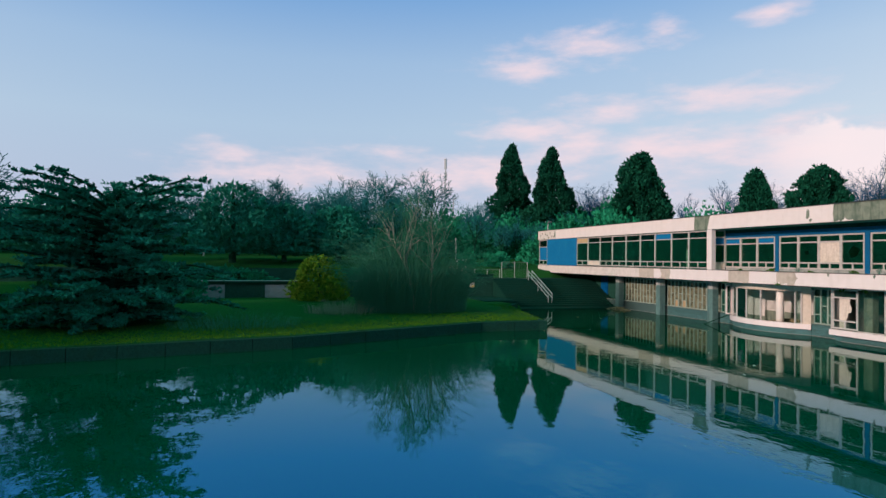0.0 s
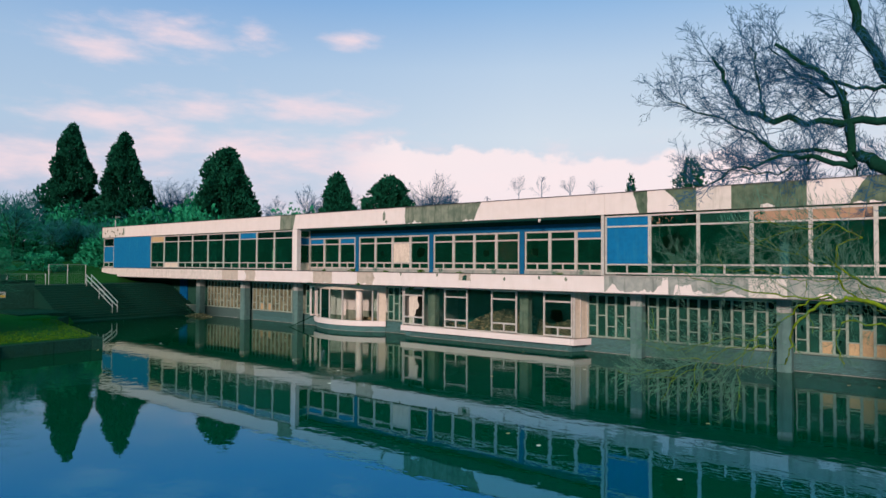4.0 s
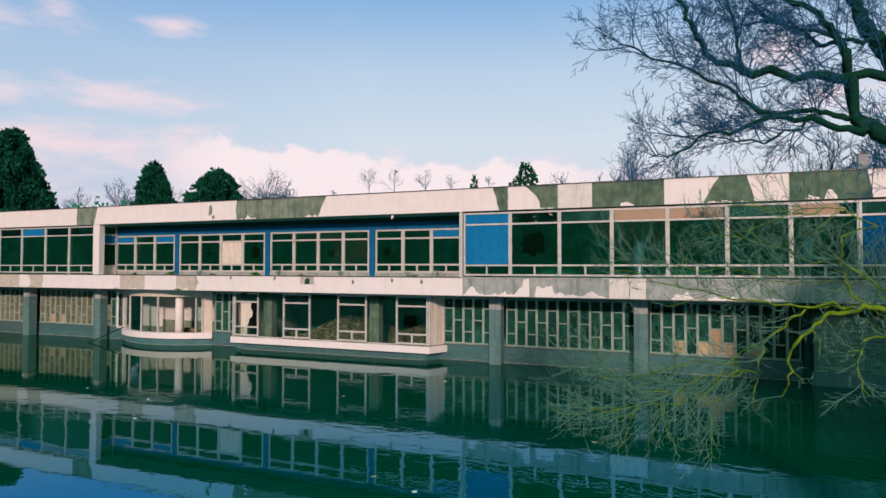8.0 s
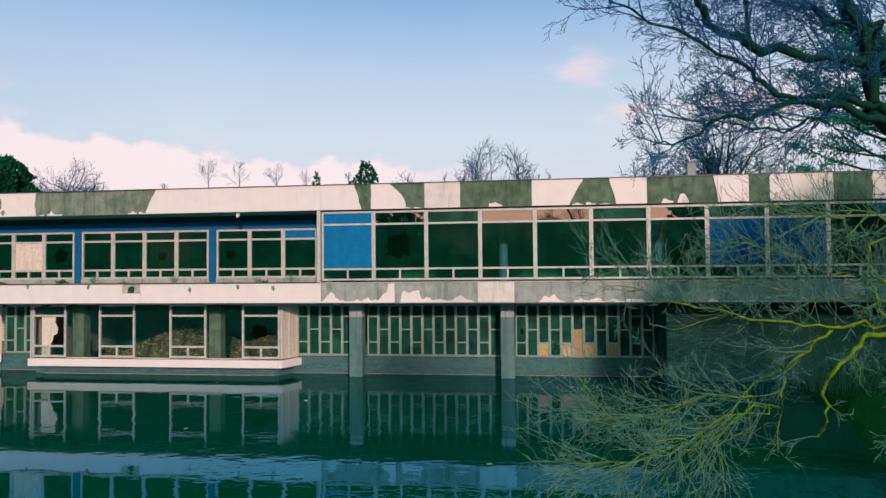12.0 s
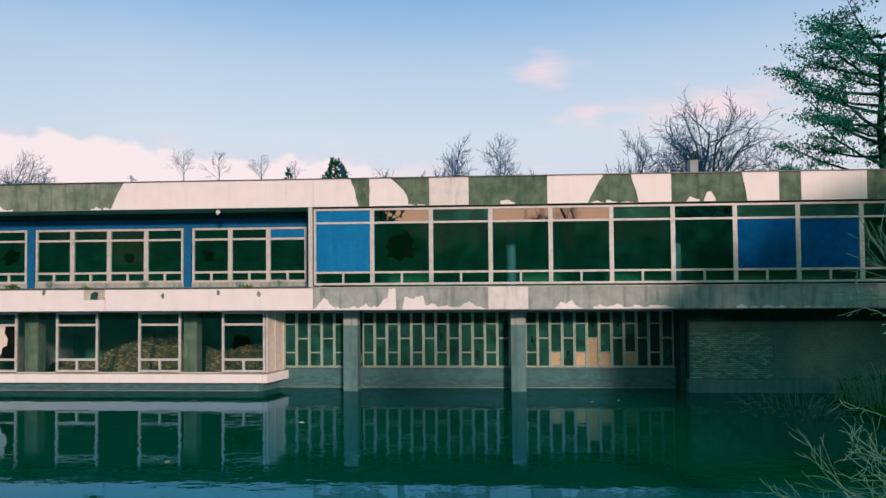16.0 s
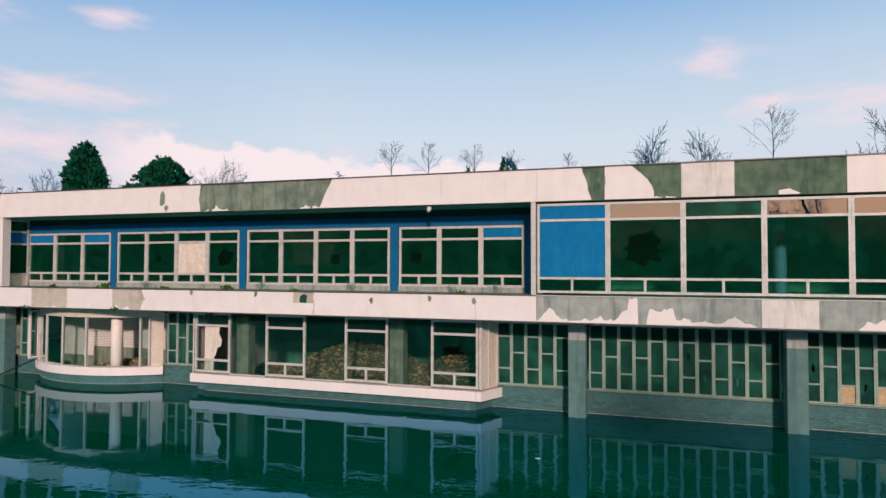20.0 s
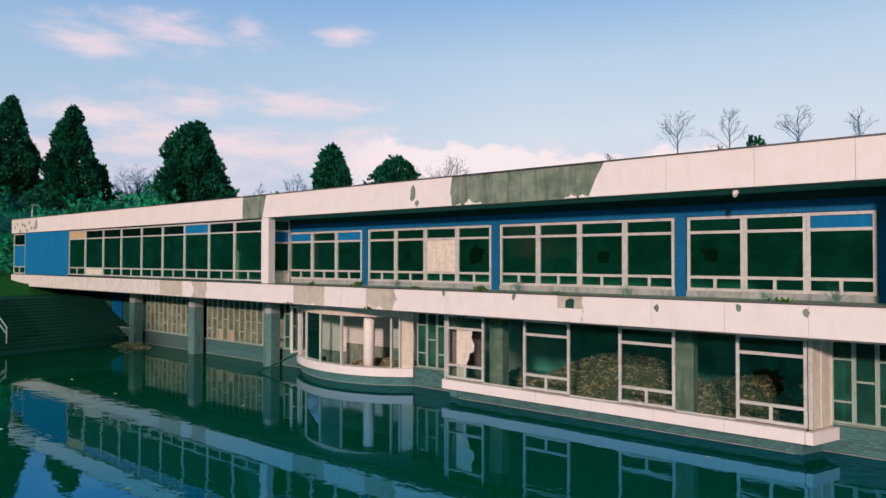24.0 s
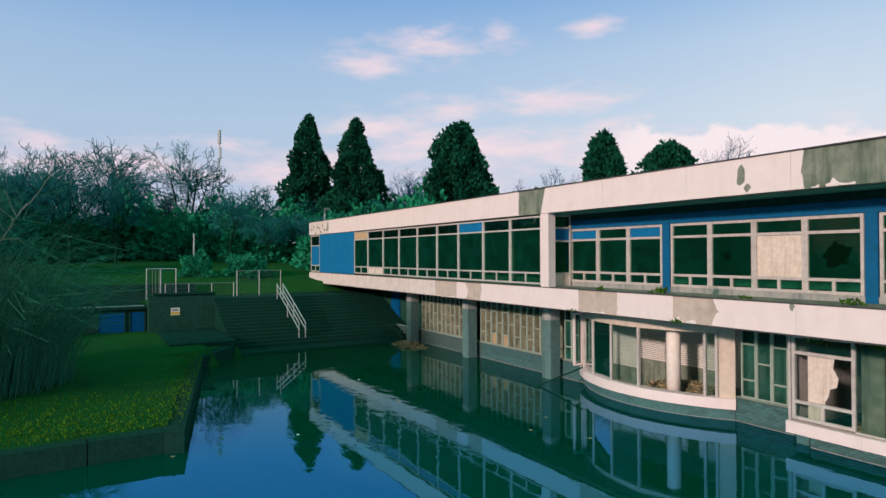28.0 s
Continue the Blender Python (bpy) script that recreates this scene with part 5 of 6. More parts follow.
# ---- trees and plants ----
def grow(geo, r, p, d, length, rad, level, lift=0.12, wander=0.22, kids=(6, 5, 4), minr=0.004, sides=(7, 5, 4, 3), spread=0.9, fine=None, smooth=0):
    """A branch that wanders and sends out thinner ones; the last level goes into fine."""
    n = (5, 4, 3, 2)[min(level, 3)] + smooth
    pts, dirs = [np.array(p, float)], [np.array(d, float)]
    for k in range(n):
        nd = dirs[-1] + r.normal(0, wander, 3) * (0.6 + 0.25 * level) + np.array([0, 0, lift])
        nd /= np.linalg.norm(nd)
        pts.append(pts[-1] + nd * length / n)
        dirs.append(nd)
    rr = np.maximum(np.linspace(rad, rad * 0.45, n + 1), minr)
    target = fine if (fine is not None and level >= len(kids) - 1) else geo
    target.tube(pts, rr, sides[min(level, len(sides) - 1)], False)
    if level >= len(kids):
        return
    m = kids[level]
    for k in range(m):
        t = 0.25 + 0.75 * (k + r.uniform(0.1, 0.9)) / m
        i = min(int(t * n), n - 1)
        q = pts[i] + (pts[i + 1] - pts[i]) * (t * n - i)
        side = r.normal(0, 1, 3)
        side -= dirs[i] * (side @ dirs[i])
        side /= np.linalg.norm(side) + 1e-9
        nd = dirs[i] * r.uniform(0.5, 0.9) + side * spread * r.uniform(0.6, 1.1)
        nd /= np.linalg.norm(nd)
        grow(geo, r, q, nd, length * r.uniform(0.42, 0.68) * (1.1 - 0.35 * t), max(rad * 0.42, minr), level + 1, lift, wander, kids, minr, sides, spread, fine, smooth)


def bare_tree(seed, height, rad, label, at=(0, 0, 0), kids=(9, 6, 5), bark=None, twig=None, minr=0.03, stems=1, spread=0.9, lift=0.14, clear=0.28):
    r = np.random.default_rng(seed)
    tr = thing("bare_tree", at, label, "tree", "leafless trees")
    wood, fine = Geo(), Geo()
    for s in range(stems):
        base = np.array(at, float) + (np.array([r.uniform(-0.5, 0.5), r.uniform(-0.5, 0.5), 0]) if stems > 1 else 0)
        lean = np.array([r.normal(0, 0.09), r.normal(0, 0.09), 1.0])
        p = base - np.array([0, 0, 0.4])
        stem = [p, p + lean * height * clear * 0.5, p + lean * height * clear]
        wood.tube(stem, [rad, rad * 0.85, rad * 0.75], 8, False)
        for k in range(4):
            a = k * 1.7 + r.uniform(0, 1)
            out = r.uniform(0.25, 0.75)
            d = np.array([math.cos(a) * out, math.sin(a) * out, 1.0])
            grow(wood, r, stem[-1] - lean * 0.1 * k, d / np.linalg.norm(d), height * (1 - clear) * r.uniform(0.62, 0.85), rad * 0.55, 0, lift, 0.2, kids, minr, fine=fine, spread=spread)
    part("trunk", wood, bark or M_BARK, tr, smooth=True)
    part("crown", fine, twig or M_TWIG_FAR, tr, "bare winter twigs")
    return tr


def tufts(geo, pos, out, size, r, blades=3, flat=0.5):
    """Small pointed leaf tufts at pos, leaning along out."""
    n = len(pos)
    for b in range(blades):
        d = out + r.normal(0, flat, (n, 3))
        d /= np.linalg.norm(d, axis=1)[:, None] + 1e-9
        s = np.cross(d, r.normal(0, 1, (n, 3)))
        s /= np.linalg.norm(s, axis=1)[:, None] + 1e-9
        L = (size * r.uniform(0.6, 1.25, n))[:, None]
        w = L * 0.26
        v = np.stack([pos - d * L * 0.25, pos + d * L * 0.25 + s * w, pos + d * L * 0.85, pos + d * L * 0.25 - s * w], 1).reshape(-1, 3)
        geo.v.append(v)
        k = geo.n
        geo.f.extend((k + 4 * i, k + 4 * i + 1, k + 4 * i + 2, k + 4 * i + 3) for i in range(n))
        geo.n += len(v)


def conifer(at, height, width, label, seed, point=1.3, base=0.1, n=3000, size=0.9, foliage_mat=None, full=0.35):
    """A dense evergreen with an uneven tapering outline."""
    r = np.random.default_rng(seed)
    tr = thing("conifer", at, label, "tree", "evergreen conifers")
    part("trunk", Geo().tube([(at[0], at[1], at[2] - 0.4), (at[0], at[1], at[2] + height * 0.5), (at[0], at[1], at[2] + height * 0.97)], [width * 0.05, width * 0.035, 0.03], 8), M_BARK, tr)
    h = 1 - r.uniform(0, 1, n) ** 0.62
    h = base + (1 - base) * h
    th = r.uniform(0, 2 * math.pi, n)
    prof = np.minimum(1.0, ((1 - h) / (1 - full)) ** (1 / point)) * np.minimum(1, (h - base + 0.12) / 0.2)
    lump = np.array([noise.noise((math.cos(t) * 2.3, math.sin(t) * 2.3, q * height * 0.42 + seed)) for t, q in zip(th, h)])
    rad = width / 2 * prof * (0.86 + 0.70 * lump) * r.uniform(0.5, 1.16, n) ** 0.5
    pos = np.stack([at[0] + rad * np.cos(th), at[1] + rad * np.sin(th), at[2] + h * height * (1 + 0.03 * lump)], 1)
    out = np.stack([np.cos(th) * 0.6, np.sin(th) * 0.6, np.full(n, 0.75)], 1)
    g = Geo()
    tufts(g, pos, out, size, r, 3)
    part("crown", g, foliage_mat or M_CONIFER, tr, "dense dark evergreen foliage")
    return tr


def shrub(name, at, rx, ry, h, label, seed, mat, n=1500, size=0.35, group="", kind="", twigs=True):
    """A leafy mound with an uneven outline."""
    r = np.random.default_rng(seed)
    tr = thing(name, at, label, "shrub", group)
    th, u = r.uniform(0, 2 * math.pi, n), r.uniform(0.0, 1, n)
    el = np.arccos(1 - u) if h else u
    lump = np.array([noise.noise((math.cos(t) * 1.4 + seed, math.sin(t) * 1.4, e * 2.2)) for t, e in zip(th, el)])
    q = (0.84 + 0.55 * lump) * r.uniform(0.6, 1.05, n) ** 0.5
    d = np.stack([np.sin(el) * np.cos(th), np.sin(el) * np.sin(th), np.cos(el)], 1)
    pos = np.array(at) + d * np.array([rx, ry, h]) * q[:, None]
    g = Geo()
    tufts(g, pos, d + np.array([0, 0, 0.3]), size, r, 3, 0.7)
    part("crown", g, mat, tr)
    if twigs:
        w = Geo()
        for k in range(7):
            a = k * 0.9
            w.tube([at, (at[0] + rx * 0.35 * math.cos(a), at[1] + ry * 0.35 * math.sin(a), at[2] + h * 0.5), (at[0] + rx * 0.6 * math.cos(a), at[1] + ry * 0.6 * math.sin(a), at[2] + h * 0.75)], [0.07, 0.05, 0.02], 4)
        part("stem", w, M_BARK, tr)
    return tr


def gz(x, y):
    return float(ground_height(np.array(x, float), np.array(y, float)))


# conifers behind the building
for x, y, top, w, pt, n, sd, lab in ((-95.4, 13.6, 26.7, 8.6, 1.35, 9000, 1, "tall columnar dark conifer behind the building"), (-86.2, 17.5, 24.9, 8.4, 1.3, 9000, 2, "tall pointed dark conifer beside its twin"),
                                     (-64.2, 21.1, 20.5, 8.9, 1.9, 9000, 3, "broad dark conifer with a pointed crown"), (-35.7, 15.6, 13.9, 4.8, 1.7, 6000, 4, "rounded dark conifer behind the flat roof"),
                                     (-48.0, 37.1, 17.2, 9.0, 1.9, 6500, 5, "low broad dark conifer behind the flat roof"), (-84.5, 20.5, 17.5, 4.2, 1.4, 1400, 6, "small green conifer beside the tall pair")):
    z = gz(x, y)
    conifer((x, y, z), top - z, w, lab, sd, pt, n=int(n * 1.3), size=0.40 + w * 0.018)
conifer((-16.2, 72.9, gz(-16, 73)), 22.0 - gz(-16, 73), 7.6, "distant dark conifer showing over the roof", 7, 1.6, n=2400, size=0.6)
conifer((-12.3, 36.6, gz(-12, 37)), 14.6 - gz(-12, 37), 2.3, "slim distant conifer showing over the roof", 8, 1.3, n=900, size=0.35)

# leafless trees: a few kinds, then copies of them
kinds_bare = [bare_tree(21, 13.0, 0.24, "leafless winter tree in the park belt", (-86.0, -14.0, gz(-86, -14)), (9, 7, 5), minr=0.026, spread=1.0, lift=0.08),
              bare_tree(22, 12.0, 0.22, "leafless spreading winter tree in the park belt", (-80.0, -30.0, gz(-80, -30)), (9, 7, 5), spread=1.15, lift=0.06, minr=0.026),
              bare_tree(23, 14.0, 0.26, "tall leafless winter tree in the park belt", (-92.0, -4.0, gz(-92, -4)), (9, 7, 5), spread=0.95, lift=0.1, minr=0.026),
              bare_tree(24, 9.0, 0.14, "slim leafless birch in the park belt", (-84.0, 2.0, gz(-84, 2)), (8, 6, 5), spread=0.8, lift=0.14, minr=0.024)]
BASE_H = [13.0, 12.0, 14.0, 9.0]


def put_copy(src, k, x, y, top, turn):
    z = gz(x, y)
    s = (top - z) / (BASE_H[k] * 1.08)
    return copy_thing(src, Matrix.Translation((x, y, z)) @ Matrix.Rotation(turn, 4, "Z") @ Matrix.Scale(s, 4))


rb = random.Random(5)
EYE0 = (14.9, -30.9)
for az in np.arange(61.0, 121.0, 2.15):
    elev = float(np.interp(az, (61, 66, 70, 76, 80, 85, 90, 94, 100, 110, 121), (4.8, 4.6, 4.6, 5.6, 7.3, 7.6, 6.4, 6.3, 5.4, 5.0, 5.2)))
    for row in range(2):
        dist = (88 if row == 0 else 108) + rb.uniform(-5, 5)
        if 73 < az < 76.5 and row == 0:
            continue
        a = math.radians(az + rb.uniform(-0.7, 0.7))
        x, y = EYE0[0] - dist * math.sin(a), EYE0[1] + dist * math.cos(a)
        top = 4.2 + dist * math.tan(math.radians(elev * rb.uniform(0.8, 1.08) * (1 if row == 0 else 0.92)))
        put_copy(kinds_bare[rb.choice((0, 1, 2, 2, 3))], rb.choice((0, 1, 2)), x, y, top, rb.uniform(0, 6.28))
# over the roof: finer crowns, since these stand nearer
kinds_roof = [bare_tree(121, 13.0, 0.24, "leafless round-crowned tree behind the flat roof", (25.5, 32.2, gz(25.5, 32.2)), (8, 6, 5), minr=0.014, spread=0.85, lift=0.10, stems=2, clear=0.3, twig=M_TWIG),
              bare_tree(122, 12.0, 0.20, "leafless tree with an upright crown behind the flat roof", (4.1, 37.1, gz(4.1, 37.1)), (8, 6, 5), minr=0.018, spread=0.6, lift=0.16, twig=M_TWIG)]
for x, y, top, k in ((19.6, 30.5, 15.6, 1), (8.3, 36, 16.0, 1), (31.0, 36, 14.6, 1), (34.5, 40, 15.4, 1), (-54.3, 56.1, 20.0, 0), (-62, 70, 20, 1), (-78, 78, 21, 0), (-92, 60, 21, 1),
                     (-96, 72, 22, 0), (-103.3, 36, 21.2, 0), (-125, 48, 22, 0), (-85, 45, 17.0, 1), (-57, 58, 15.0, 0), (45, 18, 16, 1), (52, 8, 15, 0)):
    src = kinds_roof[k]
    z = gz(x, y)
    copy_thing(src, Matrix.Translation((x, y, z)) @ Matrix.Rotation(rb.uniform(0, 6.28), 4, "Z") @ Matrix.Scale((top - z) / ((13.0, 12.0)[k] * 1.06), 4))
for src, top in ((kinds_roof[0], 18.7), (kinds_roof[1], 16.7)):
    src.scale = ((top - src.location.z) / (13.2 if src is kinds_roof[0] else 12.6),) * 3


def sapling(x, tip, seed):
    """A thin bare sapling rooted in the roof's gravel."""
    r = np.random.default_rng(seed)
    z, h = Z_ROOF - 0.06, tip - Z_ROOF + 0.06
    tr = thing("sapling", (x, 1.0, z), "thin leafless sapling growing on the flat roof", "tree", "saplings on the roof")
    wood, fine = Geo(), Geo()
    wood.tube([(x, 1.0, z), (x + 0.02, 1.0, z + h * 0.4), (x - 0.01, 1.02, z + h * 0.75), (x + 0.01, 1.0, tip)], [0.020, 0.015, 0.009, 0.004], 6, False)
    for k in range(int(5 + h * 6)):
        u = 0.15 + 0.75 * r.uniform(0, 1)
        a = r.uniform(0, 6.28)
        d = np.array([math.cos(a) * 0.8, math.sin(a) * 0.5, 0.75])
        grow(fine, r, (x, 1.0, z + h * u), d / np.linalg.norm(d), h * (0.62 - 0.4 * u) * r.uniform(0.7, 1.2), 0.007, 0, 0.06, 0.14, (4, 3), 0.003, (5, 4, 3), 0.7, fine)
    part("trunk", wood, M_TWIG, tr, smooth=True)
    part("crown", fine, M_TWIG, tr, "fine bare twigs")


for k, (x, tip) in enumerate(((-5.45, 9.38), (-4.02, 9.25), (-2.32, 9.12), (-0.98, 8.85), (0.92, 8.7), (7.05, 9.72), (-7.53, 8.5))):
    sapling(x, tip, 500 + k)


def pine(at, height, reach, seed):
    """An open pine: forked limbs that carry flat clumps of needles."""
    r = np.random.default_rng(seed)
    tr = thing("pine_tree", at, "large open spreading blue-green pine at the east end", "tree")
    wood, leaf = Geo(), Geo()
    a = np.array(at, float)
    wood.tube([a - (0, 0, 0.4), a + (0.2, 0, height * 0.3), a + (-0.1, 0.2, height * 0.6), a + (0.2, 0, height * 0.9)], [0.42, 0.36, 0.25, 0.08], 9, False)
    for k in range(46):
        t = 0.26 + 0.72 * (k + r.uniform(0, 1)) / 46
        ang = k * 2.4 + r.uniform(-0.4, 0.4)
        L = reach * (1.0 - 0.75 * max(0.0, t - 0.45)) * r.uniform(0.75, 1.05)
        p = a + (0, 0, height * t)
        d = np.array([math.cos(ang), math.sin(ang), 0])
        rise = r.uniform(0.10, 0.35) + 0.3 * t
        limb = [p, p + d * L * 0.35 + (0, 0, L * rise * 0.2), p + d * L * 0.7 + (0, 0, L * rise * 0.55), p + d * L + (0, 0, L * rise)]
        wood.tube(limb, [0.13, 0.10, 0.06, 0.02], 6, False)
        for j in range(11):
            u = r.uniform(0.35, 1.0)
            q = np.array([np.interp(u, (0, 0.35, 0.7, 1), [v[c] for v in limb]) for c in range(3)])
            side = np.array([-d[1], d[0], 0]) * r.choice((-1, 1))
            e = q + (side * 0.8 + d * 0.7 + (0, 0, r.uniform(0.1, 0.6))) * r.uniform(0.6, 1.7)
            wood.tube([q, (q + e) / 2 + (0, 0, 0.1), e], [0.035, 0.025, 0.012], 4, False)
            n = 40
            pos = q + (e - q) * r.uniform(0.4, 1.1, (n, 1)) + r.normal(0, 1, (n, 3)) * (0.5, 0.5, 0.16)
            tufts(leaf, pos, np.tile([0.0, 0.0, 0.8], (n, 1)) + d * 0.3, 0.21, r, 2, 0.7)
    part("trunk", wood, M_BARK, tr, smooth=True)
    part("crown", leaf, M_CEDAR, tr, "needles in flat open clumps")


pine((37.0, 26.0, gz(37, 26)), 19.0, 8.2, 12)

# evergreen undergrowth below the trees
sh = [shrub("evergreen_shrub", (-76.0, -22.0, gz(-76, -22)), 5.0, 5.0, 6.0, "dark evergreen undergrowth below the trees", 31, M_IVY, 1150, 0.66, "undergrowth"),
      shrub("evergreen_shrub", (-78.0, -12.0, gz(-78, -12)), 4.2, 4.6, 7.5, "dark tall holly below the trees", 32, M_IVY, 1150, 0.66, "undergrowth"),
      shrub("evergreen_shrub", (-80.0, -2.0, gz(-80, -2)), 6.0, 5.5, 5.0, "dark spreading laurel below the trees", 33, M_IVY, 1150, 0.66, "undergrowth")]
for az in np.arange(60.0, 124.0, 2.7):
    for row in range(2):
        dist = (97 if row == 0 else 112) + rb.uniform(-4, 4)
        a = math.radians(az)
        x, y = EYE0[0] - dist * math.sin(a), EYE0[1] + dist * math.cos(a)
        if y > 14:
            x, y = x - 6, y + 3
        copy_thing(sh[rb.randrange(3)], Matrix.Translation((x, y, gz(x, y) - 0.2)) @ Matrix.Rotation(rb.uniform(0, 6.28), 4, "Z") @ Matrix.Scale(rb.uniform(0.75, 1.1) * (0.95 if row == 0 else 1.2), 4))
for x, y, s in ((-62, 6, 0.9), (-60, 14, 1.0), (-66, 20, 1.3), (-58, 3.5, 0.7), (-72, 10, 1.1), (-70, 30, 1.3), (-80, 24, 1.4), (-90, 38, 1.5), (-75, 42, 1.3), (-55.5, -8.5, 0.32), (-55, -4.8, 0.38)):
    copy_thing(sh[rb.randrange(3)], Matrix.Translation((x, y, gz(x, y) - 0.2)) @ Matrix.Rotation(rb.uniform(0, 6.28), 4, "Z") @ Matrix.Scale(s, 4))


def cedar(at, height, reach, seed):
    """A cedar with level boughs in tiers."""
    r = np.random.default_rng(seed)
    tr = thing("cedar", at, "large dark cedar with level spreading boughs by the pond", "tree")
    wood, leaf = Geo(), Geo()
    top = np.array(at) + np.array([0.3, 0.2, height])
    wood.tube([np.array(at) - (0, 0, 0.4), np.array(at) + (0.1, 0, height * 0.5), top], [0.5, 0.33, 0.05], 10, False)
    boughs = 150
    for k in range(boughs):
        t = ((k + r.uniform(0, 1)) / boughs) ** 1.15
        a = k * 2.4 + r.uniform(-0.5, 0.5)
        L = reach * (1.08 - 0.30 * t ** 2.2) * r.uniform(0.5, 1.12)
        p = np.array(at) + np.array([0.2 * t, 0.1 * t, height * (0.04 + 0.84 * t)])
        d = np.array([math.cos(a), math.sin(a), 0.0])
        droop = r.uniform(-0.14, 0.12) + 0.38 * t ** 1.5
        pts = [p, p + d * L * 0.4 + (0, 0, L * droop * 0.55), p + d * L * 0.75 + (0, 0, L * droop * 0.85), p + d * L + (0, 0, L * (droop - 0.06))]
        wood.tube(pts, [0.11, 0.08, 0.045, 0.012], 5, False)
        side = np.array([-d[1], d[0], 0])
        for j in range(17):
            u = 0.18 + 0.82 * (j + r.uniform(0, 1)) / 17
            q = np.array([np.interp(u, (0, 0.4, 0.75, 1.0), [pt[c] for pt in pts]) for c in range(3)])
            s = r.choice((-1, 1))
            e = (side * s * 0.9 + d * r.uniform(0.3, 1.0) + (0, 0, r.uniform(-0.12, 0.22))) * (0.35 + 0.75 * (1.15 - u)) * r.uniform(0.6, 1.2)
            m = 17
            f = r.uniform(0.0, 1.0, (m, 1))
            pos = q + e * f + r.normal(0, 0.045, (m, 3))
            tufts(leaf, pos, np.tile(e / np.linalg.norm(e), (m, 1)) * 0.8 + (0, 0, 0.35), 0.21, r, 2, 0.5)
            wood.tube([q, q + e], [0.012, 0.004], 3, False)
    part("trunk", wood, M_BARK, tr, smooth=True)
    part("crown", leaf, M_CEDAR, tr, "blue-green needles in flat tiers")


cedar((-23.8, -40.4, 0.6), 8.0, 6.2, 41)
for x, y, top, w, sd in ((-56.0, -35.3, 12.6, 8.5, 431), (-57.0, -29.8, 10.6, 6.0, 432), (-58.0, -23.6, 10.6, 7.5, 433), (-57.0, -52.0, 11.5, 10.0, 434)):
    conifer((x, y, gz(x, y)), top - gz(x, y), w, "dark spreading evergreen on the park lawn", sd, 2.4, 0.12, 2600, 0.5, M_CEDAR, 0.5)
put_copy(kinds_bare[1], 1, -25.5, -49.5, 13.2, 1.0)

# bright clipped bush, birch and brambles on the lawn
conifer((-41.3, -27.2, 0.6), 4.2, 4.8, "bright green rounded conical bush on the lawn", 42, 2.2, 0.0, 2600, 0.28, M_BUSH, 0.25)


def birch(at, seed):
    r = np.random.default_rng(seed)
    tr = thing("birch_tree", at, "pale forked leafless birch among brambles on the lawn", "tree")
    wood, fine = Geo(), Geo()
    a = np.array(at)
    for base, tip, rad in (((0, 0, -0.4), (-0.25, -0.9, 4.4), 0.13), ((0.25, 0.9, -0.4), (0.3, 1.2, 4.0), 0.10)):
        b, t = a + base, a + tip
        m = (b + t) / 2 + (0.05, 0.06, 0)
        wood.tube([b, m, t], [rad, rad * 0.9, rad * 0.75], 8, False)
        for k in range(5):
            ang = k * 1.35 + r.uniform(0, 0.6)
            d = np.array([0.25 * math.cos(ang), 0.75 * math.sin(ang), 0.9])
            grow(wood, r, t - (t - b) * 0.07 * k, d / np.linalg.norm(d), 3.7, rad * 0.5, 0, 0.07, 0.22, (7, 6, 5), 0.008, fine=fine)
    part("trunk", wood, M_BIRCH, tr, smooth=True)
    part("crown", fine, M_BRAMBLE, tr, "fine bare twigs")


birch((-30.0, -20.9, 0.6), 44)


def thicket(name, at, rx, ry, h, n, label, seed, mat, rad=0.012):
    """A mound of arching bare stems."""
    r = np.random.default_rng(seed)
    g = Geo()
    for k in range(n):
        a, q = r.uniform(0, 6.283), math.sqrt(r.uniform(0, 1))
        p = np.array([at[0] + rx * q * math.cos(a), at[1] + ry * q * math.sin(a), gz(at[0], at[1]) - 0.1])
        L = h * (1.15 - 0.6 * q) * r.uniform(0.5, 1.1)
        d = np.array([math.cos(a) * 0.5 + r.normal(0, 0.35), math.sin(a) * 0.5 + r.normal(0, 0.35), 0])
        g.tube([p, p + d * L * 0.2 + (0, 0, L * 0.55), p + d * L * 0.5 + (0, 0, L * 0.9), p + d * L * 0.85 + (0, 0, L * r.uniform(0.75, 1.05))], [rad, rad * 0.9, rad * 0.7, rad * 0.4], 3, False)
    return solo(name, g, mat, label, "shrub", kind="stuff")


thicket("bramble_thicket", (-31.5, -20.9), 3.2, 4.3, 6.4, 2600, "dense brown leafless bramble thicket round the birch", 51, M_BRAMBLE, 0.014)
thicket("bramble_thicket", (-30.0, -26.5), 2.0, 2.6, 1.2, 500, "low pale dead weeds on the lawn", 52, M_REED, 0.008)
thicket("bramble_thicket", (-21.5, -33.5), 1.6, 3.5, 1.1, 420, "low dead weeds beside the cedar", 53, M_BRAMBLE, 0.008)
thicket("bramble_thicket", (-40.6, 2.2), 1.6, 1.2, 1.9, 400, "bare brambles over the foot of the steps", 54, M_BRAMBLE, 0.01)
thicket("reeds", (16.6, -1.6), 1.5, 1.2, 1.7, 260, "pale dry reeds at the water's edge by the brick wall", 55, M_REED, 0.011)
thicket("reeds", (18.8, -2.6), 1.6, 1.4, 1.3, 240, "tangled dry reeds on the east bank", 56, M_REED, 0.011)
shrub("laurel", (-44.0, -40.0, 0.6), 2.2, 3.5, 2.0, "dark laurel in front of the terrace wall", 57, M_IVY, 900, 0.35)
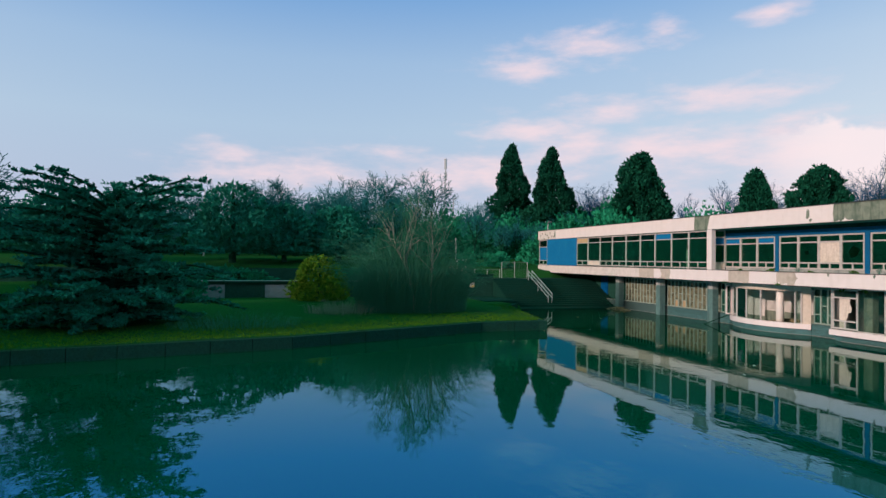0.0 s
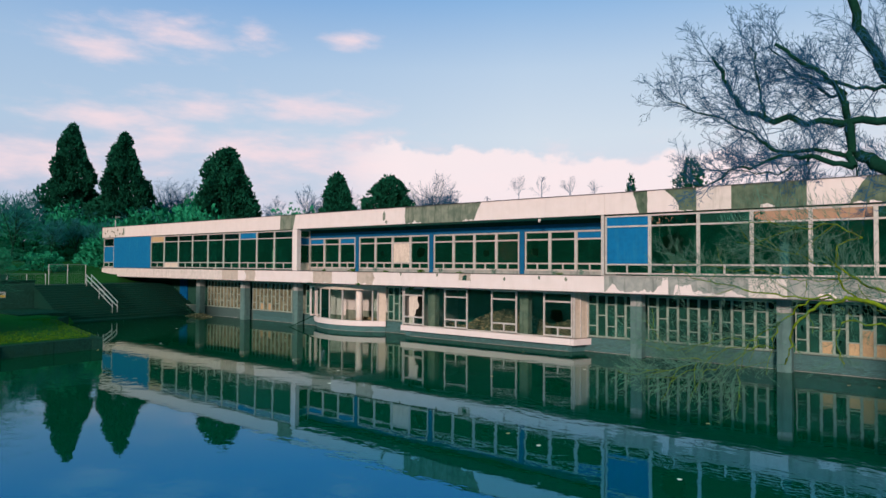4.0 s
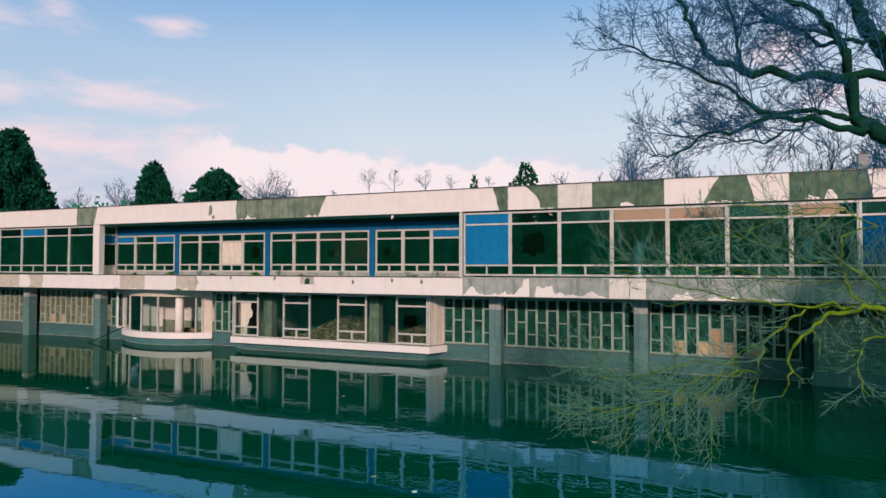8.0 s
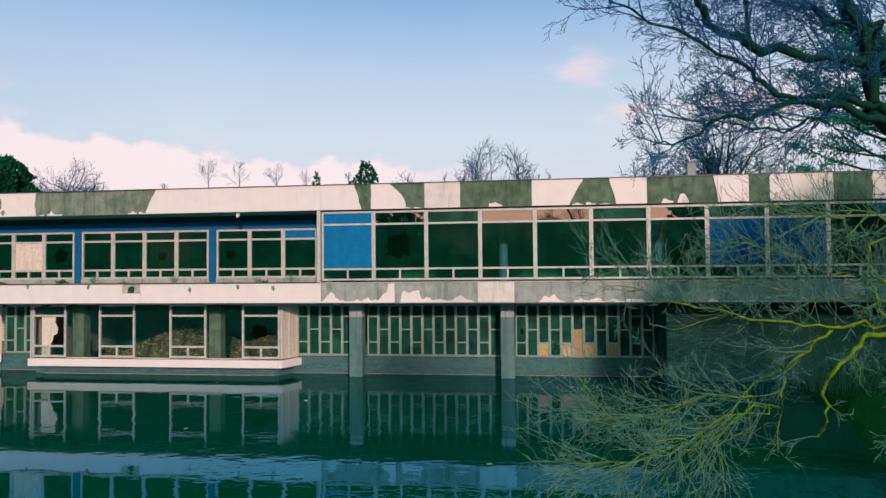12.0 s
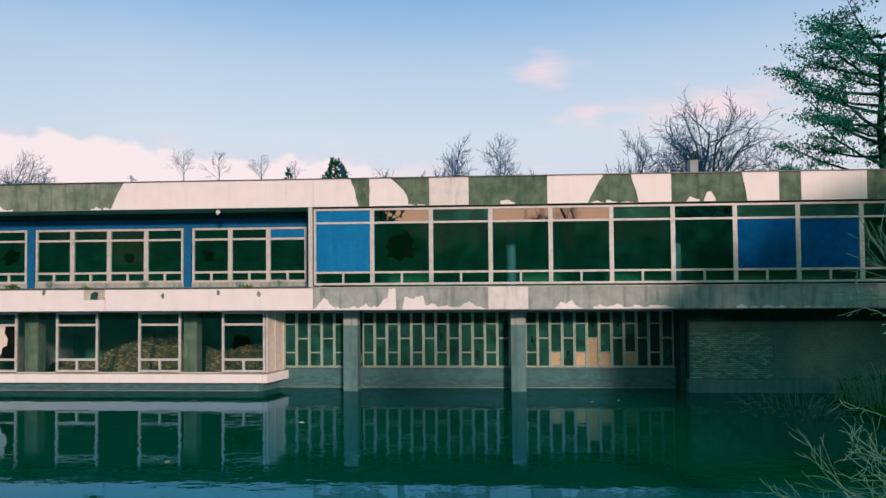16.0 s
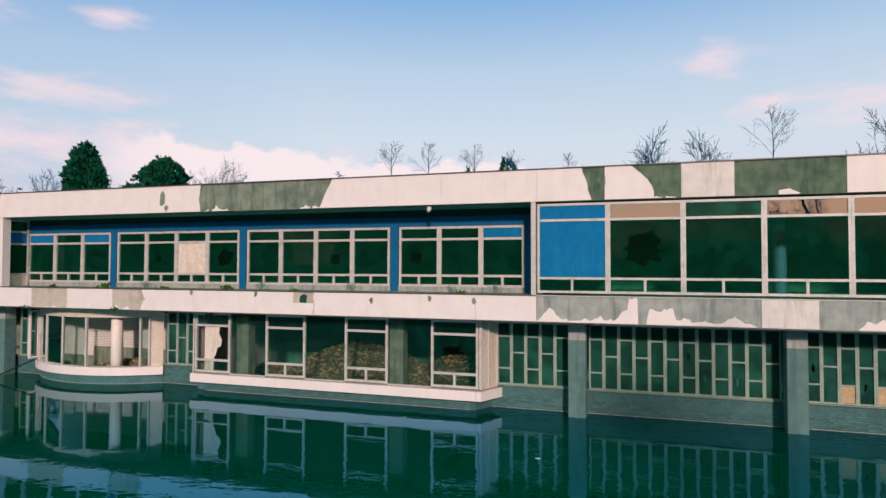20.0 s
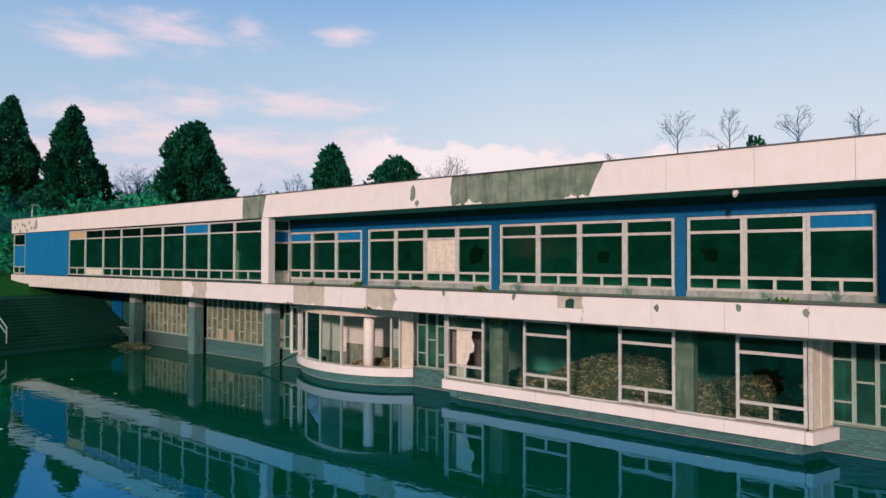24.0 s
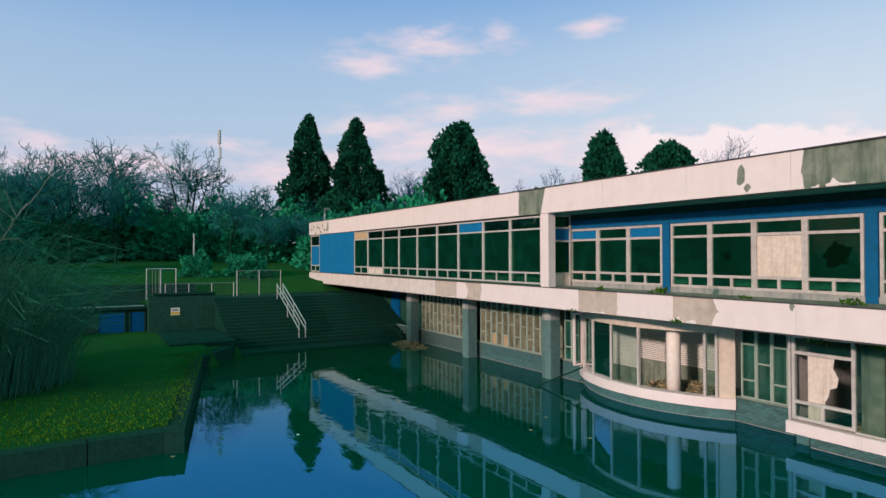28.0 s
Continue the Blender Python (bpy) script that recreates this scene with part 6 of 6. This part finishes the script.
shrub("laurel", (-24.8, -44.5, 0.6), 2.4, 3.0, 2.2, "dark evergreen under the cedar", 58, M_IVY, 900, 0.35)
shrub("laurel", (-48.0, -22.0, 2.4), 1.0, 6.0, 1.1, "dark hedge on the terrace roof", 59, M_IVY, 1200, 0.3)
shrub("laurel", (-48.2, -36.0, 2.4), 1.0, 7.0, 1.2, "dark straggling hedge on the terrace roof", 60, M_IVY, 1200, 0.3)

# grass along the lawn's edge
r = np.random.default_rng(61)
n = 18000
y = r.uniform(-60, -11.4, n)
x = np.interp(y, (-75, -42, -30.5, -18.5, -13.9, -11.3), (-6.5, -14.7, -17.3, -22.5, -22.7, -35.0)) - np.abs(r.normal(0, 1, n)) * 3.2
pos = np.stack([x, y, np.full(n, 0.64)], 1)
keep = (x > -40) & ~((np.abs(x + 31.5) < 3) & (np.abs(y + 19.6) < 4.5))
g = Geo()
tufts(g, pos[keep], np.tile([0.0, 0.0, 1.0], (keep.sum(), 1)), 0.07, r, 2, 0.5)
solo("grass_tufts", g, M_BLADE, "short tufts of green grass on the lawn", "grass", kind="stuff")

# ---- the tree that reaches over the water ----
def near_tree():
    r = np.random.default_rng(77)
    at = (14.9, -18.4, 0.5)
    tr = thing("willow_tree", at, "large leafless mossy tree reaching over the pond from the bank", "tree")
    wood, mossy, fine, fine_low = Geo(), Geo(), Geo(), Geo()
    wood.tube([(14.9, -18.4, 0.0), (14.6, -18.4, 1.6), (14.0, -18.5, 3.2), (13.1, -18.4, 4.7)], [0.40, 0.34, 0.27, 0.20], 12, False)
    wood.tube([(13.5, -18.4, 4.0), (13.2, -18.0, 5.2), (12.6, -17.7, 6.1), (12.17, -17.6, 6.69)], [0.22, 0.19, 0.17, 0.15], 10, False)

    nodes = [np.array(q) for q in ((14.0, -18.5, 3.2), (13.5, -18.4, 4.0), (13.1, -18.4, 4.7), (13.2, -18.0, 5.2), (12.6, -17.7, 6.1), (12.17, -17.6, 6.69))]

    def limb(geo, y, pts, r0, r1):
        p = [np.array((x, y + 0.05 * math.sin(2.3 * k), z)) for k, (x, z) in enumerate(pts)]
        root = min(nodes, key=lambda q: np.linalg.norm(q - p[0]))
        geo.tube([root, (root + p[0]) / 2 + (0, 0, 0.03), p[0]], [r0 * 1.1, r0, r0], 8, False)
        bent = [p[0]]
        for a, b in zip(p, p[1:]):
            j = 0.07 * np.linalg.norm(b - a)
            bent += [a + (b - a) / 3 + r.normal(0, j, 3), a + (b - a) * 2 / 3 + r.normal(0, j, 3), b]
        geo.tube(bent, np.linspace(r0, r1, len(bent)) * r.uniform(0.88, 1.12, len(bent)), 8, False)
        nodes.extend(bent)
        return np.array(bent)

    def sprays(geo, thin, p, count, size, rad, bias, start=0.0, lift=0.03, kids=(6, 4, 3), wander=0.15, spread=0.62, minr=0.0034):
        for k in range(count):
            u = start + (1 - start) * (k + r.uniform(0, 1)) / count
            i = min(int(u * (len(p) - 1)), len(p) - 2)
            q = p[i] + (p[i + 1] - p[i]) * (u * (len(p) - 1) - i)
            d = (p[i + 1] - p[i]) / np.linalg.norm(p[i + 1] - p[i])
            side = r.normal(0, 1, 3) * (1, 0.8, 1) + bias
            d = d * 0.7 + side / np.linalg.norm(side) * 0.8
            grow(geo, r, q, d / np.linalg.norm(d), size * r.uniform(0.6, 1.15), rad, 0, lift, wander, kids, minr, (5, 4, 3, 3), spread, thin, 1)

    # high limbs against the sky
    up = (-0.5, 0.1, 0.35)
    high = [(-17.6, [(12.17, 6.69), (12.0, 6.90), (11.85, 7.09), (11.74, 7.35), (11.63, 7.50), (11.54, 7.69), (11.45, 7.95), (11.28, 8.5), (11.2, 9.3)], 0.15, 0.06, 14, 1.1),
            (-18.7, [(12.5, 6.45), (11.73, 6.55), (11.25, 6.57), (10.88, 6.66), (10.27, 6.71), (9.98, 6.87), (9.77, 7.04), (9.65, 7.33), (9.56, 7.61), (9.37, 7.91)], 0.075, 0.028, 26, 0.85),
            (-18.7, [(11.27, 6.13), (11.22, 6.61), (11.20, 6.85), (11.15, 6.98), (11.05, 7.18), (10.89, 7.36), (10.62, 7.59), (10.3, 7.9)], 0.062, 0.03, 14, 0.8),
            (-18.5, [(13.2, 4.6), (12.6, 5.1), (12.11, 5.38), (11.77, 5.85), (11.53, 5.98), (11.30, 6.15)], 0.19, 0.085, 8, 0.8),
            (-18.9, [(11.23, 6.08), (11.05, 6.13), (10.85, 6.19), (10.31, 6.24), (10.12, 6.40), (9.92, 6.58), (9.56, 6.84), (9.0, 7.12), (8.78, 7.20)], 0.042, 0.010, 24, 0.75),
            (-19.0, [(11.31, 5.89), (11.07, 5.96), (10.82, 6.09), (10.41, 6.14), (10.14, 6.04), (9.80, 6.01), (9.45, 5.82), (9.14, 5.77)], 0.055, 0.008, 20, 0.65),
            (-18.95, [(10.81, 6.12), (10.73, 5.99), (10.55, 5.98), (10.36, 5.86), (9.97, 5.95), (9.32, 6.04)], 0.022, 0.007, 12, 0.55),
            (-18.75, [(10.18, 6.71), (10.14, 6.96), (10.09, 7.26), (10.02, 7.56), (9.96, 7.9)], 0.028, 0.014, 12, 0.7),
            (-18.5, [(11.19, 7.03), (10.97, 7.04), (10.83, 7.21), (10.58, 7.39), (10.29, 7.58)], 0.03, 0.012, 12, 0.7),
            (-18.0, [(11.75, 7.2), (11.51, 7.17), (11.18, 7.27), (10.72, 7.48), (10.43, 7.70), (10.1, 8.1)], 0.04, 0.015, 14, 0.8),
            (-17.9, [(12.05, 6.85), (12.2, 7.4), (12.0, 8.2), (11.8, 9.0)], 0.07, 0.03, 14, 0.9)]
    for y, pts, r0, r1, count, size in high:
        sprays(fine, fine, limb(wood, y, pts, r0 * 0.85, r1 * 0.85), int(count * 1.15), size * 0.84, 0.008, up, 0.12, minr=0.0023)
    # low mossy limbs over the water
    down = (-0.5, -0.1, -0.12)
    low = [(-19.2, [(13.4, 3.7), (12.6, 3.85), (11.89, 3.93), (11.57, 4.00), (11.40, 4.05), (11.22, 4.09), (10.93, 4.00), (10.78, 3.88), (10.63, 3.71), (10.53, 3.47), (10.53, 3.25), (10.47, 3.10)], 0.085, 0.016, 9, 0.45),
           (-19.0, [(11.26, 4.08), (10.81, 4.04), (10.44, 4.06), (10.01, 4.11), (9.61, 4.22), (9.31, 4.28), (8.87, 4.37)], 0.034, 0.007, 14, 0.6),
           (-18.90, [(11.1, 4.02), (10.82, 4.04), (10.61, 3.94), (10.51, 3.79), (10.32, 3.65), (10.29, 3.29), (10.06, 3.3), (9.77, 3.07), (9.47, 2.88), (9.17, 2.85), (8.79, 2.62)], 0.034, 0.008, 20, 0.65),
           (-18.79, [(10.34, 3.64), (10.12, 3.51), (9.94, 3.34), (9.7, 3.04), (9.78, 2.73), (9.8, 2.48)], 0.024, 0.006, 14, 0.55),
           (-19.0, [(13.0, 4.0), (11.86, 4.14), (11.62, 4.18), (11.45, 4.23), (11.36, 4.31), (11.21, 4.42), (11.08, 4.51)], 0.045, 0.018, 10, 0.6),
           (-19.4, [(13.0, 3.55), (11.83, 3.69), (11.52, 3.75), (11.27, 3.79), (11.18, 3.75), (11.11, 3.54), (11.13, 3.39), (11.21, 3.21)], 0.035, 0.008, 10, 0.45),
           (-18.9, [(11.09, 4.80), (11.07, 4.51), (11.11, 4.33), (11.23, 4.13), (11.32, 4.07)], 0.026, 0.02, 10, 0.7),
           (-18.90, [(10.07, 3.39), (9.66, 3.4), (9.3, 3.28), (8.85, 3.11), (8.32, 3.28)], 0.016, 0.006, 34, 0.75),
           (-19.22, [(10.06, 3.3), (9.57, 3.19), (9.03, 2.92), (8.48, 2.81)], 0.014, 0.006, 30, 0.7),
           (-18.7, [(11.11, 4.50), (10.75, 4.57), (10.31, 4.75), (9.72, 4.89)], 0.018, 0.006, 16, 0.75),
           (-18.8, [(11.12, 4.32), (10.73, 4.32), (10.30, 4.39), (9.42, 4.50), (8.65, 4.53)], 0.018, 0.005, 20, 0.7),
           (-19.0, [(11.4, 4.9), (11.1, 5.1), (10.7, 5.05), (10.2, 5.2)], 0.02, 0.006, 14, 0.7)]
    for y, pts, r0, r1, count, size in low:
        p = limb(mossy, y, pts, r0 * 0.40, r1 * 0.75)
        sprays(mossy, fine_low, p, count // 3, size * 0.8, 0.006, down, 0.2, 0.0, (4, 4), 0.25, 0.7, 0.0024)
        sprays(fine_low, fine_low, p, int(count * 0.55), size * 0.75, 0.005, down, 0.15, 0.02, (5, 4), 0.16, 0.65, 0.0020)
        if pts[-1][1] < 3.4 and pts[-1][0] < 10:
            sprays(fine_low, fine_low, p, count // 2, size * 0.95, 0.0042, (-0.5, -0.1, -0.3), 0.2, 0.05, (4, 3), 0.14, 0.5, 0.0018)
        if pts[-1][1] > 4.0:
            sprays(fine_low, fine_low, p, 22, 0.5, 0.0036, (-0.1, 0.0, 1.0), 0.1, 0.10, (4, 2), 0.12, 0.4, 0.0018)
    part("trunk", wood, M_BARK, tr, "dark upper limbs and trunk", smooth=True)
    part("limb", mossy, M_BARK_MOSS, tr, "yellow-green mossy drooping limbs", smooth=True)
    part("crown", fine, M_TWIG, tr, "fine bare twigs against the sky")
    part("crown", fine_low, M_TWIG_PALE, tr, "grey trailing twigs over the water")
    tr.location += Vector((0.28, 0.08, 0.07))


near_tree()


# the belt of trees on the south bank, which the window panes mirror
for k in range(15):
    x = -34 + 6.2 * k + rb.uniform(-1.5, 1.5)
    y = -64 + rb.uniform(-3, 3)
    put_copy(kinds_bare[k % 3], k % 3, x, y, rb.uniform(8.5, 10.0), rb.uniform(0, 6.28))
    copy_thing(sh[k % 3], Matrix.Translation((x + 2.5, y - 3, gz(x, y) - 0.2)) @ Matrix.Rotation(rb.uniform(0, 6.28), 4, "Z") @ Matrix.Scale(rb.uniform(1.1, 1.3), 4))
# unseen conifers added to shade the building's east end
for k, x in enumerate((37.5, 41.5, 45.5, 50.0, 55.0)):
    y = -64 + rb.uniform(-3, 3)
    conifer((x, y, gz(x, y)), (19.6, 21.2, 22.0, 22.5, 22.5)[k] + rb.uniform(-0.4, 0.4), 8.0, "unseen tall conifer added on the south bank for shade", 400 + k, 2.0, 0.05, 1100, 1.2)
# holm oaks out of view, added to shade the lawn and steps
for k, (x, h) in enumerate(((-40.5, 20), (-37, 20.5), (-33.5, 20), (-24.5, 15.5), (-21, 16.5), (-17.5, 16.5), (-14, 16.5), (-11, 16), (-8.5, 15.5))):
    y = -68 + rb.uniform(-2, 2)
    conifer((x, y, gz(x, y)), h + rb.uniform(-0.7, 0.7), 6.5, "unseen holm oak added on the south bank to shade the lawn", 420 + k, 3.0, 0.0, 620, 1.1, M_IVY, 0.6)

# unseen evergreens added on the east bank to shade the building's east end
for k, (x, y, h, w) in enumerate(((21.8, -17.0, 10.4, 6.6), (26.5, -19.5, 13.0, 7.5), (32.0, -18.0, 13.5, 8.0), (37.5, -17.0, 13.5, 8.0))):
    conifer((x, y, gz(x, y)), h, w, "unseen holm oak added on the east bank to cast shade", 440 + k, 3.0, 0.0, 1900, 0.75, M_IVY, 0.6)

# ---- rubble, plants and small things in and on the building ----
def heap(at, rx, ry, h, n, seed, label):
    """Broken boards and lumps heaped up; every piece is a small tilted block."""
    r = np.random.default_rng(seed)
    top = thing("rubble_heap", at, label, "rubble")
    for mat, share, big in ((M_RUBBLE, 2.6, 0.05), (M_RUBBLE_PALE, 1.1, 0.042)):
        g = Geo()
        for k in range(int(n * share)):
            a, q = r.uniform(0, 6.283), math.sqrt(r.uniform(0, 1))
            x, y = at[0] + rx * q * math.cos(a), at[1] + ry * q * math.sin(a)
            z = at[2] + h * (1 - q ** 1.4) * r.uniform(0.7, 1.0)
            s = np.array([r.uniform(0.4, 3.2) if mat is M_RUBBLE_PALE else r.uniform(0.5, 1.4), r.uniform(0.3, 1.0), r.uniform(0.12, 0.5)]) * big
            m = np.array(Euler((r.normal(0, 0.4), r.normal(0, 0.4), r.uniform(0, 3.14))).to_matrix())
            v = np.array([(i, j, l) for l in (-1, 1) for j in (-1, 1) for i in (-1, 1)]) * s @ m.T + (x, y, z)
            g.add(v, [(0, 2, 3, 1), (4, 5, 7, 6), (0, 1, 5, 4), (1, 3, 7, 5), (3, 2, 6, 7), (2, 0, 4, 6)])
        part("broken_boards" if mat is M_RUBBLE_PALE else "broken_bricks", g, mat, top)["kind"] = "stuff"
    base = Geo()
    ang = np.linspace(0, 2 * math.pi, 19)[:-1]
    for q0, q1 in ((1.05, 0.7), (0.7, 0.35), (0.35, 0.0)):
        o, i = [(at[0] + rx * q0 * math.cos(t), at[1] + ry * q0 * math.sin(t), at[2] - 0.2 + h * (1 - q0 ** 1.4 if q0 < 1 else 0)) for t in ang], [(at[0] + rx * q1 * math.cos(t), at[1] + ry * q1 * math.sin(t), at[2] - 0.2 + h * (1 - q1 ** 1.4)) for t in ang]
        m = len(ang)
        base.add(o + i, [(k, (k + 1) % m, m + (k + 1) % m, m + k) for k in range(m)])
    part("mound", base, M_RUBBLE, top, "earthy mound under the debris")


heap((-8.4, 5.0, 0.1), 4.2, 2.2, 1.75, 1900, 201, "heap of broken boards and bricks inside the flooded bay")
heap((-3.9, 5.2, 0.1), 3.8, 1.9, 1.25, 1300, 202, "lower heap of rubble inside the flooded bay")
heap((-18.4, 2.5, 0.45), 2.0, 0.7, 0.42, 500, 203, "mouldering debris on the floor of the curved bay")
heap((-12.8, 4.6, 0.0), 1.2, 1.0, 0.8, 140, 204, "debris beside the loose board in the bay")
heap((-36.8, 0.6, -0.1), 2.0, 1.0, 0.4, 150, 205, "dumped boards and litter at the foot of the steps")

# leaning blind and a loose plank out of the curved bay
pl = thing("loose_plank", (-23.1, 0.9, 0.0), "loose dark plank sticking up out of the water by the bay", "plank")
part("plank", Geo().tube([(-24.3, -0.6, -0.3), (-23.3, 0.4, 0.35), (-22.5, 1.1, 0.85)], 0.035, 5), M_BARK, pl)
bl = thing("hanging_blind", (-13.3, 1.05, 1.3), "torn pale blind hanging inside the bay window", "blind")
part("slats", Geo().slab([(-13.5, 2.62), (-12.78, 2.62), (-12.84, 2.3), (-12.70, 2.05), (-12.74, 1.8), (-12.92, 1.72), (-12.96, 1.5), (-13.05, 1.36), (-13.06, 0.85), (-13.5, 0.8)], 1, 1.05, 1.07), M_BOARD, bl)


def weed(x, y, z, h, seed, label="small weeds growing from a ledge"):
    r = np.random.default_rng(seed)
    g = Geo()
    n = 26
    pos = np.array([x, y, z]) + np.stack([r.normal(0, 0.12, n), r.normal(0, 0.03, n), np.abs(r.normal(0, h * 0.3, n))], 1)
    tufts(g, pos, np.tile([0, -0.2, 0.9], (n, 1)), h * 0.6, r, 3, 0.6)
    solo("weeds", g, M_MOSSBIT, label, "plant", "weeds on the ledges")


def dry_weed(x, y, z, h, seed):
    r = np.random.default_rng(seed)
    g = Geo()
    for k in range(22):
        d = r.normal(0, 0.32, 3)
        d[2] = 1.0
        grow(g, r, (x + r.normal(0, 0.06), y, z), d / np.linalg.norm(d), h * r.uniform(0.5, 1.0), 0.006, 1, 0.05, 0.25, (3, 3), 0.003, (4, 3, 3))
    solo("dry_weeds", g, M_TWIG_PALE, "dry dead weeds standing on the balcony ledge", "plant", "weeds on the ledges")


for k, (x, y, z, h) in enumerate(((-20.6, 0.25, 4.07, 0.16), (-17.9, 0.4, 4.07, 0.25), (-12.0, 0.4, 4.07, 0.22), (-14.9, 0.35, 4.07, 0.14), (-2.6, 0.3, 4.07, 0.14), (-9.0, 0.3, 4.07, 0.12), (-13.1, 0.7, 2.98, 0.2), (-11.6, 0.68, 3.0, 0.22), (-17.0, -0.02, 3.2, 0.15), (-21.8, -0.02, 3.2, 0.12))):
    weed(x, y, z, h, 300 + k)
for k, (x, h) in enumerate(((-1.5, 0.5), (-10.6, 0.42), (-6.8, 0.4), (-16.0, 0.35), (-3.0, 0.3))):
    dry_weed(x, 0.55, 4.07, h, 320 + k)

# roof vent and small roof items
vent = thing("roof_vent", (18.1, 12.2, Z_ROOF - 0.05), "pale square vent stack on the flat roof", "vent")
part("stack", bevel_box(Geo(), 17.87, 18.33, 12.0, 12.46, Z_ROOF - 0.05, 10.52, 0.02), M_SHUTTER, vent)
part("cap", Geo().box(17.83, 18.37, 11.96, 12.5, 10.52, 10.57), M_METAL_DARK, vent)
lamp = thing("wall_lamp", (-3.7, 0.15, 6.95), "small white bulkhead lamp under the roof edge", "lamp")
part("body", Geo().tube([(-3.7, 0.2, 7.05), (-3.7, 0.2, 6.95), (-3.7, 0.12, 6.88)], [0.08, 0.08, 0.05], 8), M_WHITE, lamp)

# litter floating on the pond
rl = random.Random(9)
for k in range(26):
    x, y = rl.uniform(-33, 14), rl.uniform(-16, 0.0)
    o = [(x + 0.05 * math.cos(t) * rl.uniform(0.6, 1.6), y + 0.05 * math.sin(t) * rl.uniform(0.6, 1.6)) for t in np.linspace(0, 6.28, 8)[:-1]]
    solo("floating_leaf", Geo().slab(o, 2, 0.001, 0.008), M_RUBBLE_PALE if k % 3 else M_SIGN_WHITE, "scrap of litter floating on the pond", "litter", "litter on the pond")

# ---- bricks, last ----
def brick_mesh(name, l, d, h, material):
    c = 0.006
    g = Geo()
    g.add([(0, 0, 0), (l, 0, 0), (l, 0, h), (0, 0, h), (c, -d, c), (l - c, -d, c), (l - c, -d, h - c), (c, -d, h - c)],
          [(4, 5, 6, 7), (0, 1, 5, 4), (1, 2, 6, 5), (2, 3, 7, 6), (3, 0, 4, 7)])
    return g.mesh(name, material)


BRICK_E, BRICK_P = brick_mesh("brick", 0.215, 0.012, 0.063, M_BRICK), brick_mesh("brick_plinth", 0.215, 0.012, 0.063, M_BRICK_BLUE)


def lay(x0, x1, z0, z1, y, mesh, parent, limit, stuff_name, material):
    """Courses of bricks: the first ones as single pieces, the others joined."""
    at = ORIGIN[bld]
    rest, n, row = Geo(), 0, 0
    z = z0
    while z + 0.063 <= z1 + 0.01:
        x = x0 - (0.1125 if row % 2 else 0)
        while x < x1:
            a, b = max(x, x0), min(x + 0.215, x1)
            if b - a > 0.05:
                j = 0.004 * math.sin(x * 91 + z * 57)
                if n < limit and b - a > 0.21:
                    o = bpy.data.objects.new("brick", mesh)
                    scene.collection.objects.link(o)
                    o.location = Vector((a, y + j, z)) - at
                    o.parent = parent
                    n += 1
                else:
                    rest.box(a, b, y - 0.012 + j, y + 0.002, z, z + 0.063)
            x += 0.225
        z += 0.075
        row += 1
    if rest.n:
        tagged(part(stuff_name, rest, material, parent), kind="stuff")


lay(14.07, 17.2, 0.53, 2.64, 1.06, BRICK_E, bw, 300, "brickwork", M_BRICK)
lay(17.2, 29.0, 0.53, 2.64, 1.06, BRICK_E, bw, 0, "brickwork", M_BRICK)
plinths = [o for o in bld.children if o.name.startswith("plinth")]
lay(-31.0, -22.6, 0.05, 0.76, YW + 0.03, BRICK_P, plinths[0], 150, "brickwork", M_BRICK_BLUE)
lay(-16.3, -13.9, 0.05, 0.76, YW + 0.03, BRICK_P, plinths[1], 90, "brickwork", M_BRICK_BLUE)
lay(-2.0, 13.95, 0.05, 0.76, YW + 0.03, BRICK_P, plinths[2], 300, "brickwork", M_BRICK_BLUE)
bay_pl = [o for o in bld.children if o.name.startswith("bay_plinth")][0]
lay(-13.5, -2.5, 0.05, 0.36, YB + 0.2, BRICK_P, bay_pl, 220, "brickwork", M_BRICK_BLUE)
white_wall = [o for o in bld.children if o.name.startswith("brick_wall")][1]
BRICK_W = brick_mesh("brick_white", 0.212, 0.02, 0.060, M_BRICK_WHITE)
lay(-21.6, -17.4, 1.2, 2.9, 3.3, BRICK_W, white_wall, 300, "brickwork", M_BRICK_WHITE)
lay(-24.5, -21.6, 0.75, 2.9, 3.3, BRICK_W, white_wall, 0, "brickwork", M_BRICK_WHITE)
lay(-17.4, -15.2, 0.75, 2.9, 3.3, BRICK_W, white_wall, 0, "brickwork", M_BRICK_WHITE)
